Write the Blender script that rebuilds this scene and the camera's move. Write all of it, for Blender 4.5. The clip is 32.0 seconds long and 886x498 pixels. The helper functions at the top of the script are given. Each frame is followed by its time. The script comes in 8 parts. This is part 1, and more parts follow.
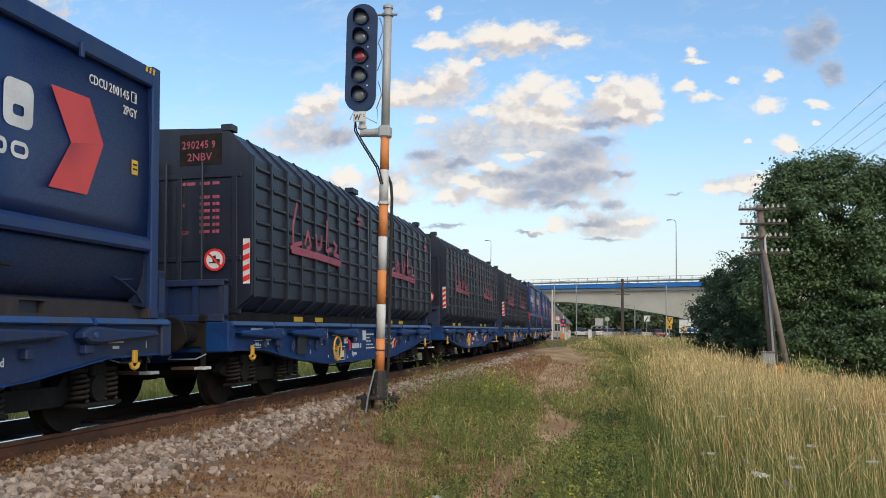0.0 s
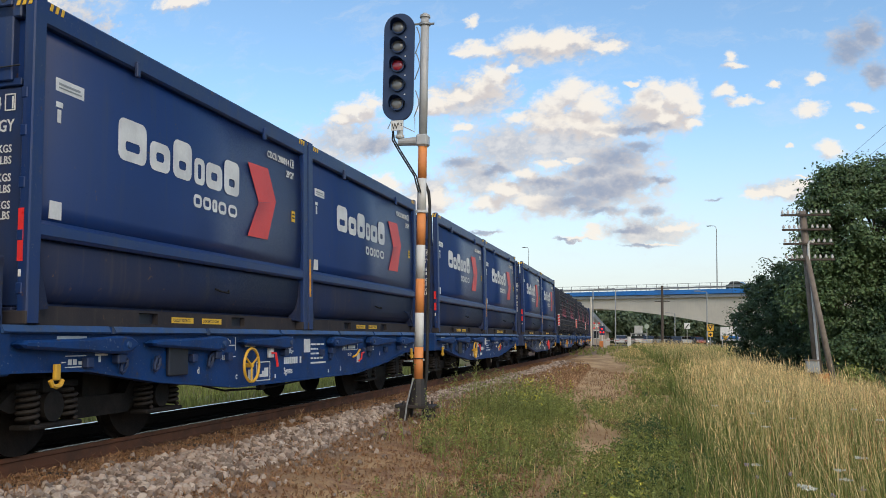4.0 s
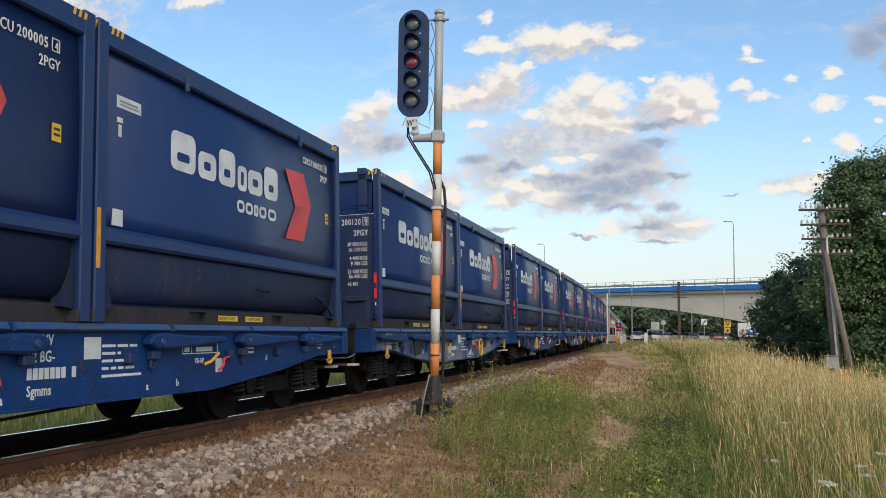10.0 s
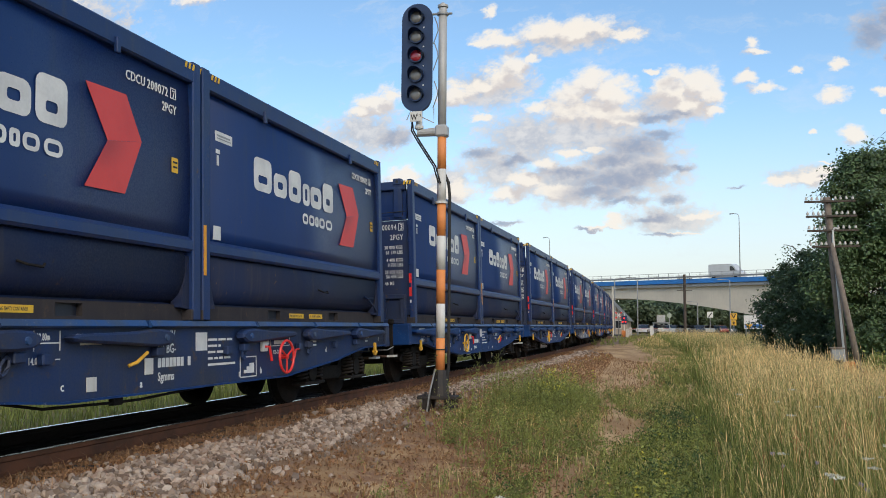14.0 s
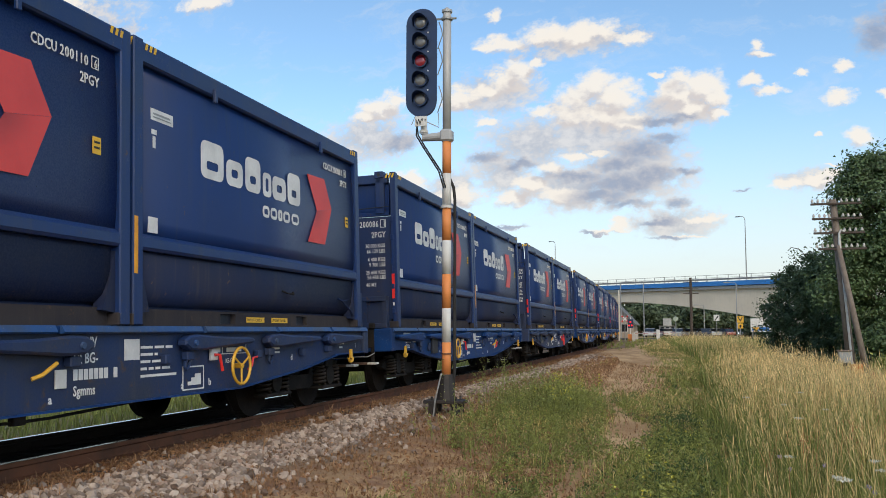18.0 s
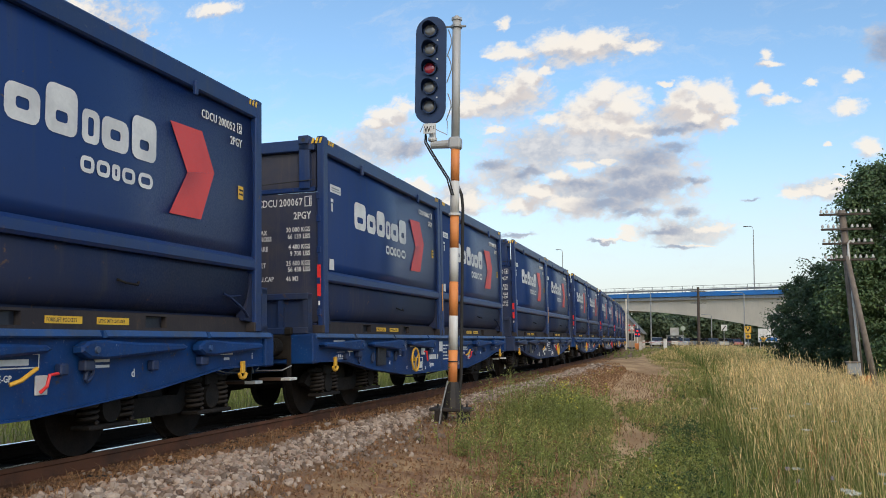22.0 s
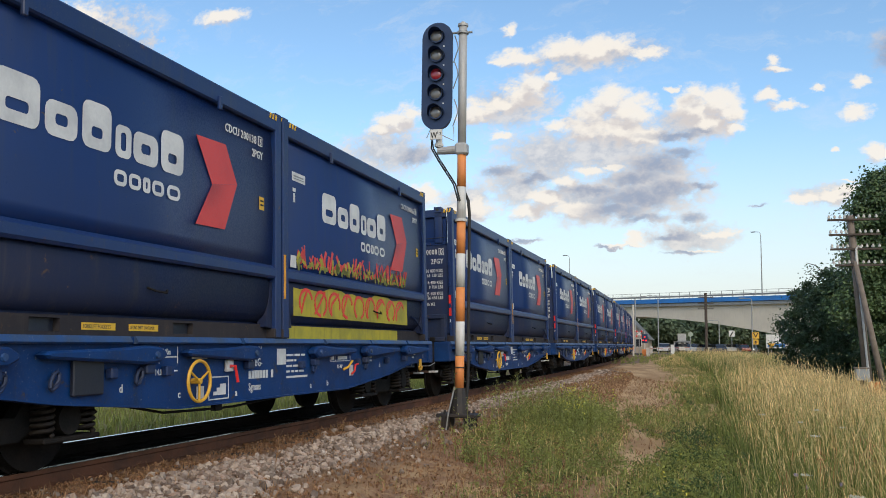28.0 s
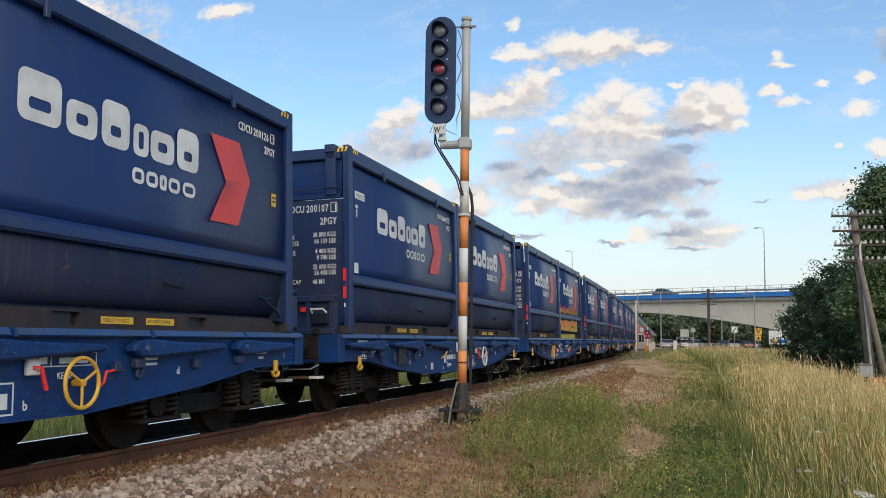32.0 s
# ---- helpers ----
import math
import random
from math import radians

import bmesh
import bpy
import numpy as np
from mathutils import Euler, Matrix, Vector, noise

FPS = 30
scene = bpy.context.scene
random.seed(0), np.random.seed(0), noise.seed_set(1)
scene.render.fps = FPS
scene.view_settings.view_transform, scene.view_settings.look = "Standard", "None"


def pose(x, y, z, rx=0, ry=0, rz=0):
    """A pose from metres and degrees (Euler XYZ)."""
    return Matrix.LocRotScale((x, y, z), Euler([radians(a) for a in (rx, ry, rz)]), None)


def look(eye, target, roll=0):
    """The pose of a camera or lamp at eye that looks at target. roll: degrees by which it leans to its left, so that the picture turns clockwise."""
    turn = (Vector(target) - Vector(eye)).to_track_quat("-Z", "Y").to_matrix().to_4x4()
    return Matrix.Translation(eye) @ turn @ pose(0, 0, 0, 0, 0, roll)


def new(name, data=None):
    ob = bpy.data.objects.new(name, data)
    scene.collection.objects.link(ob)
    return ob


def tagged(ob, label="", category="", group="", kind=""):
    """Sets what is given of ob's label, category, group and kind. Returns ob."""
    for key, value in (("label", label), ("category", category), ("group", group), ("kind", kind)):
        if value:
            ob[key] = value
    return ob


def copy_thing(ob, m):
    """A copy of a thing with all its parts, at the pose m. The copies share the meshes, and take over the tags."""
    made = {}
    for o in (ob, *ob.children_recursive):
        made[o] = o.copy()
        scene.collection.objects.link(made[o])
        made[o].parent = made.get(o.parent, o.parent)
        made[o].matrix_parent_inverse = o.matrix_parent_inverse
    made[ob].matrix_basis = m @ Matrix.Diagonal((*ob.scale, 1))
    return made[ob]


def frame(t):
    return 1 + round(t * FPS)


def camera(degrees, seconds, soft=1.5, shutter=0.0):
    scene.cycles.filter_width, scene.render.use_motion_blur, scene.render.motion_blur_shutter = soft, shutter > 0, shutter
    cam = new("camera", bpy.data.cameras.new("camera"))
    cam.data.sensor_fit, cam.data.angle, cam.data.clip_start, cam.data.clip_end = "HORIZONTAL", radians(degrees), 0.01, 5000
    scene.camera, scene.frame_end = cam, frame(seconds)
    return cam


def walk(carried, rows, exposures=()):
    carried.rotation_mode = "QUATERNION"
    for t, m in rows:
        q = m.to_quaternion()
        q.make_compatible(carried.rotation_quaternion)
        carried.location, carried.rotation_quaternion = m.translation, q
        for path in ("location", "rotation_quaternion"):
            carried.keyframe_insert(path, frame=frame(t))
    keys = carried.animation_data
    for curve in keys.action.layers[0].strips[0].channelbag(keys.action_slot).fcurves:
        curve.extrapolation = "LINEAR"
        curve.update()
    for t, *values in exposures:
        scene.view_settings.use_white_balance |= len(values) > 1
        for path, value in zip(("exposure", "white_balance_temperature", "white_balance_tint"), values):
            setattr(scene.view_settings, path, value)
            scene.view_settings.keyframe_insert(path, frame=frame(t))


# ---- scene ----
# ---------------------------------------------------------------- camera
cam = camera(52.88, 32.0, soft=0.9)


def aim(x, y, z, rx, rz, lean):
    return pose(x, y, z, rx, 0, rz) @ pose(0, 0, 0, 0, 0, lean)


# seconds, place, tilt, heading and lean in degrees: held by hand, standing still
CAMERA_ROWS = [
    (0.0, 0.021, -0.035, 1.193, 95.00, 11.78, 0.97),
    (0.5, 0.020, -0.038, 1.196, 94.94, 11.87, 0.97),
    (1.0, 0.019, -0.034, 1.203, 95.00, 12.05, 0.99),
    (1.5, 0.012, -0.028, 1.209, 95.08, 12.36, 1.03),
    (2.0, 0.009, -0.024, 1.210, 95.12, 12.70, 0.97),
    (2.5, 0.010, -0.023, 1.211, 95.21, 13.04, 1.01),
    (3.0, 0.010, -0.028, 1.211, 95.35, 13.39, 0.97),
    (3.5, 0.010, -0.028, 1.210, 95.40, 13.84, 0.96),
    (5.5, 0.009, -0.023, 1.208, 95.44, 14.76, 0.92),
    (6.0, 0.006, -0.015, 1.207, 95.38, 14.86, 0.95),
    (6.5, 0.005, -0.007, 1.205, 95.36, 14.94, 0.90),
    (7.0, 0.006, -0.011, 1.206, 95.35, 14.96, 0.79),
    (7.5, 0.007, -0.015, 1.207, 95.34, 14.98, 0.79),
    (8.0, 0.008, -0.013, 1.205, 95.35, 15.06, 0.78),
    (8.5, 0.007, -0.019, 1.204, 95.34, 15.08, 0.74),
    (9.0, 0.005, -0.009, 1.206, 95.30, 15.15, 0.74),
    (9.5, 0.004, -0.011, 1.203, 95.25, 15.17, 0.79),
    (10.0, 0.002, -0.007, 1.200, 95.23, 15.20, 0.75),
    (10.5, -0.002, -0.001, 1.200, 95.15, 15.23, 0.75),
    (11.0, 0.000, -0.010, 1.202, 95.07, 15.25, 0.70),
    (11.5, 0.001, -0.000, 1.201, 94.99, 15.29, 0.67),
    (12.0, 0.004, -0.001, 1.199, 94.92, 15.32, 0.62),
    (12.5, 0.004, -0.000, 1.194, 94.86, 15.37, 0.59),
    (13.0, 0.001, -0.001, 1.199, 94.83, 15.42, 0.54),
    (13.5, 0.001, -0.002, 1.203, 94.81, 15.47, 0.48),
    (14.0, 0.004, 0.001, 1.205, 94.85, 15.53, 0.43),
    (14.5, 0.004, -0.011, 1.202, 94.89, 15.55, 0.36),
    (16.5, 0.008, -0.010, 1.201, 95.14, 15.80, 0.28),
    (17.0, 0.007, -0.002, 1.205, 95.16, 15.83, 0.20),
    (17.5, 0.006, -0.004, 1.205, 95.16, 15.86, 0.16),
    (18.0, 0.009, -0.009, 1.202, 95.14, 15.89, 0.15),
    (18.5, 0.007, -0.007, 1.204, 95.15, 15.89, 0.24),
    (19.0, 0.006, -0.014, 1.207, 95.22, 15.95, 0.44),
    (19.5, 0.006, -0.015, 1.210, 95.30, 16.00, 0.53),
    (20.0, 0.004, -0.010, 1.208, 95.38, 16.04, 0.61),
    (20.5, 0.001, -0.009, 1.206, 95.38, 16.09, 0.66),
    (21.0, -0.001, -0.003, 1.207, 95.44, 16.18, 0.72),
    (21.5, -0.001, -0.005, 1.207, 95.54, 16.25, 0.73),
    (22.0, 0.002, -0.005, 1.208, 95.59, 16.36, 0.71),
    (22.5, 0.002, -0.004, 1.209, 95.64, 16.44, 0.66),
    (23.0, -0.001, -0.001, 1.208, 95.67, 16.48, 0.63),
    (23.5, -0.001, 0.002, 1.206, 95.72, 16.54, 0.63),
    (24.0, 0.002, 0.003, 1.206, 95.78, 16.56, 0.62),
    (24.5, 0.004, -0.007, 1.209, 95.80, 16.60, 0.63),
    (25.0, 0.005, -0.004, 1.207, 95.82, 16.63, 0.63),
    (25.5, 0.004, -0.010, 1.206, 95.83, 16.66, 0.64),
    (27.5, 0.003, -0.009, 1.205, 95.92, 16.77, 0.68),
    (28.0, 0.003, -0.002, 1.205, 95.97, 16.80, 0.69),
    (28.5, 0.001, -0.005, 1.207, 95.97, 16.83, 0.65),
    (29.0, 0.003, 0.001, 1.201, 95.95, 16.85, 0.60),
    (29.5, -0.001, 0.006, 1.201, 95.96, 16.87, 0.61),
    (30.0, -0.003, 0.010, 1.203, 95.91, 16.90, 0.61),
    (30.5, -0.006, 0.005, 1.201, 95.89, 16.92, 0.67),
    (31.0, -0.006, 0.007, 1.203, 95.83, 16.97, 0.71),
    (31.5, -0.003, 0.013, 1.200, 95.75, 16.97, 0.76),
    (32.0, -0.006, 0.019, 1.199, 95.66, 16.97, 0.86),
]
walk(cam, [(r[0], aim(*r[1:])) for r in CAMERA_ROWS], exposures=[(0.0, 0.0, 6500, 10), (32.0, 0.0, 6500, 10)])

# ---------------------------------------------------------------- sky and sun
SUN_ELEVATION, SUN_HEADING = 36.0, 150.0     # degrees; heading clockwise from +y

# clouds: (across, up, half width, half height) on a plane one unit ahead, towards +y
BRIGHT_CLOUDS = [
    (-0.211, 0.333, 0.04, 0.011), (-0.157, 0.339, 0.039, 0.017), (-0.123, 0.337, 0.032, 0.02), (-0.098, 0.34, 0.022, 0.013), (-0.067, 0.327, 0.021, 0.007), (-0.234, 0.332, 0.018, 0.006),
    (-0.194, 0.299, 0.027, 0.02), (-0.21, 0.288, 0.029, 0.016), (-0.174, 0.31, 0.013, 0.009), (-0.231, 0.277, 0.023, 0.012), (-0.364, 0.266, 0.033, 0.017), (-0.344, 0.277, 0.016, 0.013),
    (-0.384, 0.257, 0.025, 0.007), (-0.265, 0.272, 0.032, 0.018), (-0.106, 0.277, 0.028, 0.018), (-0.082, 0.259, 0.029, 0.027), (-0.125, 0.264, 0.029, 0.022), (-0.093, 0.238, 0.041, 0.019),
    (-0.131, 0.245, 0.036, 0.018), (-0.164, 0.25, 0.022, 0.009), (-0.073, 0.231, 0.022, 0.014), (-0.012, 0.278, 0.016, 0.013), (-0.017, 0.259, 0.024, 0.022), (0.013, 0.267, 0.026, 0.018),
    (0.025, 0.254, 0.017, 0.016), (0.002, 0.241, 0.031, 0.013), (0.03, 0.235, 0.013, 0.009), (-0.037, 0.283, 0.007, 0.005), (0.063, 0.271, 0.013, 0.009), (0.079, 0.258, 0.019, 0.006),
    (0.069, 0.307, 0.01, 0.008), (0.072, 0.297, 0.014, 0.005), (0.114, 0.275, 0.009, 0.005)]
BRIGHT_CLOUDS_2 = [
    (0.155, 0.276, 0.012, 0.007), (0.149, 0.245, 0.019, 0.009), (0.2, 0.247, 0.013, 0.007), (0.126, 0.205, 0.005, 0.004), (0.168, 0.2, 0.016, 0.012), (0.195, 0.222, 0.006, 0.004),
    (-0.131, 0.194, 0.023, 0.006), (-0.106, 0.198, 0.013, 0.004), (-0.16, 0.182, 0.019, 0.008), (-0.18, 0.166, 0.02, 0.012), (-0.203, 0.151, 0.026, 0.013), (-0.264, 0.156, 0.031, 0.017),
    (0.12, 0.158, 0.024, 0.008), (0.094, 0.154, 0.019, 0.006), (0.139, 0.164, 0.013, 0.005), (-0.081, 0.116, 0.012, 0.01), (-0.09, 0.11, 0.025, 0.004), (0.007, 0.121, 0.027, 0.004),
    (-0.005, 0.101, 0.026, 0.002), (-0.223, 0.369, 0.008, 0.01), (-0.232, 0.241, 0.011, 0.005), (-0.147, 0.152, 0.038, 0.01), (0.139, 0.173, 0.009, 0.002), (-0.608, 0.422, 0.044, 0.012),
    (-0.87, 0.37, 0.05, 0.035), (-0.83, 0.44, 0.04, 0.03), (-0.332, 0.173, 0.026, 0.02)]
GREY_CLOUDS = [
    (-0.037, 0.231, 0.042, 0.006), (-0.01, 0.234, 0.024, 0.005),
    (-0.056, 0.198, 0.045, 0.017), (-0.081, 0.184, 0.041, 0.012), (-0.028, 0.209, 0.027, 0.01), (-0.131, 0.172, 0.051, 0.01), (-0.078, 0.162, 0.059, 0.017), (-0.044, 0.17, 0.034, 0.015),
    (-0.1, 0.148, 0.053, 0.013), (-0.069, 0.139, 0.034, 0.008), (-0.01, 0.174, 0.02, 0.006), (-0.233, 0.199, 0.03, 0.009), (-0.193, 0.188, 0.025, 0.007), (-0.017, 0.138, 0.017, 0.007),
    (-0.038, 0.119, 0.026, 0.006), (-0.029, 0.099, 0.028, 0.003), (0.187, 0.308, 0.025, 0.027), (0.204, 0.322, 0.018, 0.024), (0.213, 0.279, 0.016, 0.02), (0.051, 0.149, 0.013, 0.002),
    (-0.342, 0.222, 0.026, 0.015), (-0.209, 0.115, 0.026, 0.003), (-0.109, 0.108, 0.019, 0.002), (-0.776, 0.385, 0.07, 0.03)]

PALE_CLOUDS = [
    (-0.106, 0.223, 0.081, 0.046), (-0.177, 0.213, 0.071, 0.04), (-0.131, 0.159, 0.075, 0.029), (-0.062, 0.176, 0.073, 0.042), (-0.21, 0.181, 0.046, 0.033), (-0.224, 0.275, 0.06, 0.03),
    (-0.013, 0.243, 0.054, 0.025), (-0.271, 0.163, 0.041, 0.03), (0.12, 0.158, 0.044, 0.012), (-0.02, 0.115, 0.053, 0.019),
    (-0.378, 0.229, 0.065, 0.035), (-0.125, 0.329, 0.082, 0.02), (-0.82, 0.38, 0.12, 0.09)]


class Nodes:
    """Short hand for node trees."""

    def __init__(self, tree):
        self.t = tree

    def n(self, kind, **settings):
        node = self.t.nodes.new(kind)
        for key, value in settings.items():
            if key == "operation":
                node.operation = value
            elif key == "blend":
                node.data_type, node.blend_type = "RGBA", value
            elif key == "attribute":
                node.attribute_name = value
        return node

    def link(self, a, b):
        self.t.links.new(a, b)

    def put(self, socket, value):
        if isinstance(value, bpy.types.NodeSocket):
            self.link(value, socket)
        elif value is not None:
            socket.default_value = value

    def math(self, op, a, b=None, clamp=False):
        node = self.n("ShaderNodeMath", operation=op)
        node.use_clamp = clamp
        self.put(node.inputs[0], a)
        self.put(node.inputs[1], b)
        return node.outputs[0]

    def vec(self, op, a, b=None, c=None):
        node = self.n("ShaderNodeVectorMath", operation=op)
        self.put(node.inputs[0], a)
        self.put(node.inputs[1], b)
        self.put(node.inputs[2], c)
        return node.outputs["Value"] if op in ("LENGTH", "DOT_PRODUCT") else node.outputs[0]

    def noise(self, vector, scale, detail=4.0, rough=0.55, distortion=0.0):
        node = self.n("ShaderNodeTexNoise")
        self.put(node.inputs["Vector"], vector)
        node.inputs["Scale"].default_value, node.inputs["Detail"].default_value = scale, detail
        node.inputs["Roughness"].default_value, node.inputs["Distortion"].default_value = rough, distortion
        return node.outputs[0]

    def ramp(self, value, lo, hi, a=0.0, b=1.0, smooth=True):
        node = self.n("ShaderNodeMapRange")
        node.interpolation_type = "SMOOTHSTEP" if smooth else "LINEAR"
        self.put(node.inputs[0], value)
        for k, v in zip((1, 2, 3, 4), (lo, hi, a, b)):
            self.put(node.inputs[k], v)
        return node.outputs[0]

    def mix(self, fac, a, b, blend="MIX"):
        node = self.n("ShaderNodeMix", blend=blend)
        self.put(node.inputs[0], fac)
        self.put(node.inputs[6], a if not isinstance(a, tuple) else (*a, 1.0))
        self.put(node.inputs[7], b if not isinstance(b, tuple) else (*b, 1.0))
        return node.outputs[2]


def cloud_group(name, blobs):
    """A node group: how deep a point of the plane lies inside the blobs."""
    g = bpy.data.node_groups.new(name, "ShaderNodeTree")
    g.interface.new_socket("Vector", in_out="INPUT", socket_type="NodeSocketVector")
    g.interface.new_socket("Depth", in_out="OUTPUT", socket_type="NodeSocketFloat")
    n = Nodes(g)
    source, sink, field = n.n("NodeGroupInput"), n.n("NodeGroupOutput"), None
    for u, v, ru, rv in blobs:
        d = n.vec("MULTIPLY_ADD", source.outputs[0], (1 / ru, 1 / rv, 0), (-u / ru, -v / rv, 0))
        f = n.math("SUBTRACT", 1.0, n.vec("LENGTH", d))
        field = f if field is None else n.math("SMOOTH_MAX", field, f)
        if field is not f:
            field.node.inputs[2].default_value = 0.12
    n.link(n.math("MAXIMUM", field, -1.5), sink.inputs[0])
    return g


def make_world():
    world = bpy.data.worlds.new("sky")
    scene.world = world
    world.use_nodes = True
    n = Nodes(world.node_tree)
    background = world.node_tree.nodes["Background"]
    sky = n.n("ShaderNodeTexSky")
    sky.sky_type, sky.sun_disc = "NISHITA", False
    sky.sun_elevation, sky.sun_rotation = radians(SUN_ELEVATION), radians(SUN_HEADING)
    sky.altitude, sky.air_density, sky.dust_density, sky.ozone_density = 50, 1.0, 0.8, 2.2
    way = n.n("ShaderNodeTexCoord").outputs["Generated"]
    split = n.n("ShaderNodeSeparateXYZ")
    n.link(way, split.inputs[0])
    ahead = n.math("MAXIMUM", n.math("ABSOLUTE", split.outputs[1]), 0.05)
    plane = n.n("ShaderNodeCombineXYZ")
    n.link(n.math("DIVIDE", split.outputs[0], ahead), plane.inputs[0])
    n.link(n.math("DIVIDE", split.outputs[2], ahead), plane.inputs[1])
    n.link(split.outputs[1], plane.inputs[2])
    p = plane.outputs[0]
    grain = n.noise(n.vec("MULTIPLY", p, (1.0, 1.3, 1.0)), 46.0, 8.0, 0.62, 0.15)
    fine = n.noise(n.vec("MULTIPLY", p, (1.0, 1.5, 1.0)), 130.0, 5.0, 0.62, 0.1)
    rough = n.math("ADD", n.math("MULTIPLY", n.math("SUBTRACT", grain, 0.5), 2.2), n.math("MULTIPLY", n.math("SUBTRACT", fine, 0.5), 0.7))
    warp = n.n("ShaderNodeTexNoise")
    n.link(n.vec("MULTIPLY", p, (1.0, 1.3, 1.0)), warp.inputs["Vector"])
    warp.inputs["Scale"].default_value, warp.inputs["Detail"].default_value, warp.inputs["Roughness"].default_value = 38.0, 6.0, 0.6
    flat = p
    p = n.vec("MULTIPLY_ADD", n.vec("SUBTRACT", warp.outputs["Color"], (0.5, 0.5, 0.5)), (0.034, 0.026, 0.0), flat)
    groups = [cloud_group("bright_clouds", BRIGHT_CLOUDS), cloud_group("more_bright_clouds", BRIGHT_CLOUDS_2), cloud_group("grey_clouds", GREY_CLOUDS), cloud_group("pale_clouds", PALE_CLOUDS)]

    def depth(group, at):
        node = n.n("ShaderNodeGroup")
        node.node_tree = group
        n.link(at, node.inputs[0])
        return node.outputs[0]

    bright = n.math("MAXIMUM", depth(groups[0], p), depth(groups[1], p))
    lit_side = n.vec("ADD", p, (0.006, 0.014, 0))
    bright_up = n.math("MAXIMUM", depth(groups[0], lit_side), depth(groups[1], lit_side))
    grey, pale = depth(groups[2], p), depth(groups[3], p)
    cover_p = n.ramp(n.math("ADD", pale, n.math("MULTIPLY", rough, 0.8)), -0.16, 0.62)
    # scattered clouds of the same kind over the rest of the sky, behind and beside
    far = n.noise(n.vec("MULTIPLY", way, (1.0, 1.0, 2.4)), 3.1, 6.0, 0.6, 0.2)
    rest = n.math("MULTIPLY", n.ramp(far, 0.52, 0.66), n.ramp(split.outputs[1], 0.62, 0.2))
    cover_b = n.ramp(n.math("ADD", bright, n.math("MULTIPLY", rough, 0.62)), -0.16, 0.56)
    cover_g = n.ramp(n.math("ADD", grey, n.math("MULTIPLY", rough, 0.6)), -0.20, 0.70)
    wisps = n.noise(n.vec("MULTIPLY", p, (0.7, 2.0, 1.0)), 15.0, 8.0, 0.68, 0.5)
    veil = n.math("MULTIPLY", n.ramp(wisps, 0.5, 0.74), 0.26)
    billow = n.math("MULTIPLY", n.math("SUBTRACT", n.noise(n.vec("MULTIPLY", flat, (1.0, 1.25, 1.0)), 62.0, 4.0, 0.55), 0.5), 1.5)
    shade = n.ramp(n.math("ADD", n.math("ADD", billow, n.math("SUBTRACT", bright_up, bright)), n.math("MULTIPLY", rough, -0.35)), -0.40, 0.55)
    cream, dim, slate = (5.55, 5.20, 4.70), (3.75, 3.55, 3.55), (1.85, 2.20, 2.95)
    colour_b = n.mix(shade, cream, dim)
    broad = n.ramp(n.math("ADD", n.noise(n.vec("MULTIPLY", flat, (1.0, 1.3, 1.0)), 19.0, 3.0, 0.5), n.math("MULTIPLY", n.math("SUBTRACT", bright_up, bright), 0.5)), 0.40, 0.72)
    colour_b = n.mix(n.math("MULTIPLY", broad, 0.65), colour_b, (3.9, 3.6, 3.5))
    colour_p = n.mix(n.ramp(rough, -0.4, 0.4), (3.05, 3.05, 3.25), (4.5, 4.28, 4.1))
    soft_grey = n.ramp(n.math("ADD", n.math("MULTIPLY", rough, 0.8), n.math("MULTIPLY", grey, -0.7)), -0.75, 0.35)
    colour_g = n.mix(soft_grey, slate, (3.7, 3.6, 3.65))
    haze = n.ramp(split.outputs[2], 0.27, -0.03)
    clear = n.mix(1.0, sky.outputs[0], (1.0, 1.12, 1.12), "MULTIPLY")
    out = n.mix(n.math("MULTIPLY", haze, 0.9), clear, (4.55, 4.45, 4.33))
    out = n.mix(veil, out, (4.4, 4.6, 4.8))
    out = n.mix(n.math("MULTIPLY", rest, 0.8), out, (4.2, 4.1, 4.0))
    out = n.mix(n.math("MULTIPLY", cover_p, 0.86), out, colour_p)
    out = n.mix(n.math("MULTIPLY", cover_b, 0.94), out, colour_b)
    out = n.mix(n.math("MULTIPLY", cover_g, 0.86), out, colour_g)
    n.link(out, background.inputs[0])
    background.inputs[1].default_value = 0.172


make_world()
sun = new("sun", bpy.data.lights.new("sun", "SUN"))
sun.data.energy, sun.data.angle, sun.data.color = 1.9, radians(45), (1.0, 0.80, 0.56)
heading = radians(SUN_HEADING)
sun.matrix_basis = look((0, 0, 0), (-math.sin(heading) * math.cos(radians(SUN_ELEVATION)), -math.cos(heading) * math.cos(radians(SUN_ELEVATION)), -math.sin(radians(SUN_ELEVATION))))

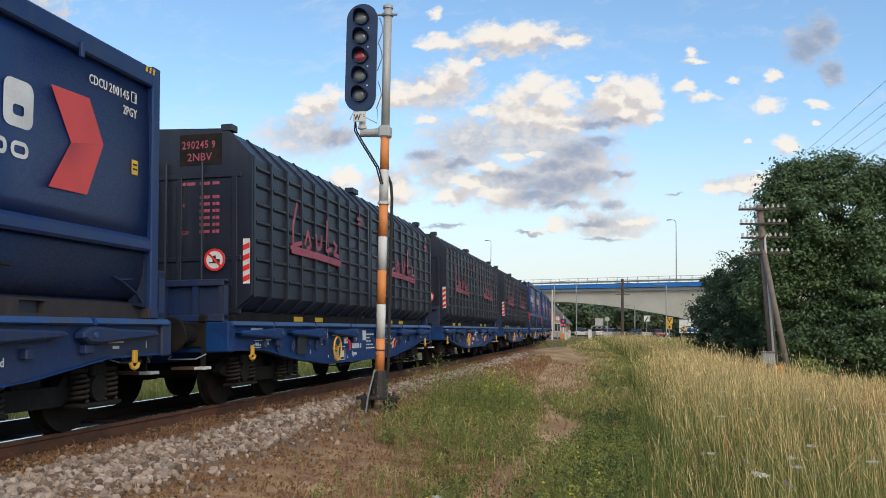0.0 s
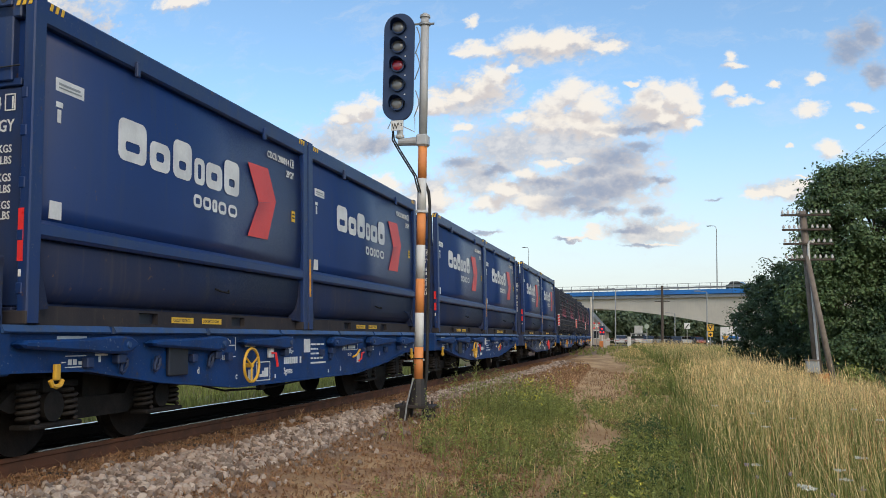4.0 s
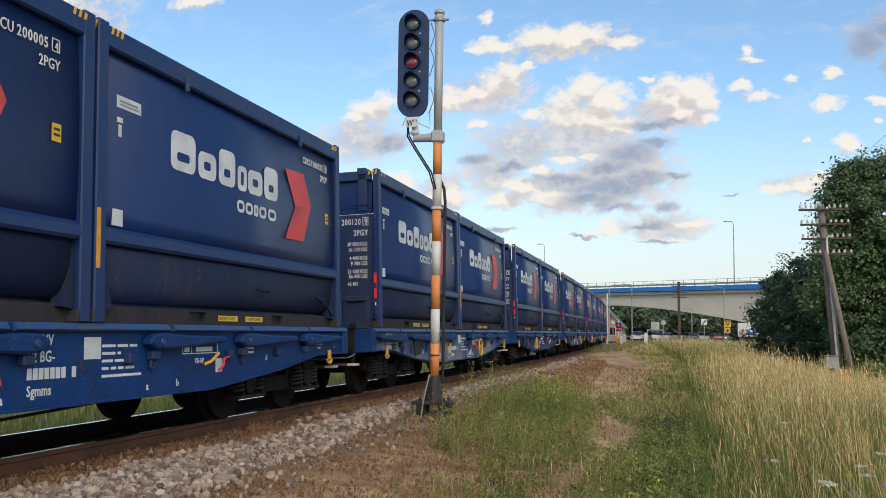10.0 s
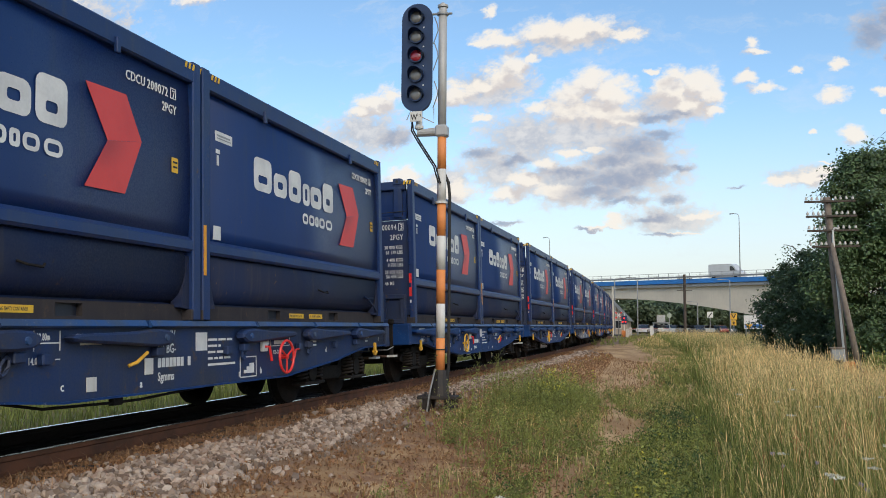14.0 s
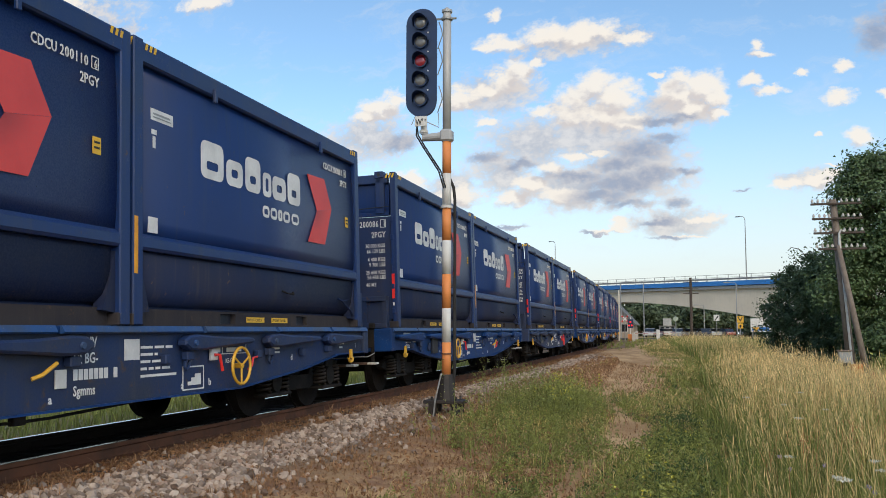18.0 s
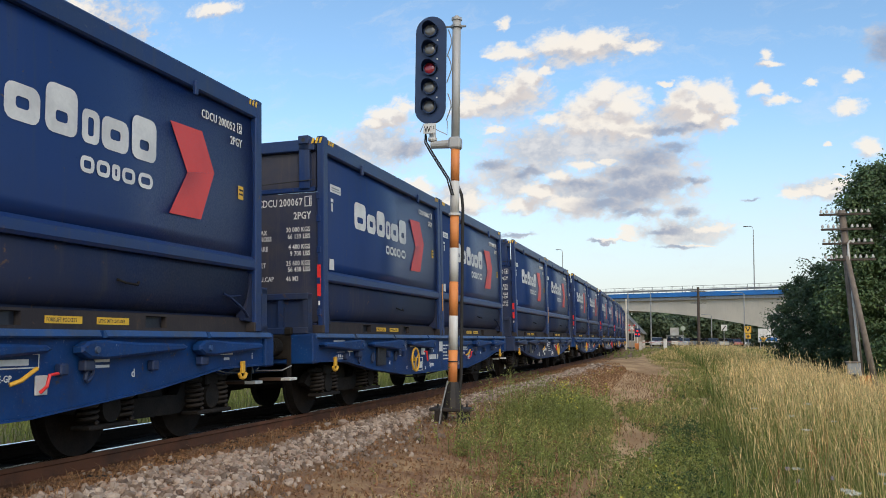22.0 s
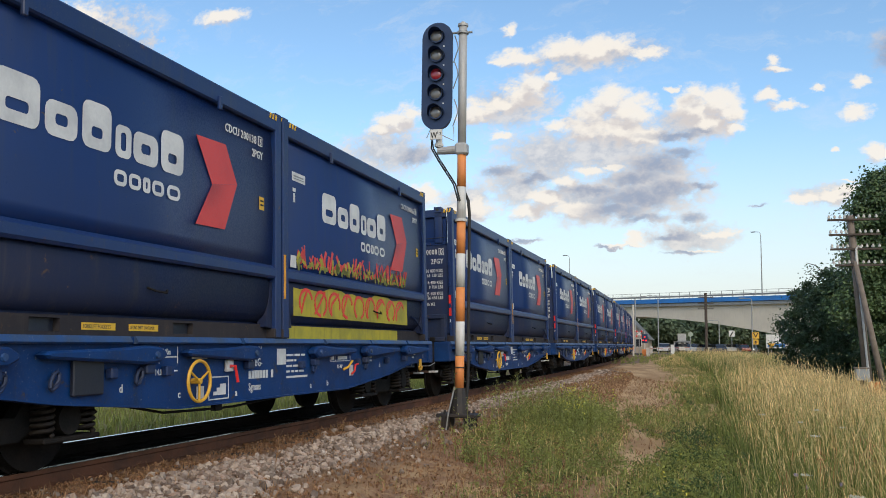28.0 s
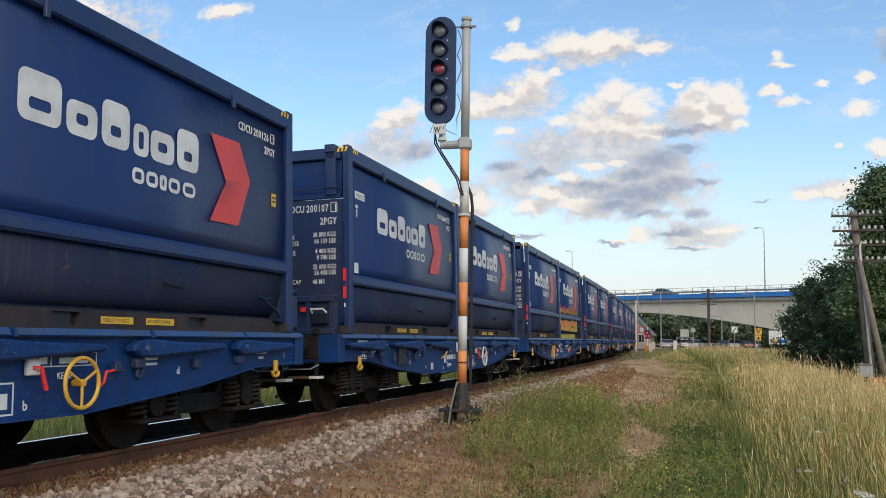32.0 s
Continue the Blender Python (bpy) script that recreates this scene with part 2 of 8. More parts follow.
# ---------------------------------------------------------------- materials
def material(name, colour, rough=0.6, metal=0.0, second=None, amount=0.5, scale=3.0, fine=40.0, fine_amount=0.25, bump=0.0, bump_scale=60.0,
             streak=None, streak_amount=0.0, rust=None, rust_amount=0.0, islands=0.0, objects=0.0, coat=0.0, back=0.0, foot=None, gloss=0.5, chips=None, chips_amount=0.0, tint=((0.35, 0.35, 0.35), (1.7, 1.7, 1.7))):
    """A surface with stains at one scale, grain at another, run-down streaks, rust patches and relief."""
    m = bpy.data.materials.new(name)
    m.use_nodes = True
    n = Nodes(m.node_tree)
    b = m.node_tree.nodes["Principled BSDF"]
    place = n.n("ShaderNodeTexCoord").outputs["Object"]
    col = n.mix(n.math("MULTIPLY", n.ramp(n.noise(place, scale, 5.0, 0.6), 0.36, 0.68), amount), colour, second or tuple(c * 0.7 for c in colour))
    if foot:
        up = n.n("ShaderNodeAttribute", attribute="up").outputs["Fac"]
        col = n.mix(n.ramp(n.math("ADD", up, n.math("MULTIPLY", n.math("SUBTRACT", n.noise(place, 1.3, 3.0), 0.5), 0.8)), 0.25, 0.8), foot, col)
    grain = n.noise(place, fine, 3.0, 0.6)
    col = n.mix(fine_amount, col, n.mix(grain, (0.45, 0.45, 0.45), (1.5, 1.5, 1.5)), "MULTIPLY")
    if streak:
        runs = n.noise(n.vec("MULTIPLY", place, (9.0, 9.0, 0.55)), 1.0, 5.0, 0.6)
        col = n.mix(n.math("MULTIPLY", n.ramp(runs, 0.5, 0.75), streak_amount), col, streak)
    if rust:
        spots = n.ramp(n.noise(place, 7.0, 8.0, 0.7, 0.3), 0.66 - 0.2 * rust_amount, 0.72)
        col = n.mix(spots, col, rust)
    if chips:
        flakes = n.math("MULTIPLY", n.ramp(n.noise(place, 34.0, 6.0, 0.7), 0.60, 0.66), n.ramp(n.noise(place, 2.6, 4.0, 0.6), 0.42, 0.62))
        col = n.mix(n.math("MULTIPLY", flakes, chips_amount), col, chips)
    if islands:
        node = n.n("ShaderNodeNewGeometry")
        col = n.mix(islands, col, n.mix(node.outputs["Random Per Island"], *tint), "MULTIPLY")
    if objects:
        node = n.n("ShaderNodeObjectInfo")
        col = n.mix(objects, col, n.mix(node.outputs["Random"], *tint), "MULTIPLY")
    n.link(col, b.inputs["Base Color"])
    n.link(n.ramp(grain, 0.2, 0.8, max(0.02, rough - 0.12), min(1.0, rough + 0.12)), b.inputs["Roughness"])
    b.inputs["Metallic"].default_value = metal
    b.inputs["Specular IOR Level"].default_value = gloss
    b.inputs["Coat Weight"].default_value = coat
    if bump:
        node = n.n("ShaderNodeBump")
        node.inputs["Strength"].default_value, node.inputs["Distance"].default_value = bump, 0.02
        n.link(n.noise(place, bump_scale, 4.0, 0.6), node.inputs["Height"])
        n.link(node.outputs[0], b.inputs["Normal"])
    if back:
        b.inputs["Subsurface Weight"].default_value = 0.0
        leaf = n.n("ShaderNodeBsdfTranslucent")
        n.link(col, leaf.inputs[0])
        both = n.n("ShaderNodeMixShader")
        both.inputs[0].default_value = back
        n.link(b.outputs[0], both.inputs[1])
        n.link(leaf.outputs[0], both.inputs[2])
        n.link(both.outputs[0], m.node_tree.nodes["Material Output"].inputs[0])
    return m


def glowing(name, colour, strength):
    m = bpy.data.materials.new(name)
    m.use_nodes = True
    b = m.node_tree.nodes["Principled BSDF"]
    b.inputs["Base Color"].default_value = (*colour, 1)
    b.inputs["Emission Color"].default_value = (*colour, 1)
    b.inputs["Emission Strength"].default_value = strength
    return m


NAVY = material("navy_paint", (0.004, 0.027, 0.128), 0.38, 0, (0.008, 0.026, 0.098), 0.6, 0.9, 60, 0.15, 0.02, 25, (0.026, 0.038, 0.082), 0.45, (0.10, 0.055, 0.035), 0.10, gloss=0.4)
# darker tone of the wall navy, with grey streaks and rust spots
NAVY_LOW = material("navy_paint_darker", (0.005, 0.017, 0.068), 0.58, 0, (0.022, 0.025, 0.045), 0.7, 0.8, 50, 0.25, 0.04, 12, (0.050, 0.047, 0.052), 0.45, (0.10, 0.06, 0.04), 0.2, gloss=0.25)
NAVY_FRAME = material("navy_frame_paint", (0.006, 0.029, 0.124), 0.42, 0, (0.022, 0.040, 0.095), 0.6, 1.5, 60, 0.2, 0.05, 25, (0.055, 0.058, 0.074), 0.4, (0.11, 0.055, 0.03), 0.22, gloss=0.4, chips=(0.16, 0.15, 0.15), chips_amount=0.5)
NAVY_DOOR = material("dusty_navy_door_paint", (0.010, 0.028, 0.096), 0.5, 0, (0.024, 0.028, 0.052), 0.7, 1.2, 50, 0.3, 0.05, 25, (0.055, 0.048, 0.048), 0.35, (0.10, 0.055, 0.035), 0.15)
SILL_DIRT = material("dust_covered_steel", (0.046, 0.040, 0.041), 0.8, 0, (0.026, 0.025, 0.032), 0.7, 2.0, 50, 0.35, 0.1, 30, (0.075, 0.062, 0.052), 0.5, (0.10, 0.06, 0.04), 0.3, gloss=0.15)
WAGON_BLUE = material("wagon_blue_paint", (0.001, 0.040, 0.168), 0.55, 0, (0.003, 0.022, 0.090), 0.7, 2.2, 50, 0.35, 0.06, 30, (0.016, 0.026, 0.055), 0.35, (0.06, 0.042, 0.032), 0.35, gloss=0.32, chips=(0.24, 0.27, 0.32), chips_amount=0.7)
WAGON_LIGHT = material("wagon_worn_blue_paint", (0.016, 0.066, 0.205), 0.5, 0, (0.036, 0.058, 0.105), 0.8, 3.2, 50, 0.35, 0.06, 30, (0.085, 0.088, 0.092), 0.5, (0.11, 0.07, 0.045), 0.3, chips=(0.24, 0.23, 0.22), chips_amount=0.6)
BLACK_PAINT = material("black_container_paint", (0.010, 0.014, 0.029), 0.42, 0, (0.020, 0.022, 0.032), 0.6, 1.5, 60, 0.25, 0.05, 25, (0.05, 0.05, 0.055), 0.35)
WAGON_WORN = material("badly_worn_wagon_paint", (0.010, 0.055, 0.17), 0.6, 0, (0.30, 0.27, 0.23), 0.9, 1.1, 40, 0.4, 0.1, 30, (0.26, 0.22, 0.18), 0.6, (0.16, 0.09, 0.05), 0.5)
NAVY_DUSTY = material("dusty_navy_paint", (0.016, 0.024, 0.062), 0.6, 0, (0.055, 0.050, 0.055), 0.85, 1.1, 50, 0.3, 0.06, 25, (0.085, 0.07, 0.062), 0.6)
GRIME = material("brake_dust_steel", (0.011, 0.010, 0.0095), 0.8, 0, (0.026, 0.021, 0.0175), 0.7, 4.0, 50, 0.45, 0.2, 40, gloss=0.2)
SPRING_STEEL = material("dusty_spring_steel", (0.034, 0.027, 0.022), 0.75, 0, (0.018, 0.014, 0.012), 0.7, 6.0, 50, 0.4, 0.1, 40, gloss=0.25)
WHEEL_STEEL = material("wheel_steel", (0.010, 0.0085, 0.008), 0.8, 0.0, (0.022, 0.016, 0.013), 0.7, 5.0, 50, 0.3, 0.1, 40, gloss=0.2)
RAIL_RUST = material("rusty_rail_side", (0.155, 0.060, 0.028), 0.85, 0, (0.060, 0.030, 0.018), 0.7, 3.0, 60, 0.4, 0.2, 60)
# far rail: the train's shade is put into its colour
RAIL_SHADED = material("shaded_rail_side", (0.030, 0.021, 0.016), 0.8, 0, (0.018, 0.013, 0.011), 0.7, 3.0, 60, 0.4, 0.2, 60, gloss=0.15)
RAIL_TOP = material("polished_rail_top", (0.55, 0.54, 0.52), 0.22, 1.0, (0.4, 0.38, 0.36), 0.5, 2.0, 60, 0.2)
WHITE_MARK = material("white_marking_paint", (0.72, 0.72, 0.70), 0.55, 0, (0.48, 0.48, 0.48), 0.6, 3.0, 30, 0.2)
RED_MARK = material("red_arrow_film", (0.68, 0.052, 0.040), 0.45, 0, (0.55, 0.04, 0.035), 0.6, 2.0, 40, 0.15)


def arrow_film():
    """Red film whose lower half is printed darker towards the fold."""
    m = material("red_arrow_print", (0.66, 0.062, 0.052), 0.45, 0, (0.54, 0.045, 0.04), 0.6, 2.0, 40, 0.15)
    n = Nodes(m.node_tree)
    b = m.node_tree.nodes["Principled BSDF"]
    col = b.inputs["Base Color"].links[0].from_socket
    split = n.n("ShaderNodeSeparateXYZ")
    n.link(n.n("ShaderNodeTexCoord").outputs["Object"], split.inputs[0])
    fold = n.math("SUBTRACT", split.outputs[2], n.math("MULTIPLY", n.math("SUBTRACT", split.outputs[1], 1.42), 0.1667))
    lower = n.math("MULTIPLY", n.math("MULTIPLY", n.ramp(fold, 1.36, 1.68, 0.0, 0.6), n.ramp(split.outputs[1], 1.85, 1.40)), n.math("LESS_THAN", fold, 1.6795))
    n.link(n.mix(lower, col, (0.20, 0.022, 0.026)), b.inputs["Base Color"])
    return m


ARROW_RED = arrow_film()
PINK_MARK = material("faded_red_lettering", (0.40, 0.085, 0.125), 0.6, 0, (0.26, 0.055, 0.085), 0.7, 6.0, 40, 0.3)
YELLOW = material("yellow_paint", (0.72, 0.40, 0.035), 0.5, 0, (0.5, 0.27, 0.03), 0.6, 5.0, 40, 0.2)
SPRAY_YELLOW = material("yellow_spray_paint", (0.50, 0.42, 0.03), 0.6, 0, (0.28, 0.26, 0.04), 0.8, 2.2, 30, 0.3, 0.05, 30, (0.12, 0.12, 0.04), 0.5)
YELLOW_LABEL = material("yellow_label", (0.75, 0.45, 0.03), 0.55, 0, (0.6, 0.36, 0.05), 0.5, 6, 40, 0.15)
ORANGE_STRIP = material("orange_reflective_strip", (0.80, 0.36, 0.02), 0.5, 0, (0.55, 0.22, 0.02), 0.6, 7, 40, 0.2, rust=(0.05, 0.03, 0.02), rust_amount=0.3)
BLACK_MARK = material("black_marking", (0.02, 0.02, 0.02), 0.6, 0, (0.04, 0.04, 0.04), 0.5, 8, 40, 0.2)
REFLECTOR_RED = material("red_reflective_strip", (0.75, 0.03, 0.03), 0.35, 0, (0.6, 0.05, 0.04), 0.5, 8, 40, 0.2)
GREY_STEEL = material("grey_galvanised_pole", (0.33, 0.34, 0.34), 0.5, 0.35, (0.25, 0.25, 0.24), 0.5, 3.0, 40, 0.25, 0.05, 40, (0.2, 0.14, 0.1), 0.25)
ORANGE = material("faded_orange_paint", (0.74, 0.27, 0.075), 0.6, 0, (0.62, 0.20, 0.06), 0.6, 3.0, 50, 0.2, 0.05, 40, (0.45, 0.24, 0.14), 0.3, (0.12, 0.07, 0.05), 0.15)
PALE_STEEL = material("pale_galvanised_pole", (0.43, 0.43, 0.42), 0.5, 0.1, (0.33, 0.33, 0.32), 0.5, 3.0, 40, 0.25, 0.05, 40, (0.30, 0.26, 0.22), 0.4, (0.2, 0.12, 0.08), 0.12)
OLD_WHITE = material("old_white_paint", (0.66, 0.66, 0.63), 0.6, 0, (0.5, 0.49, 0.46), 0.5, 3.0, 50, 0.2, 0.05, 40, (0.35, 0.3, 0.26), 0.35)
SIGNAL_BLACK = material("signal_black", (0.012, 0.033, 0.095), 0.45, 0, (0.020, 0.034, 0.075), 0.5, 3.0, 60, 0.2, 0.03, 40)
IRON = material("cast_iron", (0.028, 0.027, 0.028), 0.65, 0.2, (0.06, 0.045, 0.035), 0.6, 7.0, 50, 0.3, 0.15, 50)
LENS = material("signal_lens_glass", (0.17, 0.165, 0.16), 0.12, 0, (0.07, 0.07, 0.072), 0.5, 12, 60, 0.1, coat=1.0)
RED_LENS = material("red_signal_lens", (0.30, 0.024, 0.038), 0.12, 0, (0.36, 0.018, 0.03), 0.5, 12, 60, 0.1, coat=1.0)
RED_LAMP = glowing("lit_red_lamp", (1.0, 0.02, 0.02), 1.0)
HEAD_LAMP = glowing("lit_headlamp", (1.0, 0.95, 0.85), 2.0)
FADED_RED = material("faded_red_paint", (0.42, 0.10, 0.08), 0.6, 0, (0.3, 0.08, 0.07), 0.5, 3.0, 40, 0.2)
PALE_GREEN = material("pale_green_sign_back", (0.36, 0.42, 0.33), 0.6, 0, (0.3, 0.34, 0.28), 0.5, 3.0, 40, 0.2)
PLASTER = material("beige_plaster", (0.36, 0.31, 0.25), 0.85, 0, (0.28, 0.25, 0.21), 0.6, 0.6, 20, 0.2, 0.1, 20)
ROOF_GREY = material("grey_roof_sheet", (0.17, 0.18, 0.17), 0.75, 0, (0.12, 0.125, 0.12), 0.6, 0.8, 20, 0.2)
WAGON_GRIMY = material("grimy_wagon_paint", (0.006, 0.026, 0.100), 0.55, 0, (0.024, 0.030, 0.050), 0.8, 1.3, 50, 0.35, 0.06, 30, (0.055, 0.055, 0.06), 0.35, (0.07, 0.045, 0.032), 0.45)
STEP_WOOD = material("brown_step_board", (0.10, 0.055, 0.035), 0.85, 0, (0.06, 0.036, 0.026), 0.6, 6.0, 50, 0.3)
BARE_WOOD = material("weathered_pole_wood", (0.215, 0.175, 0.140), 0.85, 0, (0.13, 0.10, 0.08), 0.6, 5.0, 60, 0.4, 0.3, 50, (0.06, 0.05, 0.04), 0.6)
DARK_WOOD = material("dark_pole_wood", (0.085, 0.065, 0.052), 0.9, 0, (0.05, 0.04, 0.034), 0.6, 5.0, 60, 0.4, 0.3, 50)
PORCELAIN = material("insulator_porcelain", (0.52, 0.50, 0.46), 0.25, 0, (0.4, 0.36, 0.3), 0.5, 20, 60, 0.15)
CONCRETE = material("bridge_concrete", (0.60, 0.55, 0.46), 0.8, 0, (0.50, 0.46, 0.39), 0.6, 0.25, 4, 0.15, 0.1, 8, (0.33, 0.31, 0.29), 0.3)
BRIDGE_BLUE = material("bridge_blue_panel", (0.022, 0.190, 0.560), 0.5, 0, (0.04, 0.15, 0.40), 0.7, 0.25, 5, 0.2, streak=(0.10, 0.22, 0.42), streak_amount=0.4)
ASPHALT = material("asphalt", (0.055, 0.055, 0.057), 0.85, 0, (0.075, 0.073, 0.07), 0.5, 0.6, 60, 0.3, 0.2, 90)
BARK = material("bark", (0.075, 0.058, 0.044), 0.9, 0, (0.045, 0.036, 0.03), 0.6, 4.0, 40, 0.4, 0.4, 30)
LEAF = material("maple_leaf", (0.105, 0.165, 0.062), 0.5, 0, (0.060, 0.105, 0.044), 0.7, 0.9, 12, 0.3, islands=0.5, back=0.2)
LEAF_DARK = material("hedge_leaf", (0.078, 0.125, 0.056), 0.55, 0, (0.045, 0.085, 0.042), 0.7, 0.7, 12, 0.3, islands=0.5, back=0.18)
# distance haze is mixed into this leaf colour, hence paler
LEAF_FAR = material("hazy_far_leaf", (0.125, 0.170, 0.088), 0.6, 0, (0.070, 0.105, 0.060), 0.7, 0.3, 6, 0.3, islands=0.5, back=0.25)
STRAW = material("dry_grass", (0.88, 0.670, 0.330), 0.7, 0, (0.72, 0.51, 0.20), 0.7, 0.6, 20, 0.2, islands=0.7, back=0.35, foot=(0.24, 0.265, 0.070), tint=((0.46, 0.38, 0.26), (1.65, 1.65, 1.7)))
UNDERGROWTH = material("meadow_undergrowth", (0.220, 0.255, 0.062), 0.65, 0, (0.125, 0.170, 0.045), 0.7, 0.8, 20, 0.2, islands=0.7, back=0.4)
GREEN_GRASS = material("green_grass", (0.250, 0.275, 0.082), 0.65, 0, (0.155, 0.185, 0.055), 0.7, 0.6, 20, 0.2, islands=0.65, back=0.35)
WEED = material("weed_leaf", (0.290, 0.315, 0.080), 0.6, 0, (0.160, 0.200, 0.056), 0.7, 1.1, 20, 0.2, islands=0.6, back=0.35)
DARK_WEED = material("clover_leaf", (0.085, 0.135, 0.040), 0.6, 0, (0.055, 0.095, 0.034), 0.7, 1.1, 20, 0.2, islands=0.5, back=0.3)
DEAD_WEED = material("dead_brown_weed", (0.34, 0.195, 0.095), 0.8, 0, (0.20, 0.120, 0.065), 0.6, 1.0, 30, 0.2, islands=0.6, back=0.25)
RUST_LITTER = material("rust_brown_litter", (0.24, 0.120, 0.058), 0.85, 0, (0.15, 0.08, 0.042), 0.6, 3.0, 30, 0.2, islands=0.6)
RED_SORREL = material("red_sorrel", (0.46, 0.20, 0.09), 0.75, 0, (0.34, 0.14, 0.07), 0.6, 3.0, 30, 0.2, islands=0.4)
YELLOW_BLOOM = material("yellow_blossom", (0.55, 0.50, 0.06), 0.6, 0, (0.4, 0.4, 0.06), 0.5, 3.0, 30, 0.2, islands=0.4)
WHITE_BLOOM = material("white_umbel", (0.62, 0.63, 0.55), 0.7, 0, (0.5, 0.52, 0.42), 0.5, 9.0, 30, 0.2, islands=0.3)
MAUVE_BLOOM = material("mauve_blossom", (0.42, 0.36, 0.48), 0.7, 0, (0.26, 0.2, 0.36), 0.5, 9.0, 30, 0.2, islands=0.3)
STONE_TINT = ((0.18, 0.12, 0.085), (1.55, 1.55, 1.54))
STONE = material("ballast_stone", (0.36, 0.300, 0.245), 0.85, 0, (0.25, 0.165, 0.115), 0.7, 5.0, 50, 0.3, 0.3, 60, islands=0.75, tint=STONE_TINT)
STONE_PIECE = material("loose_ballast_stone", (0.36, 0.300, 0.245), 0.85, 0, (0.27, 0.165, 0.115), 0.8, 0.7, 50, 0.3, 0.3, 60, objects=0.75, tint=STONE_TINT)
SLEEPER = material("old_sleeper", (0.040, 0.033, 0.028), 0.9, 0, (0.028, 0.024, 0.021), 0.6, 3.0, 40, 0.3, 0.3, 40)
GLASS_DARK = material("dark_vehicle_glass", (0.02, 0.024, 0.028), 0.08, 0, (0.03, 0.034, 0.04), 0.4, 2.0, 30, 0.1, coat=0.6)
RUBBER = material("rubber", (0.018, 0.018, 0.018), 0.8, 0, (0.03, 0.03, 0.03), 0.5, 6, 40, 0.2)


# ---------------------------------------------------------------- mesh helpers
def box(bm, x0, x1, y0, y1, z0, z1, bevel=0.0):
    made = bmesh.ops.create_cube(bm, size=1.0, matrix=Matrix.LocRotScale(((x0 + x1) / 2, (y0 + y1) / 2, (z0 + z1) / 2), None, (abs(x1 - x0), abs(y1 - y0), abs(z1 - z0))))
    if bevel:
        edges = list({e for v in made["verts"] for e in v.link_edges})
        bmesh.ops.bevel(bm, geom=edges, offset=bevel, segments=1, affect="EDGES", clamp_overlap=True)
    return bm


def tube(bm, a, b, r, r2=None, seg=10):
    a, b = Vector(a), Vector(b)
    m = Matrix.Translation((a + b) / 2) @ (b - a).to_track_quat("Z", "Y").to_matrix().to_4x4()
    bmesh.ops.create_cone(bm, cap_ends=True, segments=seg, radius1=r, radius2=r if r2 is None else r2, depth=(b - a).length, matrix=m)
    return bm


def pipe(bm, points, r, seg=6):
    """A bent rod along points, closed where it ends at its start."""
    pts = [Vector(p) for p in points]
    loop = (pts[0] - pts[-1]).length < 1e-5
    if loop:
        pts.pop()
    k, rings, side = len(pts), [], None
    for i, p in enumerate(pts):
        before, after = (pts[i - 1], pts[(i + 1) % k]) if loop else (pts[max(i - 1, 0)], pts[min(i + 1, k - 1)])
        along = (after - before).normalized()
        side = along.orthogonal() if side is None else side - along * side.dot(along)
        side.normalize()
        up = along.cross(side)
        rings.append([bm.verts.new(p + (side * math.cos(a) + up * math.sin(a)) * r) for a in (2 * math.pi * q / seg for q in range(seg))])
    faces = []
    for p, q in zip(rings, rings[1:] + rings[:1] if loop else rings[1:]):
        faces += [bm.faces.new((p[i], p[(i + 1) % seg], q[(i + 1) % seg], q[i])) for i in range(seg)]
    if not loop:
        faces += [bm.faces.new(rings[0][::-1]), bm.faces.new(rings[-1])]
    bmesh.ops.recalc_face_normals(bm, faces=faces)
    return bm


def coil(bm, foot, radius, high, turns, r):
    """A wire wound upwards round a vertical axis."""
    rings = []
    for a in np.arange(0, 2 * math.pi * turns, 0.6):
        out = Vector((math.cos(a), math.sin(a), 0))
        mid = Vector(foot) + out * radius + Vector((0, 0, high * a / (2 * math.pi * turns)))
        rings.append([bm.verts.new(mid + out * (r * math.cos(b)) + Vector((0, 0, r * math.sin(b)))) for b in (0.0, 1.257, 2.513, 3.77, 5.027)])
    for p, q in zip(rings, rings[1:]):
        for i in range(5):
            bm.faces.new((p[i], q[i], q[(i + 1) % 5], p[(i + 1) % 5]))
    bm.faces.new(rings[0])
    bm.faces.new(rings[-1][::-1])
    bmesh.ops.recalc_face_normals(bm, faces=bm.faces[:])
    return bm


def prism(bm, outline, axis, lo, hi):
    """An outline of (a, b) drawn out along an axis; a, b are the other two axes in order."""
    def at(a, b, c):
        return {"x": (c, a, b), "y": (a, c, b), "z": (a, b, c)}[axis]
    low, high = [bm.verts.new(at(a, b, lo)) for a, b in outline], [bm.verts.new(at(a, b, hi)) for a, b in outline]
    k = len(outline)
    faces = [bm.faces.new(low), bm.faces.new(high[::-1])] + [bm.faces.new((low[i], high[i], high[(i + 1) % k], low[(i + 1) % k])) for i in range(k)]
    bmesh.ops.recalc_face_normals(bm, faces=faces)
    return bm


def shell(bm, outline, axis, lo, hi, thick=0.02):
    """An open outline of (a, b) drawn out along an axis, as a bent sheet of that thickness."""
    pts = [Vector(p) for p in outline]
    off = []
    for i, p in enumerate(pts):
        d = (pts[min(i + 1, len(pts) - 1)] - pts[max(i - 1, 0)]).normalized()
        off.append((p.x - d.y * thick, p.y + d.x * thick))
    return prism(bm, list(outline) + off[::-1], axis, lo, hi)


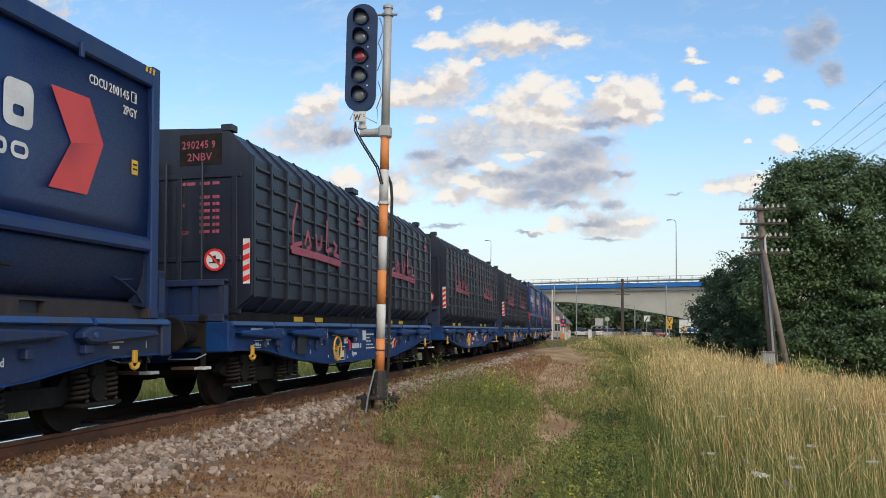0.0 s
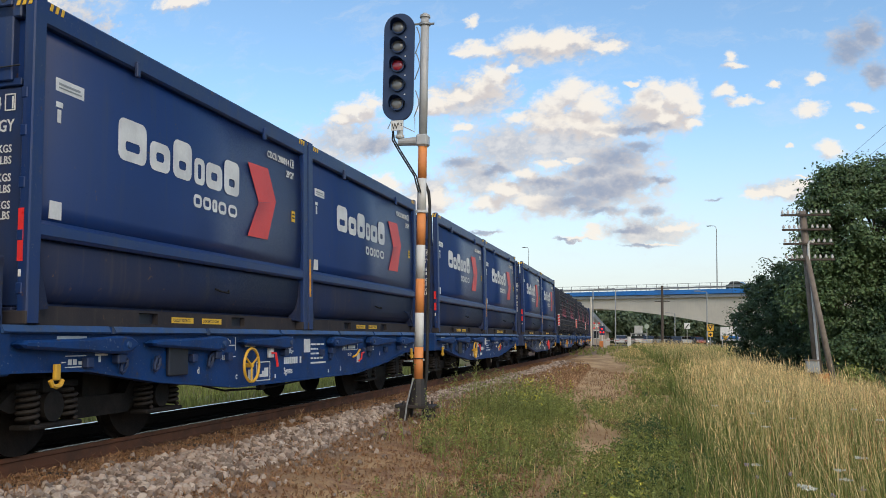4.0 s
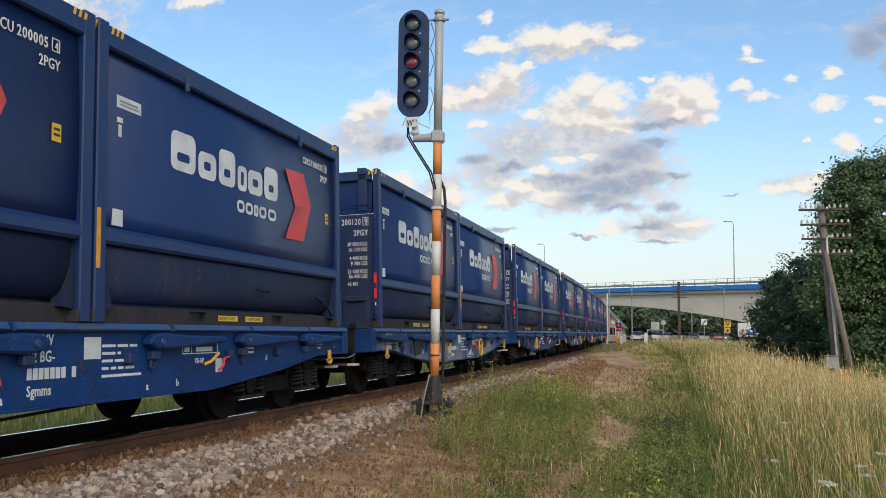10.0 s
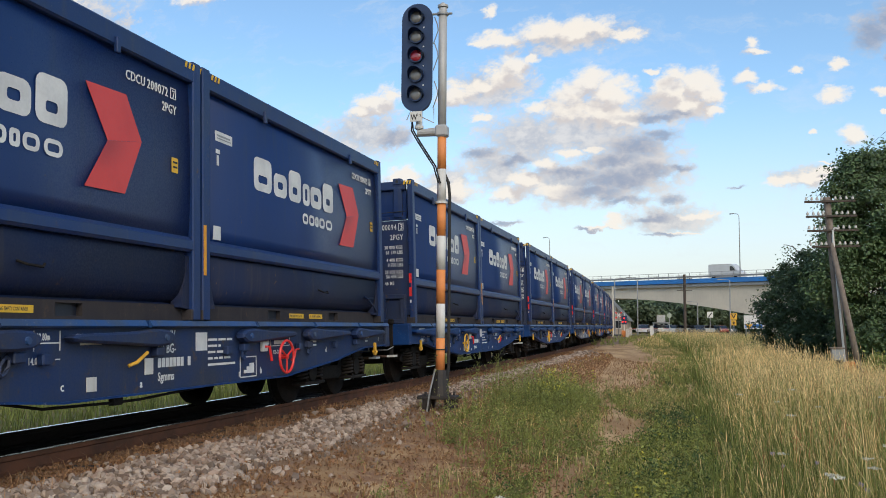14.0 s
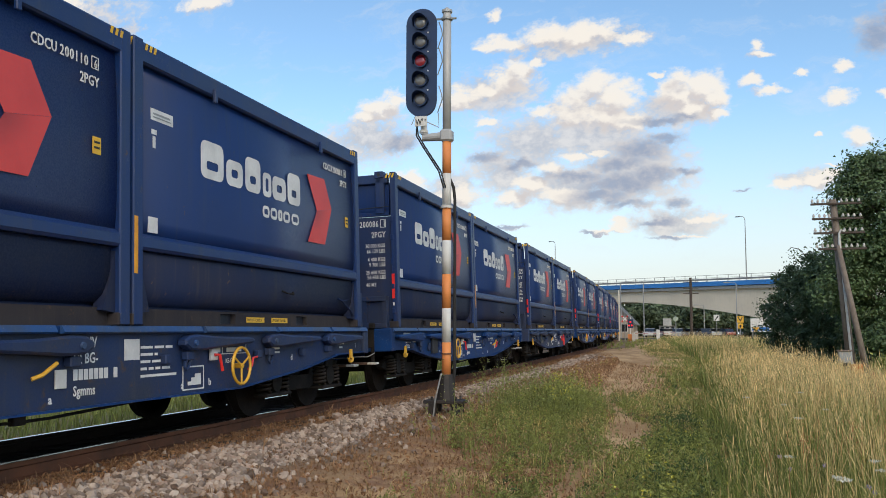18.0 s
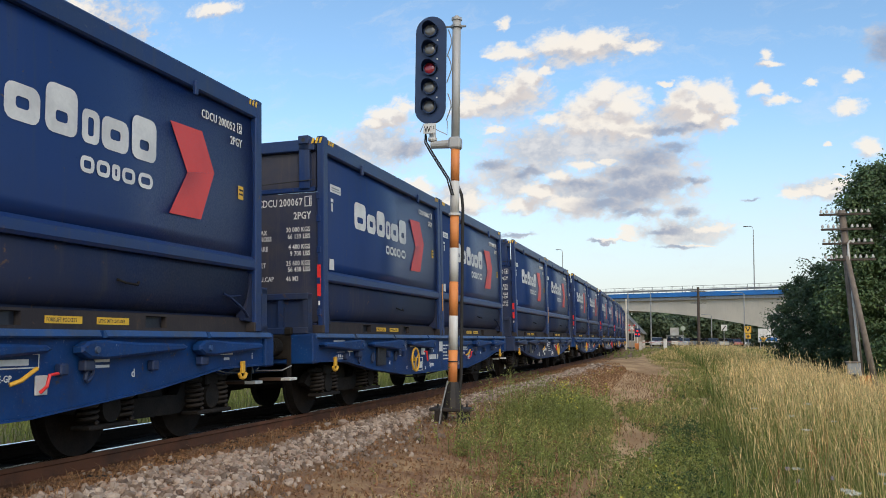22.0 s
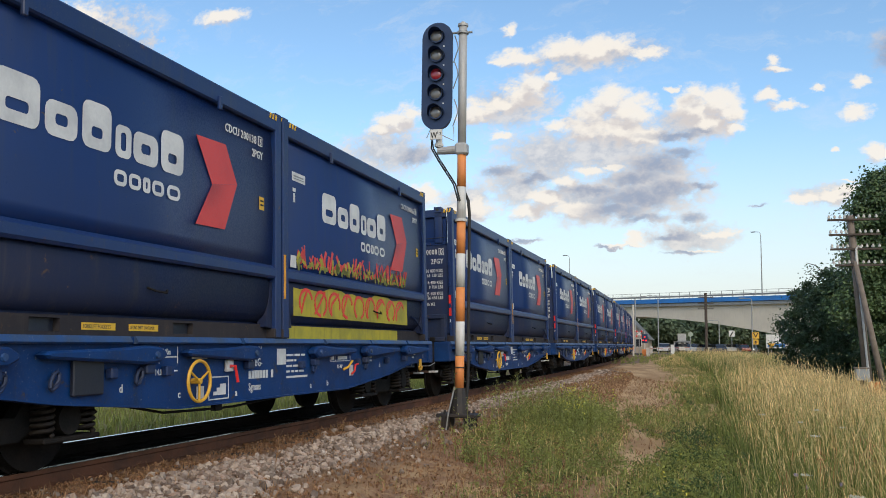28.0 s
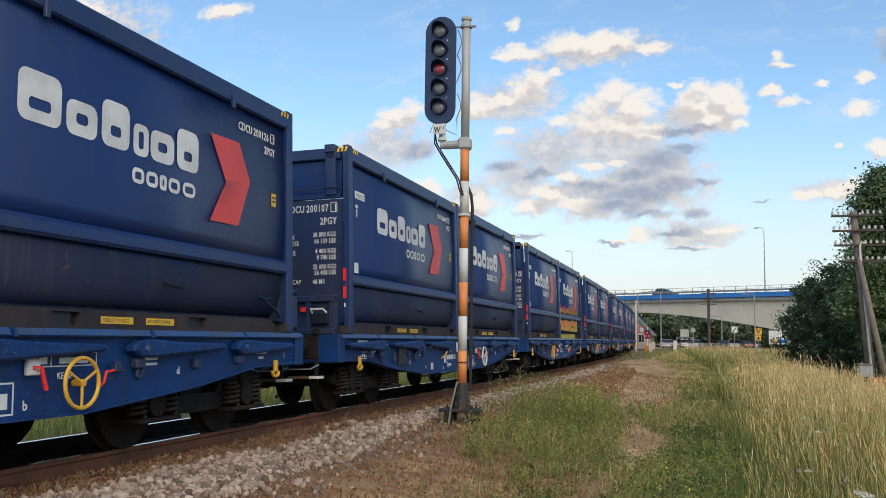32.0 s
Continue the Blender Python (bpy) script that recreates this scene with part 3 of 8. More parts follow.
def part(name, bm, mat, parent, label="", smooth=False):
    me = bpy.data.meshes.new(name)
    bm.normal_update()
    bm.to_mesh(me)
    bm.free()
    me.materials.append(mat)
    if smooth:
        me.polygons.foreach_set("use_smooth", [True] * len(me.polygons))
    ob = new(name, me)
    ob.parent = parent
    if label:
        tagged(ob, label)
    return ob


def thing(name, label, category, group="", kind=""):
    return tagged(new(name), label, category, group, kind)


def B():
    return bmesh.new()


def raw(name, verts, faces, mat, parent=None, mats=None):
    """One mesh out of arrays."""
    me = bpy.data.meshes.new(name)
    me.from_pydata(verts, [], faces)
    me.materials.append(mat)
    ob = new(name, me)
    ob.parent = parent
    return ob


LETTERS = {}
WORDS = ("33 RIV", "52 BG-", "Sgmms", "12.80m", "14.04m", "KE-GP", "a", "b", "c", "d", "i", "j", "FORKLIFT POCKETS", "LIFTING EMPTY CONTAINER", "MAX", "GROSS", "TARE", "NET", "CU.CAP",
         "30 000 KGS", "66 139 LBS", "4 400 KGS", "9 700 LBS", "25 600 KGS", "56 438 LBS", "46 M3", "2PGY", "2NBV", "CDCU", "W", "0", "1", "2", "3", "4", "5", "6", "7", "8", "9")


def cut_letters():
    """All lettering, once, one unit high."""
    holders = {}
    for text in WORDS:
        cu = bpy.data.curves.new("lettering", "FONT")
        cu.body, cu.size, cu.extrude, cu.resolution_u, cu.space_character = text, 1.0, 0.5, 2, 1.05
        cu.offset = 0.014
        holders[text] = new("lettering", cu)
    bpy.context.view_layer.update()
    graph = bpy.context.evaluated_depsgraph_get()
    for text, holder in holders.items():
        me = bpy.data.meshes.new_from_object(holder.evaluated_get(graph))
        me.materials.clear()
        points = np.empty(len(me.vertices) * 3)
        me.vertices.foreach_get("co", points)
        LETTERS[text] = (me, float(points[0::3].max()))
    for holder in holders.values():
        cu = holder.data
        bpy.data.objects.remove(holder)
        bpy.data.curves.remove(cu)


cut_letters()


def letters(name, text, size, mat, parent, m, align="LEFT", wide=1.0, depth=0.004, label=""):
    """Lettering as a thin mesh; it reads along its own x, upright along its y."""
    whole, length = LETTERS[text]
    me = whole.copy()
    me.transform(m @ Matrix.Diagonal((size * wide, size, depth, 1)) @ Matrix.Translation((-length if align == "RIGHT" else 0, 0, 0)))
    me.materials.append(mat)
    ob = new(name, me)
    ob.parent = parent
    if label:
        tagged(ob, label)
    return ob


DIGITS = {}


def digits(name, text, size, mat, parent, m, wide=1.0, label="", prefix="CDCU"):
    """A number that ends at the origin of m, joined from single figures."""
    key = (text, size)
    if key not in DIGITS:
        bm = bmesh.new()
        for k, ch in enumerate(text):
            if ch in LETTERS:
                me = LETTERS[ch][0].copy()
                me.transform(Matrix.Diagonal((size * wide, size, 0.004, 1)) @ Matrix.Translation(((k - len(text)) * 0.585, 0, 0)))
                bm.from_mesh(me)
                bpy.data.meshes.remove(me)
        if prefix:
            me = LETTERS[prefix][0].copy()
            me.transform(Matrix.Diagonal((size * wide, size, 0.004, 1)) @ Matrix.Translation((-LETTERS[prefix][1] - 0.34 - len(text) * 0.585, 0, 0)))
            bm.from_mesh(me)
            bpy.data.meshes.remove(me)
        DIGITS[key] = bm
    bm = DIGITS[key].copy()
    bm.transform(m)
    return part(name, bm, mat, parent, label)


# lettering on a side that faces +x reads along +y; on an end that faces -y it reads along +x
def on_side(y, z, x):
    return Matrix(((0, 0, 1, x), (1, 0, 0, y), (0, 1, 0, z), (0, 0, 0, 1)))


def on_end(x, z, y):
    return Matrix(((1, 0, 0, x), (0, 0, -1, y), (0, 1, 0, z), (0, 0, 0, 1)))

# ---------------------------------------------------------------- the line: a track that bends away to the left
TRACK_OFF, CANT = 6.556, 0.0353
EASE = np.arange(-400.0, 700.0, 0.5)
BEND = np.where(EASE < 0, 0.0003, 0.0003 + 1.0e-5 * np.clip(EASE, 0, 170))
BEND = np.where(EASE < -40, 0.0, BEND)
HEADING = np.concatenate([[0], np.cumsum((BEND[1:] + BEND[:-1]) / 2 * 0.5)])
HEADING -= HEADING[800]
LINE_X = np.concatenate([[0], np.cumsum(-(np.sin(HEADING[1:]) + np.sin(HEADING[:-1])) / 2 * 0.5)])
LINE_Y = np.concatenate([[0], np.cumsum((np.cos(HEADING[1:]) + np.cos(HEADING[:-1])) / 2 * 0.5)])
LINE_X += -TRACK_OFF - LINE_X[800]
LINE_Y -= LINE_Y[800]


def line(s):
    return Vector((float(np.interp(s, EASE, LINE_X)), float(np.interp(s, EASE, LINE_Y)), 0.0))


def line_x(y):
    return np.interp(y, LINE_Y, LINE_X)


def rail_pose(s, half=4.47):
    """The pose of a stiff body on two bogies whose middle is at s along the line, leaning with the track."""
    a, b = line(s - half), line(s + half)
    along = (b - a).normalized()
    side = along.cross(Vector((0, 0, 1)))
    m = Matrix((side, along, Vector((0, 0, 1)))).transposed().to_4x4()
    return Matrix.Translation((a + b) / 2) @ m @ pose(0, 0, 0, 0, -math.degrees(CANT), 0)


# ---------------------------------------------------------------- ground
def ground_z(x, y):
    """Height of the ground; arrays welcome."""
    n = np.asarray(x) - line_x(y)
    z = np.interp(n, [-40, -6, -3.6, -2.0, -1.3, -0.9, -0.6, 0.6, 0.85, 1.3, 2.0, 3.2, 4.6, 6.0, 9.0, 10.0, 11.5, 13.0, 18.0, 60.0], [-0.7, -0.6, -0.5, -0.26, -0.185, -0.185, -0.21, -0.18, -0.135, -0.14, -0.15, -0.18, -0.34, -0.36, -0.36, -0.46, -0.72, -0.85, -0.95, -0.95])
    rise = np.clip((np.asarray(y) - 45) / 50, 0, 1)
    z = z * (1 - rise) + np.where(np.abs(n) < 3.2, np.maximum(z, -0.2), -0.05) * rise
    bumps = 0.05 * np.sin(np.asarray(x) * 0.9 + 1.3 * np.sin(np.asarray(y) * 0.31)) * np.cos(np.asarray(y) * 0.47) * np.clip((np.abs(n) - 3.5) / 2, 0, 1)
    return z + bumps * (1 - rise * 0.6)


def ground_material():
    m = bpy.data.materials.new("trackside_ground")
    m.use_nodes = True
    n = Nodes(m.node_tree)
    b = m.node_tree.nodes["Principled BSDF"]
    place = n.n("ShaderNodeTexCoord").outputs["Object"]
    lat = n.n("ShaderNodeAttribute", attribute="across").outputs["Fac"]
    wob = n.math("ADD", lat, n.math("MULTIPLY", n.math("SUBTRACT", n.noise(place, 0.55, 5.0, 0.6), 0.5), 2.6))
    big, mid, tiny = n.noise(place, 0.35, 5.0, 0.6), n.noise(place, 2.2, 6.0, 0.65), n.noise(place, 30.0, 4.0, 0.65)
    patch = n.noise(n.vec("MULTIPLY", place, (1.0, 0.35, 1.0)), 0.9, 6.0, 0.65)
    dirt = n.mix(n.ramp(patch, 0.36, 0.66), n.mix(mid, (0.27, 0.155, 0.070), (0.42, 0.260, 0.120)), n.mix(mid, (0.50, 0.330, 0.165), (0.62, 0.430, 0.225)))
    stones = n.mix(tiny, (0.075, 0.050, 0.034), (0.30, 0.21, 0.14))
    rusty = n.mix(mid, (0.18, 0.090, 0.048), (0.32, 0.175, 0.090))
    grass = n.mix(mid, (0.13, 0.125, 0.032), (0.27, 0.225, 0.066))
    dry = n.mix(mid, (0.29, 0.21, 0.095), (0.45, 0.34, 0.165))
    litter = n.mix(n.ramp(big, 0.45, 0.6), dirt, n.mix(0.55, grass, dry))
    col = n.mix(n.ramp(wob, -4.2, -3.0), grass, rusty)
    col = n.mix(n.ramp(lat, -1.7, -1.5), col, n.mix(0.5, rusty, stones))
    # between the rails the shade under the train is painted in as near black
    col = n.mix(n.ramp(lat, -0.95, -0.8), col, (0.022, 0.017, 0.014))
    col = n.mix(n.ramp(lat, 0.6, 0.8), col, rusty)
    col = n.mix(n.ramp(wob, 1.2, 1.7), col, stones)
    col = n.mix(n.ramp(wob, 2.4, 3.2), col, n.mix(n.ramp(mid, 0.4, 0.6), dirt, rusty))
    col = n.mix(n.ramp(wob, 4.7, 5.5), col, litter)
    col = n.mix(n.ramp(wob, 6.3, 7.2), col, n.mix(n.ramp(mid, 0.4, 0.62), grass, dry))
    col = n.mix(n.ramp(n.math("ADD", n.n("ShaderNodeAttribute", attribute="trodden").outputs["Fac"], n.math("MULTIPLY", n.math("SUBTRACT", mid, 0.5), 1.2)), 0.25, 0.7), col, dirt)
    col = n.mix(0.5, col, n.mix(tiny, (0.5, 0.5, 0.5), (1.5, 1.5, 1.5)), "MULTIPLY")
    n.link(col, b.inputs["Base Color"])
    b.inputs["Roughness"].default_value = 0.95
    node = n.n("ShaderNodeBump")
    node.inputs["Strength"].default_value, node.inputs["Distance"].default_value = 0.7, 0.05
    n.link(n.math("ADD", n.math("MULTIPLY", mid, 0.6), n.math("MULTIPLY", tiny, 0.6)), node.inputs["Height"])
    n.link(node.outputs[0], b.inputs["Normal"])
    return m


def spread(*spans):
    out = []
    for lo, hi, step in spans:
        out += list(np.arange(lo, hi, step))
    return out


def path_mask(x, y):
    """How far a place lies on the trodden earth path, 0 to 1."""
    mid = np.interp(y, [0, 12, 18, 24, 45, 60], [-1.05, -1.05, -1.5, -2.5, -3.0, -4.4]) + 0.2 * np.sin(y * 0.55)
    half = np.interp(y, [0, 11, 13, 15, 16, 20, 22.5, 45, 60, 72], [0.2, 0.26, 0.45, 0.55, 0.16, 0.2, 1.7, 2.2, 1.9, 0.3])
    gap = 0.5 + 0.5 * np.sin(y * 0.9 + 0.6)
    return np.clip(1.3 - np.abs(x - mid) / half, 0, 1) * np.where(y < 13, 0.45 + 0.55 * gap, 1.0)


def make_ground():
    across = [-3000, -1200, -500, -200, -90, -50, -30, -20, -14] + spread((-10, -2, 0.5), (-2, 9, 0.22), (9, 22, 0.8)) + [22, 28, 36, 50, 80, 140, 300, 700, 1500, 3000]
    along = [-3000, -1000, -300, -120, -60, -30, -15] + spread((-8, 2, 1.0), (2, 24, 0.3), (24, 60, 1.2), (60, 200, 5)) + [200, 240, 300, 400, 600, 1000, 2000, 3500]
    verts, lats = [], []
    for y in along:
        lx = float(line_x(y))
        for a in across:
            x = lx + a
            z = float(ground_z(x, y))
            if 2.0 < y < 30 and -2 < a < 10:
                z += 0.035 * noise.noise((x * 1.7, y * 1.7, 0)) + 0.02 * noise.noise((x * 5, y * 5, 3))
            verts.append((x, y, z))
            lats.append(a)
    k = len(across)
    faces = [(i * k + j, i * k + j + 1, (i + 1) * k + j + 1, (i + 1) * k + j) for i in range(len(along) - 1) for j in range(k - 1)]
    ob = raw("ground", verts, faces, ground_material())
    trodden = [float(path_mask(v[0], v[1])) for v in verts]
    ob.data.attributes.new("trodden", "FLOAT", "POINT").data.foreach_set("value", trodden)
    ob.data.attributes.new("across", "FLOAT", "POINT").data.foreach_set("value", lats)
    ob.data.polygons.foreach_set("use_smooth", [True] * len(faces))
    tagged(ob, "dry earth, gravel and rough grass beside a railway", "ground", kind="structure")


make_ground()

RAIL_PROFILE = [(-0.036, 0.0), (0.036, 0.0), (0.036, -0.04), (0.010, -0.055), (0.010, -0.14), (0.070, -0.158), (0.070, -0.172), (-0.070, -0.172), (-0.070, -0.158), (-0.010, -0.14), (-0.010, -0.055), (-0.036, -0.04)]


def sweep(bm, profile, off, z, s0, s1, step):
    """A profile of (across, up) drawn along the line."""
    rings = []
    for s in np.arange(s0, s1 + step / 2, step):
        p, h = line(s), float(np.interp(s, EASE, HEADING))
        side = Vector((math.cos(h), math.sin(h), 0))
        rings.append([bm.verts.new(p + side * (off + a) + Vector((0, 0, z + c))) for a, c in profile])
    k = len(profile)
    for r0, r1 in zip(rings, rings[1:]):
        for i in range(k):
            bm.faces.new((r0[i], r0[(i + 1) % k], r1[(i + 1) % k], r1[i]))
    bmesh.ops.recalc_face_normals(bm, faces=bm.faces[:])
    return bm


def make_track():
    track = thing("railway_track", "rusty rails with polished running surface on old sleepers", "railway track", kind="structure")
    for off, steel, look_of in ((0.7535, RAIL_RUST, "rusty brown steel rail"), (-0.7535, RAIL_SHADED, "steel rail coloured dark as shade under the train")):
        rail = part("rail", sweep(B(), RAIL_PROFILE, off, off * CANT, -60, 330, 2.0), steel, track, look_of)
        part("rail_head", sweep(B(), [(-0.033, 0.0025), (0.024, 0.0025), (0.03, 0.001), (-0.036, 0.001)], off, off * CANT, -60, 330, 2.0), RAIL_TOP, rail, "polished running surface")
    bm = box(B(), -1.28, 1.28, -0.13, 0.13, -0.30, -0.172)
    bmesh.ops.bevel(bm, geom=bm.edges[:], offset=0.015, segments=1, affect="EDGES")
    first = part("sleeper", bm, SLEEPER, track)
    first.matrix_basis = rail_pose(-6, 0.3)
    for k in range(1, 60):
        ob = new("sleeper", first.data)
        ob.parent = track
        ob.matrix_basis = rail_pose(-6 + 0.6 * k, 0.3)


make_track()

# ---------------------------------------------------------------- the goods train
WAGON = 14.04                   # over the buffers
SILL = 1.18                     # height of the loading plane above the rails
HALF = 3.029                    # half a container's length
CENTRES = (-3.052, 3.052)       # where the two containers stand on their wagon


def bars(name, parent, mat, rows, place, label=""):
    """Lines of writing too small to read, as thin bars: (start, up, length, height)."""
    bm = B()
    for a, b, length, high in rows:
        box(bm, a, a + length, b, b + high, 0, 0.003)
    bm.transform(place)
    return part(name, bm, mat, parent, label)


def make_wagon():
    w = thing("flat_wagon", "blue four-axle container flat wagon with scuffed paint", "railway wagon", "wagons of the goods train")
    # two deep side girders with a fish belly
    low = [(-6.36, 0.80), (-5.2, 0.78), (-4.0, 0.62), (-2.2, 0.47), (2.2, 0.47), (4.0, 0.62), (5.2, 0.78), (6.36, 0.80)]
    for side in (1, -1):
        x = 1.37 * side
        girder = part("side_girder", prism(B(), [(y, z) for y, z in low] + [(6.36, 1.12), (-6.36, 1.12)], "x", x - 0.012, x + 0.012), WAGON_BLUE, w, "bright blue side girder with white stencilled markings")
        bm = B()
        for a, b in zip(low, low[1:]):
            prism(bm, [(a[0], a[1] - 0.02), (b[0], b[1] - 0.02), (b[0], b[1]), (a[0], a[1])], "x", x - 0.09, x + 0.05)
        bmesh.ops.remove_doubles(bm, verts=bm.verts[:], dist=0.001)
        part("lower_flange", bm, WAGON_BLUE, girder)
        joints = (-6.38, -4.87, -3.02, -0.99, 1.32, 3.1, 4.87, 6.38) if side > 0 else (-6.38, 6.38)
        for y0, y1 in zip(joints, joints[1:]):
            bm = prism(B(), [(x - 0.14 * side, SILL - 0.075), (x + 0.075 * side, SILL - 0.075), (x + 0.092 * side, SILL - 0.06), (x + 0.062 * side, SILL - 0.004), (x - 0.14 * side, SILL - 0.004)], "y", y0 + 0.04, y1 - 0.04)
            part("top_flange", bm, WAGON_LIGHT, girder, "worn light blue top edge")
        part("flange_web", box(B(), x - 0.13 * side, x + 0.045 * side, -6.36, 6.36, SILL - 0.072, SILL - 0.012), WAGON_BLUE, girder)
        for y in (-4.63, -4.04, -2.9, 1.02, 2.95) if side > 0 else ():
            ring = [(x + 0.05, y + 0.045 * math.cos(a) + 0.03 * math.sin(a), 0.80 + 0.075 * math.sin(a)) for a in np.linspace(0, 2 * math.pi, 9)]
            part("lashing_ring", pipe(B(), ring, 0.018, 6), WAGON_GRIMY, girder)
        for y in (-5.2, -3.3, -2.45, 0.62, 2.6, 3.9) if side > 0 else ():
            part("bracket", box(B(), x + 0.012 * side, x + 0.085 * side, y - 0.05, y + 0.05, 0.79, 0.89, 0.012), WAGON_GRIMY, girder, "dark grimy bracket")
    part("floor_frame", box(box(box(B(), -1.24, 1.24, -6.2, -5.9, 0.90, 1.09), -0.28, 0.28, -6.2, 6.2, 0.62, 1.05), -1.24, 1.24, 5.9, 6.2, 0.90, 1.09), WAGON_BLUE, w)
    for y in (-1.5, 1.5):
        part("cross_beam", box(B(), -1.30, 1.30, y - 0.14, y + 0.14, 0.72, 1.06), GRIME, w)
    # ends
    for e in (-1, 1):
        part("headstock", box(B(), -1.43, 1.43, 6.22 * e, 6.44 * e, 0.76, 1.165, 0.015), WAGON_BLUE, w)
        for x in (-0.875, 0.875):
            bm = tube(B(), (x, 6.44 * e, 1.0), (x, 6.70 * e, 1.0), 0.125, seg=16)
            tube(bm, (x, 6.70 * e, 1.0), (x, 6.97 * e, 1.0), 0.10, seg=16)
            box(bm, x - 0.19, x + 0.19, 6.435 * e, 6.47 * e, 0.83, 1.17, 0.01)
            buffer = part("buffer", bm, GRIME, w, "greasy black buffer")
            bm = tube(B(), (x, 6.97 * e, 1.0), (x, 7.015 * e, 1.0), 0.235, 0.225, seg=24)
            part("buffer_head", bm, GRIME, buffer)
        part("coupling_hook", pipe(B(), [(0, 6.4 * e, 0.95), (0, 6.75 * e, 0.95), (0, 6.9 * e, 0.88), (0, 7.0 * e, 0.93)], 0.035), GRIME, w)
        part("brake_hose", pipe(B(), [(0.35, 6.45 * e, 0.85), (0.4, 6.62 * e, 0.72), (0.3, 6.85 * e, 0.62), (0.2, 7.0 * e, 0.66)], 0.025), RUBBER, w)
        step = part("step", box(B(), 0.70, 1.03, 6.42 * e, 6.62 * e, 0.54, 0.58, 0.004), STEP_WOOD, w, "brown wooden shunter's step")
        part("step_tip", box(B(), 1.032, 1.18, 6.42 * e, 6.62 * e, 0.541, 0.579, 0.004), OLD_WHITE, step, "white painted tip")
        part("step_hanger", box(box(B(), 1.05, 1.11, 6.445 * e, 6.47 * e, 0.58, 1.24, 0.004), 1.02, 1.14, 6.44 * e, 6.5 * e, 1.16, 1.27, 0.02), GRIME, step)
        part("hand_rail", pipe(B(), [(0.62, 6.46 * e, 0.72), (0.66, 6.62 * e, 0.68), (1.05, 6.62 * e, 0.68), (1.12, 6.46 * e, 0.74)], 0.010), GREY_STEEL, w)
        # upright end board
        y = 6.28 * e + 0.12 * (e > 0)
        board = part("end_board", box(B(), -1.30, 1.30, y - 0.012, y + 0.012, 1.20, 1.72), WAGON_GRIMY, w, "grimy blue steel end board")
        bm = B()
        for z in (1.22, 1.70):
            box(bm, -1.32, 1.32, y - 0.085, y + 0.085, z - 0.045, z + 0.045, 0.008)
        for x in (-1.28, -0.9, -0.45, 0.45, 0.9, 1.28):
            box(bm, x - 0.04, x + 0.04, y - 0.07, y + 0.07, 1.2, 1.72)
        part("board_rib", bm, WAGON_GRIMY, board)
        if e < 0:
            part("buffer_mark", box(B(), 0.80, 0.86, -6.85, -6.75, 1.102, 1.106), OLD_WHITE, w)
    # container stop arms lying along the girders
    for side in (1,):
        for y0, y1 in ((-6.2, -4.52), (-4.26, -2.57), (-2.2, -0.6), (0.86, 2.4), (2.75, 4.4), (4.62, 6.05)):
            x = 1.385 * side
            z = 1.0
            mid = (y0 + y1) / 2
            rest = [(0.0, 0.015), (0.04, -0.02), (0.55, -0.062), (0.80, -0.085), (0.93, -0.075), (1.0, -0.02), (1.0, 0.03), (0.94, 0.075), (0.82, 0.088), (0.55, 0.062), (0.05, 0.045)]
            flip = y0 > 0.5
            outline = [((y1 - f * (y1 - y0)) if flip else (y0 + f * (y1 - y0)), z + h) for f, h in rest]
            bm = prism(B(), outline, "x", x + 0.02 * side, x + 0.125 * side)
            bmesh.ops.bevel(bm, geom=[e for e in bm.edges if min(v.co.x for v in e.verts) > x + 0.1], offset=0.022, segments=1, affect="EDGES", clamp_overlap=True)
            arm = part("stop_arm", bm, WAGON_BLUE, w, "folding blue container stop")
            head = y0 + 0.18 if flip else y1 - 0.18
            part("pivot_bolt", tube(B(), (x + 0.12, head, z), (x + 0.145, head, z), 0.035, 0.03, seg=8), WAGON_LIGHT, arm)
            y1 = head + 0.25
            part("catch", box(B(), x, x + 0.08 * side, y1 - 0.34, y1 - 0.2, z - 0.18, z - 0.09, 0.01), WAGON_GRIMY, arm)
    # right side fittings
    for y in (-5.65, 5.65):
        for side in (1,):
            bm = B()
            x = 1.43 * side
            box(bm, x - 0.02, x + 0.02, y - 0.035, y + 0.035, 0.70, 0.84, 0.008)
            bm2 = [(x, y - 0.08, 0.70), (x, y - 0.05, 0.655), (x, y, 0.645), (x, y + 0.05, 0.655), (x, y + 0.08, 0.70)]
            pipe(bm, bm2, 0.022)
            part("rope_hook", bm, YELLOW, w, "yellow rope hook")
    hub = (1.40, -1.97, 0.72)
    bm = B()
    ring = [(1.49, -1.97 + 0.21 * math.cos(a), 0.72 + 0.21 * math.sin(a)) for a in np.linspace(0, 2 * math.pi, 25)]
    pipe(bm, ring, 0.018, 6)
    for a in (0.5, 2.6, 4.7):
        tube(bm, (1.49, -1.97, 0.72), (1.49, -1.97 + 0.2 * math.cos(a), 0.72 + 0.2 * math.sin(a)), 0.013, seg=6)
    tube(bm, hub, (1.51, -1.97, 0.72), 0.03, seg=8)
    part("handwheel", bm, YELLOW, w, "yellow hand brake wheel")
    part("document_box", box(B(), 1.385, 1.43, -3.82, -3.42, 0.66, 0.98, 0.01), BLACK_PAINT, w, "black document holder")
    bm = B()
    box(bm, 1.386, 1.43, -1.30, -1.16, 0.80, 0.93, 0.008)
    part("change_over_plate", bm, WHITE_MARK, w)
    bm = pipe(B(), [(1.43, -1.25, 0.86), (1.47, -1.20, 0.86), (1.47, -1.14, 0.68)], 0.018)
    part("change_over_lever", bm, REFLECTOR_RED, w, "red brake change-over lever")
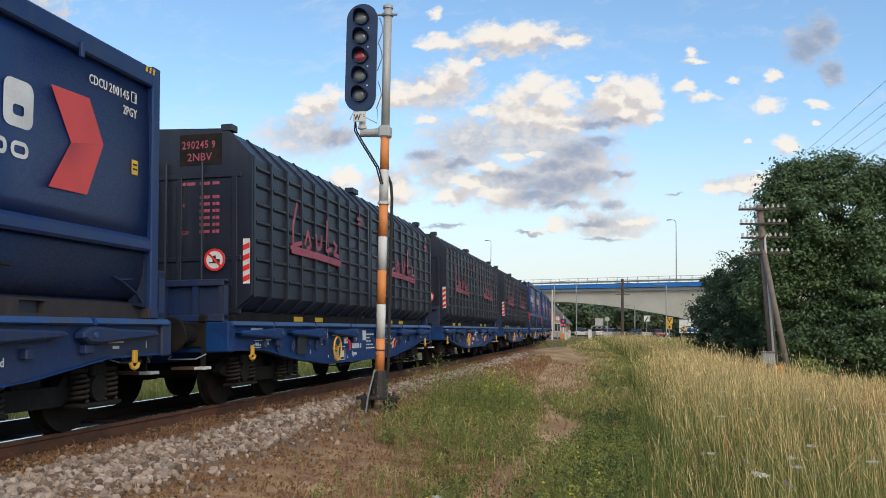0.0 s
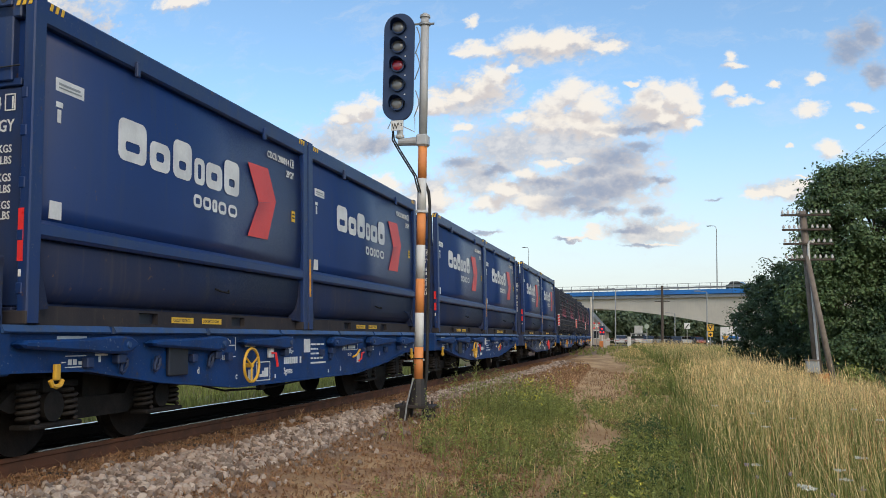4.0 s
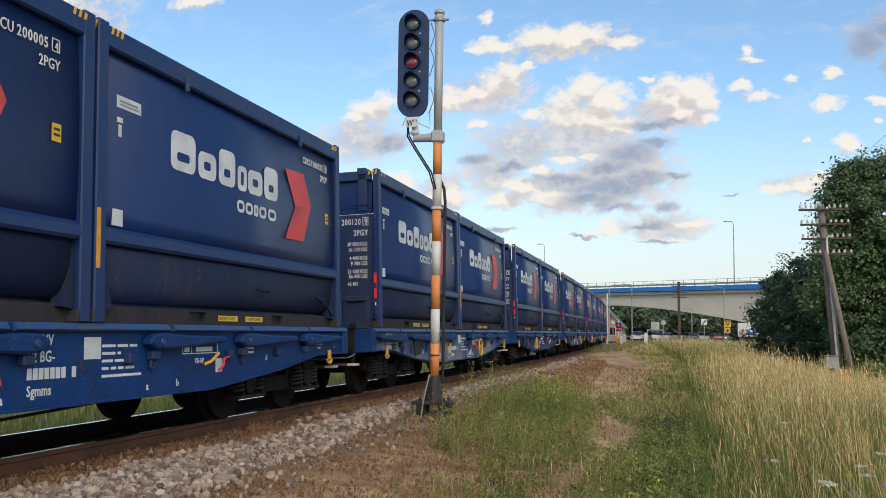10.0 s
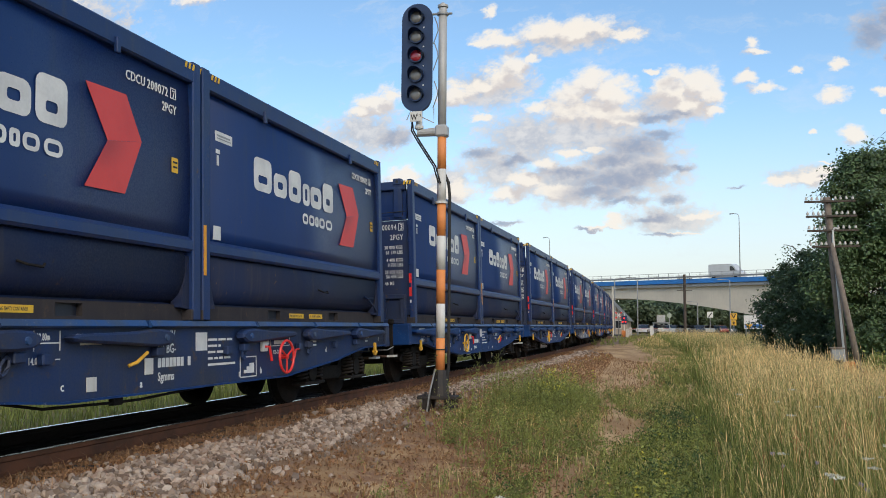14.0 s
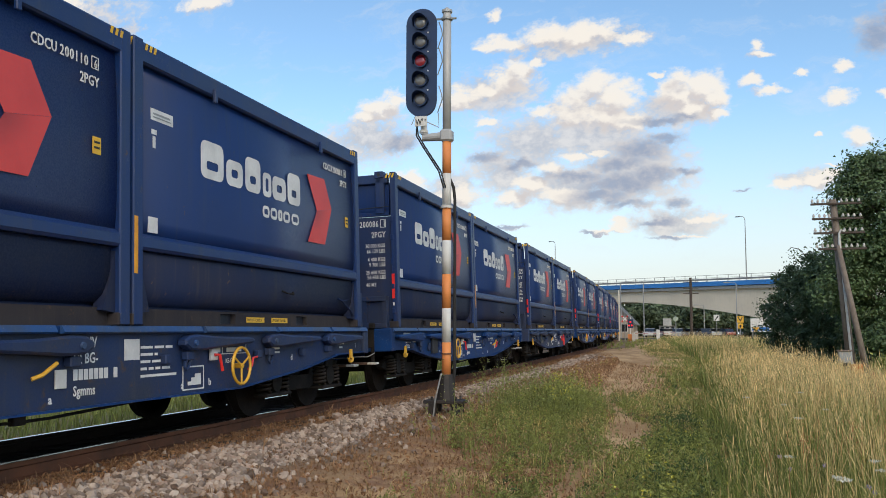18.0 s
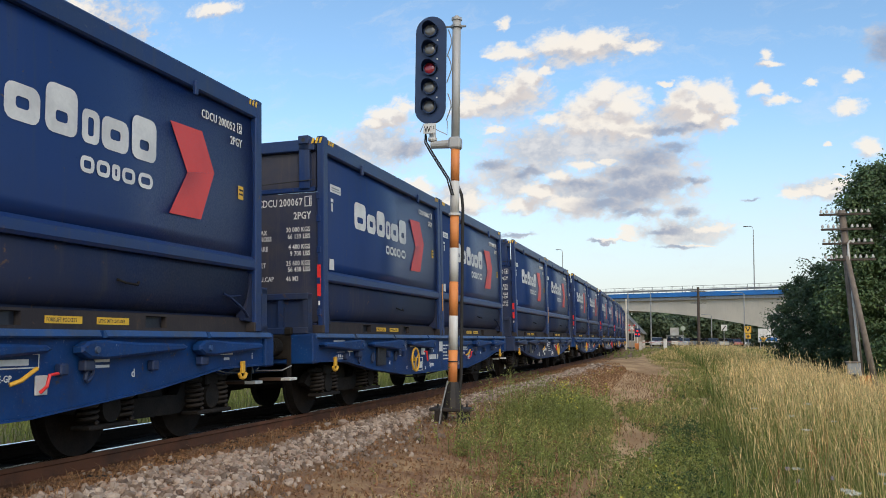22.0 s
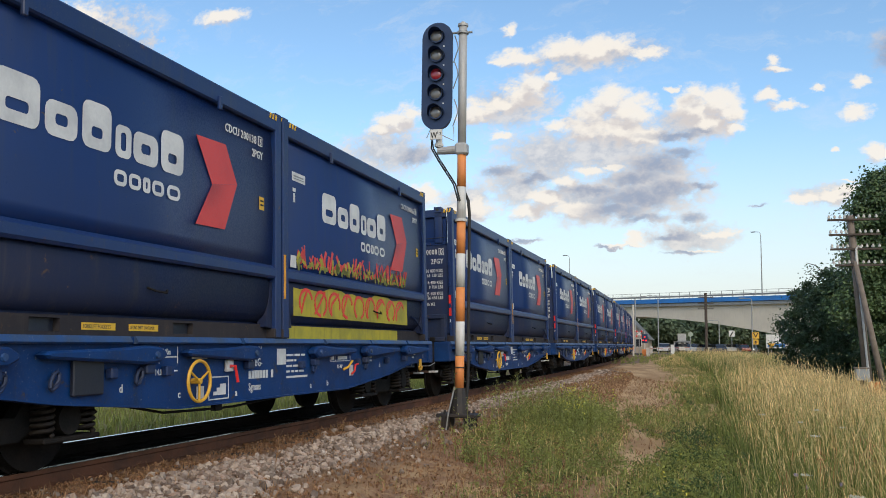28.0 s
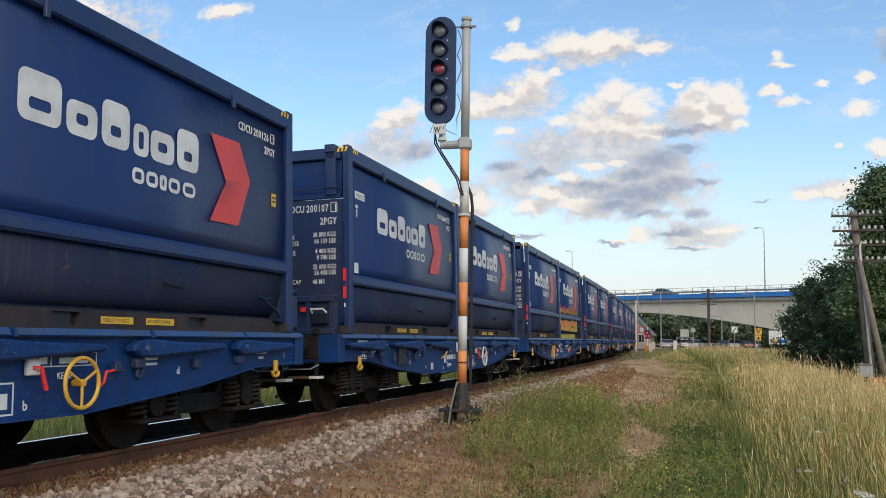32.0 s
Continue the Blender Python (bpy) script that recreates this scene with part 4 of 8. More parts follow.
    bm = pipe(B(), [(1.43, 2.0, 0.74), (1.47, 2.08, 0.77), (1.47, 2.25, 0.86)], 0.018)
    part("load_lever", bm, YELLOW, w, "yellow load change lever")
    part("load_plate", box(B(), 1.384, 1.40, 2.32, 2.46, 0.64, 0.80, 0.004), OLD_WHITE, w)
    part("load_handle", pipe(B(), [(1.41, 2.36, 0.66), (1.45, 2.39, 0.71), (1.45, 2.42, 0.80), (1.45, 2.52, 0.81)], 0.015), REFLECTOR_RED, w, "red brake handle")
    # brake gear below
    part("air_tank", tube(B(), (-0.55, -0.9, 0.68), (-0.55, 0.6, 0.68), 0.2, seg=16), GRIME, w)
    part("brake_rod", pipe(B(), [(0.3, -3.2, 0.5), (0.3, 3.2, 0.5)], 0.03), GRIME, w)
    part("brake_pipe", pipe(B(), [(1.24, -3.1, 0.56), (1.28, -2.3, 0.42), (1.28, -1.3, 0.395), (1.28, -0.9, 0.395), (1.28, 0.2, 0.44), (1.24, 1.6, 0.52)], 0.014), GRIME, w)
    part("pipe_clip", box(B(), 1.25, 1.32, -1.36, -1.22, 0.37, 0.46, 0.008), GRIME, w)
    # writing on the right girder
    x = 1.3835
    letters("marking", "33 RIV", 0.135, WHITE_MARK, w, on_side(-0.74, 0.985, x), wide=0.82)
    letters("marking", "52 BG-", 0.135, WHITE_MARK, w, on_side(-0.74, 0.845, x), wide=0.82)
    bars("wagon_number", w, WHITE_MARK, [(-0.74 + 0.07 * k, 0.70, 0.055, 0.095) for k in range(9) if k != 7], on_side(0, 0, x))
    letters("marking", "Sgmms", 0.125, WHITE_MARK, w, on_side(-0.74, 0.565, x), wide=0.82)
    part("inspection_sticker", box(B(), x, x + 0.004, -0.02, 0.22, 0.85, 1.05), WHITE_MARK, w, "white inspection sticker")
    lines = ((0.20, 0.16, 0.12), (0.20, 0.05), (0.16, 0.24), (0.10, 0.08, 0.08, 0.14), (0.62,))
    rows = []
    for k, words in enumerate(lines):
        a = 0.24
        for word in words:
            rows.append((a, 0.955 - 0.07 * k, word, 0.026))
            a += word + 0.035
    bars("owner_address", w, WHITE_MARK, rows, on_side(0, 0, x))
    bars("test_panel", w, WHITE_MARK, [(-5.48, 0.80, 0.30, 0.01), (-5.48, 0.90, 0.30, 0.01), (-5.53, 0.845, 0.06, 0.01), (-5.19, 0.845, 0.06, 0.01), (-5.44, 0.825, 0.05, 0.05), (-5.37, 0.825, 0.05, 0.05), (-5.29, 0.825, 0.07, 0.03)], on_side(0, 0, x))
    part("lower_plate", box(B(), x, x + 0.008, -1.86, -1.72, 0.53, 0.66, 0.002), OLD_WHITE, w, "small white plate")
    letters("marking", "12.80m", 0.085, WHITE_MARK, w, on_side(-2.50, 1.0, x), wide=0.62)
    bars("marking", w, WHITE_MARK, [(-2.54, 0.97, 0.32, 0.012), (-2.54, 0.91, 0.012, 0.17), (-2.22, 0.91, 0.012, 0.17)], on_side(0, 0, x))
    letters("marking", "14.04m", 0.085, WHITE_MARK, w, on_side(-2.60, 0.80, x), wide=0.75)
    bars("marking", w, WHITE_MARK, [(-2.70, 0.83, 0.07, 0.012), (-2.27, 0.83, 0.06, 0.012)], on_side(0, 0, x))
    letters("marking", "KE-GP", 0.075, WHITE_MARK, w, on_side(1.88, 0.76, x), wide=0.9)
    bars("load_table", w, WHITE_MARK, [(1.62, 0.86, 0.75, 0.01), (1.62, 0.97, 0.75, 0.01), (1.62, 0.86, 0.01, 0.11), (1.80, 0.86, 0.01, 0.11), (2.36, 0.86, 0.01, 0.12), (1.66, 0.885, 0.1, 0.06), (1.9, 0.885, 0.35, 0.05)], on_side(0, 0, x))
    bars("load_table", w, WHITE_MARK, [(3.05, 0.84 + 0.05 * k, 0.22, 0.025) for k in range(3)], on_side(0, 0, x))
    bars("ramp_sign", w, WHITE_MARK, [(-1.62, 0.50, 0.42, 0.014), (-1.62, 0.74, 0.42, 0.014), (-1.62, 0.50, 0.014, 0.25), (-1.21, 0.50, 0.014, 0.25), (-1.52, 0.55, 0.26, 0.04), (-1.45, 0.59, 0.19, 0.04), (-1.38, 0.63, 0.12, 0.04)], on_side(0, 0, x), "white ramp warning sign")
    for y, z, text in ((-5.0, 0.84, "i"), (-4.55, 0.82, "j"), (-3.15, 0.66, "d"), (-2.2, 0.56, "c"), (-1.05, 0.52, "a"), (0.95, 0.52, "a"), (1.5, 0.53, "b"), (3.6, 0.74, "d"), (5.95, 0.86, "i")):
        letters("marking", text, 0.11, WHITE_MARK, w, on_side(y, z, x))
    bars("marking", w, WHITE_MARK, [(-5.6, 1.055, 0.42, 0.03), (-5.05, 0.90, 0.2, 0.02), (-4.98, 0.84, 0.02, 0.07), (-2.0, 1.02, 0.16, 0.03), (-1.95, 0.95, 0.3, 0.03), (5.2, 0.92, 0.3, 0.03), (5.3, 0.86, 0.12, 0.03)], on_side(0, 0, x))
    # bogies
    for yc in (-4.47, 4.47):
        bogie = thing("bogie", "", "")
        bogie.parent = w
        bogie.location = (0, yc, 0)
        for side in (1, -1):
            x = 1.0 * side
            outline = [(-1.45, 0.48), (-1.25, 0.62), (-0.9, 0.72), (-0.5, 0.62), (-0.4, 0.50), (0.4, 0.50), (0.5, 0.62), (0.9, 0.72), (1.25, 0.62), (1.45, 0.48), (1.3, 0.42), (0.7, 0.44), (0.45, 0.30), (-0.45, 0.30), (-0.7, 0.44), (-1.3, 0.42)]
            part("side_frame", prism(B(), outline, "x", x - 0.06, x + 0.06), GRIME, bogie)
            for ya in (-0.9, 0.9):
                part("axle_box", box(tube(B(), (x - 0.05 * side, ya, 0.46), (x + 0.2 * side, ya, 0.46), 0.14, seg=14), x - 0.08 * side, x + 0.13 * side, ya - 0.16, ya + 0.16, 0.36, 0.62, 0.02), GRIME, bogie, "grimy axle box")
                for dy in (-0.25, 0.25) if side > 0 else ():
                    part("coil_spring", coil(B(), (x + 0.13 * side, ya + dy * 1.05, 0.33), 0.088, 0.27, 5, 0.02), SPRING_STEEL, bogie, "dusty coil spring", True)
        for ya in (-0.9, 0.9):
            part("spring_plank", box(B(), 1.02, 1.24, ya - 0.36, ya + 0.36, 0.27, 0.315, 0.012), GRIME, bogie)
            part("axle_guard", box(box(B(), 1.03, 1.20, ya - 0.13, ya + 0.13, 0.58, 0.72, 0.02), 1.03, 1.15, ya - 0.42, ya + 0.42, 0.62, 0.68, 0.015), GRIME, bogie)
        part("bolster", box(B(), -1.0, 1.0, -0.22, 0.22, 0.40, 0.74), GRIME, bogie)
        for ya in (-0.9, 0.9):
            bm = tube(B(), (-0.98, 0, 0), (0.98, 0, 0), 0.08, seg=10)
            for side in (1, -1):
                tube(bm, (0.685 * side, 0, 0), (0.755 * side, 0, 0), 0.40, 0.40, seg=28)
                tube(bm, (0.685 * side, 0, 0), (0.715 * side, 0, 0), 0.49, seg=36)
                tube(bm, (0.715 * side, 0, 0), (0.82 * side, 0, 0), 0.461, 0.458, seg=36)
            tube(bm, (0.0, 0.25, 0.2), (0.02, 0.25, 0.2), 0.03, seg=6)
            ws = part("wheelset", bm, WHEEL_STEEL, bogie, "dark steel wheels on an axle")
            ws.location = (0, ya, 0.461)
    return w


def add_latch(w):
    """A latch with a handle and a red reflector on the rear end board of one wagon."""
    y = -6.28
    board = [p for p in w.children if p.name.startswith("end_board")][0]
    part("tail_reflector", box(B(), 0.79, 0.87, y - 0.09, y - 0.075, 1.51, 1.58), REFLECTOR_RED, board)
    latch = part("latch_plate", box(B(), 0.96, 1.22, y - 0.10, y - 0.072, 1.33, 1.48, 0.006), BLACK_PAINT, board, "dark latch plate")
    part("latch_handle", pipe(B(), [(0.98, y - 0.10, 1.49), (0.98, y - 0.15, 1.545), (1.17, y - 0.15, 1.545), (1.21, y - 0.10, 1.49)], 0.016), OLD_WHITE, latch, "pale grey handle")


WORD = [(-1.75, 0.50, 0.43), (-1.19, 0.40, 0.31), (-0.73, 0.40, 0.43), (-0.27, 0.24, 0.31), (0.0, 0.40, 0.31), (0.45, 0.40, 0.43)]


def block(bm, y, z, wide, high, stroke):
    """A plain rounded frame shape with a slot."""
    r = min(0.09, wide * 0.3)

    def corner_points(y0, y1, z0, z1, rad):
        pts = []
        for cy, cz, a0 in ((y1 - rad, z1 - rad, 0), (y0 + rad, z1 - rad, 90), (y0 + rad, z0 + rad, 180), (y1 - rad, z0 + rad, 270)):
            for k in range(4):
                a = radians(a0 + 30 * k)
                pts.append((cy + rad * math.cos(a), cz + rad * math.sin(a)))
        return pts
    outer = corner_points(y, y + wide, z, z + high, r)
    inner = corner_points(y + stroke, y + wide - stroke, z + stroke * 0.85, z + min(high, 0.31) - stroke * 0.85, r * 0.35)
    vo, vi = [bm.verts.new((0, a, b)) for a, b in outer], [bm.verts.new((0, a, b)) for a, b in inner]
    k = len(vo)
    for i in range(k):
        bm.faces.new((vo[i], vo[(i + 1) % k], vi[(i + 1) % k], vi[i]))


def make_blue_container():
    c = thing("bulk_container", "", "freight container")
    part("wall_sheet", shell(B(), [(1.392, 0.88), (1.403, 1.05), (1.411, 1.25), (1.415, 1.6), (1.412, 1.9), (1.403, 2.2), (1.385, 2.5), (1.37, 2.68)], "y", -HALF + 0.1, HALF - 0.1), NAVY, c, "smooth navy blue side wall, slightly bulged", True)
    part("wall_sheet", shell(B(), [(-1.36, 2.68), (-1.40, 2.1), (-1.415, 1.6), (-1.405, 1.15), (-1.36, 0.88)], "y", -HALF + 0.1, HALF - 0.1), NAVY, c)
    trough = [(1.345, 0.76), (1.364, 0.70), (1.368, 0.60), (1.366, 0.48), (1.358, 0.38), (1.338, 0.30), (1.29, 0.24), (1.20, 0.20), (1.06, 0.175)]
    part("trough", shell(B(), trough + [(-a, b) for a, b in trough[::-1]], "y", -HALF + 0.22, HALF - 0.22), NAVY_LOW, c, "dark blue rounded trough with stains", True)
    for side in (1, -1):
        x = 1.45 * side
        bm = box(B(), x - 0.13 * side, x, -HALF + 0.1, HALF - 0.1, 2.615, 2.84, 0.02)
        part("top_rail", bm, NAVY_FRAME, c)
        outline = [(x - 0.12 * side, 0.74), (x - 0.02 * side, 0.74), (x, 0.77), (x - 0.005 * side, 0.86), (x - 0.06 * side, 0.91), (x - 0.12 * side, 0.91)]
        if side < 0:
            continue
        part("waist_rail", prism(B(), outline, "y", -HALF + 0.1, HALF - 0.1), NAVY_FRAME, c, "dusty waist rail")
        bm = B()
        x1 = 1.33 * side
        for y0, y1 in ((-HALF + 0.1, -1.2), (-0.84, 0.84), (1.2, HALF - 0.1)):
            box(bm, x1 - 0.08 * side, x1, y0, y1, 0.0, 0.17)
        for yc in (-1.02, 1.02):
            box(bm, x1 - 0.08 * side, x1, yc - 0.18, yc + 0.18, 0.0, 0.03)
            box(bm, x1 - 0.08 * side, x1, yc - 0.18, yc + 0.18, 0.145, 0.17)
        part("bottom_rail", bm, SILL_DIRT, c, "dust-grey bottom rail with forklift openings")
        for y in (-1.5, 1.5) if side > 0 else ():
            part("cover_lug", box(B(), x - 0.01 * side, x + 0.03 * side, y - 0.03, y + 0.03, 2.54, 2.70, 0.008), NAVY_FRAME, c)
        if side > 0:
            part("trough_hook", pipe(B(), [(x - 0.06 * side, 0.3, 0.47), (x - 0.01 * side, 0.36, 0.44), (x - 0.01 * side, 0.55, 0.43), (x - 0.05 * side, 0.62, 0.46)], 0.013), GRIME, c)
    part("door_stay", pipe(pipe(B(), [(1.39, 2.22, 0.43), (1.42, 2.30, 0.40), (1.42, 2.62, 0.27), (1.42, 2.75, 0.18)], 0.016, 6), [(1.42, 2.30, 0.40), (1.42, 2.56, 0.42)], 0.012, 6), NAVY_LOW, c, "folded door stay")
    # solid black blocks behind the rail openings stand for the shade inside
    for yc in (-1.02, 1.02):
        part("forklift_pocket", box(B(), -1.27, 1.27, yc - 0.17, yc + 0.17, 0.03, 0.145), BLACK_PAINT, c, "black block standing for the shade in a forklift opening")
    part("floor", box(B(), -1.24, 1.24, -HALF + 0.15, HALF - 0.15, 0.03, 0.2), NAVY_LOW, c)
    for sx in (1, -1):
        for sy in (1, -1):
            y = sy * HALF
            bm = box(B(), sx * 1.345, sx * 1.452, y - 0.16 * sy, y, 0.0, 2.86, 0.012)
            post = part("corner_post", bm, NAVY_FRAME, c, "navy blue corner post")
            if sx < 0:
                continue
            bm = prism(B(), [(y - 0.16 * sy, 0.12), (y - 0.16 * sy, 0.7), (y - 0.34 * sy, 0.14)], "x", sx * 1.28, sx * 1.40)
            part("gusset", bm, NAVY_LOW, post)
            bm = box(B(), sx * 1.055, sx * 1.22, y - 0.19 * sy, y + 0.012 * sy, 2.76, 2.885, 0.01)
            part("corner_casting", bm, NAVY_FRAME, post, "steel corner casting")
            # no real hole: a black disc gives its dark inside
            if sy < 0:
                part("casting_hole", tube(B(), (sx * 1.14, y, 2.82), (sx * 1.14, y + 0.014 * sy, 2.82), 0.032, seg=10), BLACK_MARK, post)
            bm = box(B(), sx * 1.2, sx * 1.45, y - 0.18 * sy, y + 0.004 * sy, 0.0, 0.12, 0.01)
            part("foot_casting", bm, SILL_DIRT, post)
            bm = B()
            for k in range(3):
                a = 1.26 + 0.06 * k
                prism(bm, [(sx * a, 2.755), (sx * (a + 0.035), 2.755), (sx * (a + 0.06), 2.835), (sx * (a + 0.025), 2.835)], "y", y + 0.001 * sy, y + 0.006 * sy)
            part("hazard_stripe", bm, YELLOW_LABEL, post)
            bm = B()
            for k in range(3):
                a = y - sy * (0.18 + 0.075 * k)
                prism(bm, [(a, 2.755), (a + 0.035, 2.755), (a + 0.055, 2.825), (a + 0.02, 2.825)], "x", sx * 1.451, sx * 1.455)
            part("hazard_stripe", bm, YELLOW_LABEL, post)
    for e in (-1, 1):
        y = e * HALF
        bm = box(B(), -1.3, 1.3, y - 0.13 * e, y - 0.01 * e, 2.66, 2.83, 0.012)
        part("end_header", bm, NAVY_FRAME, c)
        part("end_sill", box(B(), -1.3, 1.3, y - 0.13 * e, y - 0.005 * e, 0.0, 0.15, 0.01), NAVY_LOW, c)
        part("end_plate", box(B(), -1.3, 1.3, y - 0.16 * e, y - 0.09 * e, 2.08, 2.68), NAVY, c)
        if e > 0:
            part("end_plate", box(B(), -1.34, 1.34, y - 0.12 * e, y - 0.06 * e, 0.16, 2.08), NAVY, c)
            continue
        bm = box(B(), -1.3, 1.3, y - 0.12 * e, y - 0.04 * e, 2.06, 2.13, 0.008)
        for x in (-1.14, 1.14):
            box(bm, x - 0.085, x + 0.085, y - 0.12 * e, y - 0.01 * e, 2.1, 2.78, 0.01)
        part("end_frame", bm, NAVY_FRAME, c)
        for sx in (1, -1):
            leaf = part("door", box(B(), sx * 0.02, sx * 1.34, y - 0.12 * e, y - 0.06 * e, 0.16, 2.05, 0.01), NAVY_DOOR, c, "dusty navy steel end door")
            bm = box(B(), sx * 0.04, sx * 0.12, y - 0.08 * e, y - 0.035 * e, 0.18, 2.02, 0.008)
            part("door_frame", bm, NAVY_FRAME, leaf)
            for x in (0.09, 0.25) if sx > 0 else ():
                part("locking_bar", tube(B(), (sx * x, y - 0.02 * e, 0.1), (sx * x, y - 0.02 * e, 2.1), 0.022, seg=8), NAVY_FRAME, leaf)
            for z in (0.3, 0.75, 1.2, 1.65, 1.98) if sx > 0 else ():
                part("hinge", box(B(), sx * 1.335, sx * 1.40, y - 0.06 * e, y + 0.008 * e, z - 0.05, z + 0.05, 0.008), NAVY_FRAME, leaf)
            if sx < 0:
                continue
            bm = box(B(), sx * 1.345, sx * 1.40, y + 0.001 * e, y + 0.005 * e, 0.53, 0.98)
            part("reflector", bm, REFLECTOR_RED, c, "red reflective strip")
            bm = box(B(), sx * 1.36, sx * 1.385, y + 0.001 * e, y + 0.005 * e, 0.40, 0.46)
            part("reflector", bm, WHITE_MARK, c, "worn white reflective strip")
        lock = box(B(), -0.14, 0.15, y - 0.1 * e, y + 0.09 * e, 2.2, 2.76, 0.025)
        part("roof_lock_box", lock, NAVY_FRAME, c, "navy lock housing over the doors")
        part("vent_cap", tube(tube(B(), (0, y - 0.03 * e, 2.76), (0, y - 0.03 * e, 2.88), 0.018, seg=8), (0, y - 0.03 * e, 2.87), (0, y - 0.03 * e, 2.9), 0.045, 0.03, seg=12), GRIME, c)
        part("tarpaulin_cord", pipe(B(), [(0.22, y + 0.01 * e, 2.3), (0.42, y + 0.01 * e, 2.19), (1.32, y + 0.01 * e, 2.22)], 0.008, 5), BLACK_MARK, c)
        part("door_pull", pipe(B(), [(0.2, y + 0.01 * e, 2.26), (0.22, y + 0.04 * e, 2.22), (0.28, y + 0.03 * e, 2.2)], 0.02, 6), GRIME, c)
    # markings on the right side
    x = 1.4175
    shapes = [(y, 1.655, wide, high, min(0.125, wide * 0.34)) for y, wide, high in WORD]
    shapes += [(y, 1.385, wide, 0.15, 0.046) for y, wide in ((-0.28, 0.19), (-0.06, 0.19), (0.16, 0.12), (0.31, 0.20), (0.56, 0.24))]
    for k, shape in enumerate(shapes):
        bm = B()
        block(bm, *shape)
        bm.transform(Matrix.Translation((x + 0.002, 0, 0)))
        part("owner_sign", bm, WHITE_MARK, c, "white plain rounded shape of the owner's sign" if k < 6 else "")
    upper = prism(B(), [(1.09, 2.17), (1.70, 2.19), (1.96, 1.77), (1.42, 1.68)], "x", x, x + 0.003)
    part("arrow_sign", prism(upper, [(1.42, 1.678), (1.96, 1.768), (1.69, 1.21), (1.09, 1.20)], "x", x, x + 0.003), ARROW_RED, c, "big red folded arrow")
    part("warning_label", box(B(), x, x + 0.003, 2.5, 2.62, 1.56, 1.72), YELLOW_LABEL, c)
    bars("warning_label", c, BLACK_MARK, [(2.52, 1.66, 0.08, 0.02), (2.52, 1.61, 0.08, 0.02)], on_side(0, 0, x + 0.004))
    part("maker_plate", box(B(), 1.399, 1.4075, -2.68, -2.28, 2.09, 2.21), WHITE_MARK, c, "white maker's plate")
    bars("maker_plate", c, GREY_STEEL, [(-2.64, 2.15, 0.3, 0.02), (-2.64, 2.12, 0.32, 0.012)], on_side(0, 0, 1.408))
    part("inspection_sticker", box(B(), 1.395, 1.407, -2.72, -2.56, 0.93, 1.09), WHITE_MARK, c)
    bars("marking", c, WHITE_MARK, [(-2.66, 1.80, 0.05, 0.12), (-2.68, 1.94, 0.09, 0.05)], on_side(0, 0, x - 0.004))
    for y in (-0.55, 0.12):
        part("forklift_label", box(B(), 1.331, 1.334, y - 0.02, y + 0.45, 0.05, 0.115), YELLOW_LABEL, c, "yellow handling label")
    letters("marking", "FORKLIFT POCKETS", 0.05, BLACK_MARK, c, on_side(-0.55, 0.065, 1.3335), wide=0.82, depth=0.002)
    letters("marking", "LIFTING EMPTY CONTAINER", 0.045, BLACK_MARK, c, on_side(0.12, 0.067, 1.3335), wide=0.64, depth=0.002)
    # table on the rear doors
    y = -HALF + 0.0555
    table = [("MAX", 1.455, 0.36, "LEFT"), ("GROSS", 1.36, 0.36, "LEFT"), ("TARE", 1.213, 0.36, "LEFT"), ("NET", 0.972, 0.36, "LEFT"), ("CU.CAP", 0.77, 0.36, "LEFT"),
             ("30 000 KGS", 1.48, 1.21, "RIGHT"), ("66 139 LBS", 1.38, 1.21, "RIGHT"), ("4 400 KGS", 1.228, 1.21, "RIGHT"), ("9 700 LBS", 1.13, 1.21, "RIGHT"),
             ("25 600 KGS", 0.99, 1.21, "RIGHT"), ("56 438 LBS", 0.90, 1.21, "RIGHT"), ("46 M3", 0.765, 1.02, "RIGHT"), ("2PGY", 1.665, 1.23, "RIGHT")]
    for text, z, xx, align in table:
        letters("marking", text, 0.098 if text != "2PGY" else 0.15, WHITE_MARK, c, on_end(xx, z, y), align, 0.76)
    letters("marking", "2PGY", 0.135, WHITE_MARK, c, on_side(2.6, 2.19, x - 0.006), "RIGHT", 0.82)
    return c


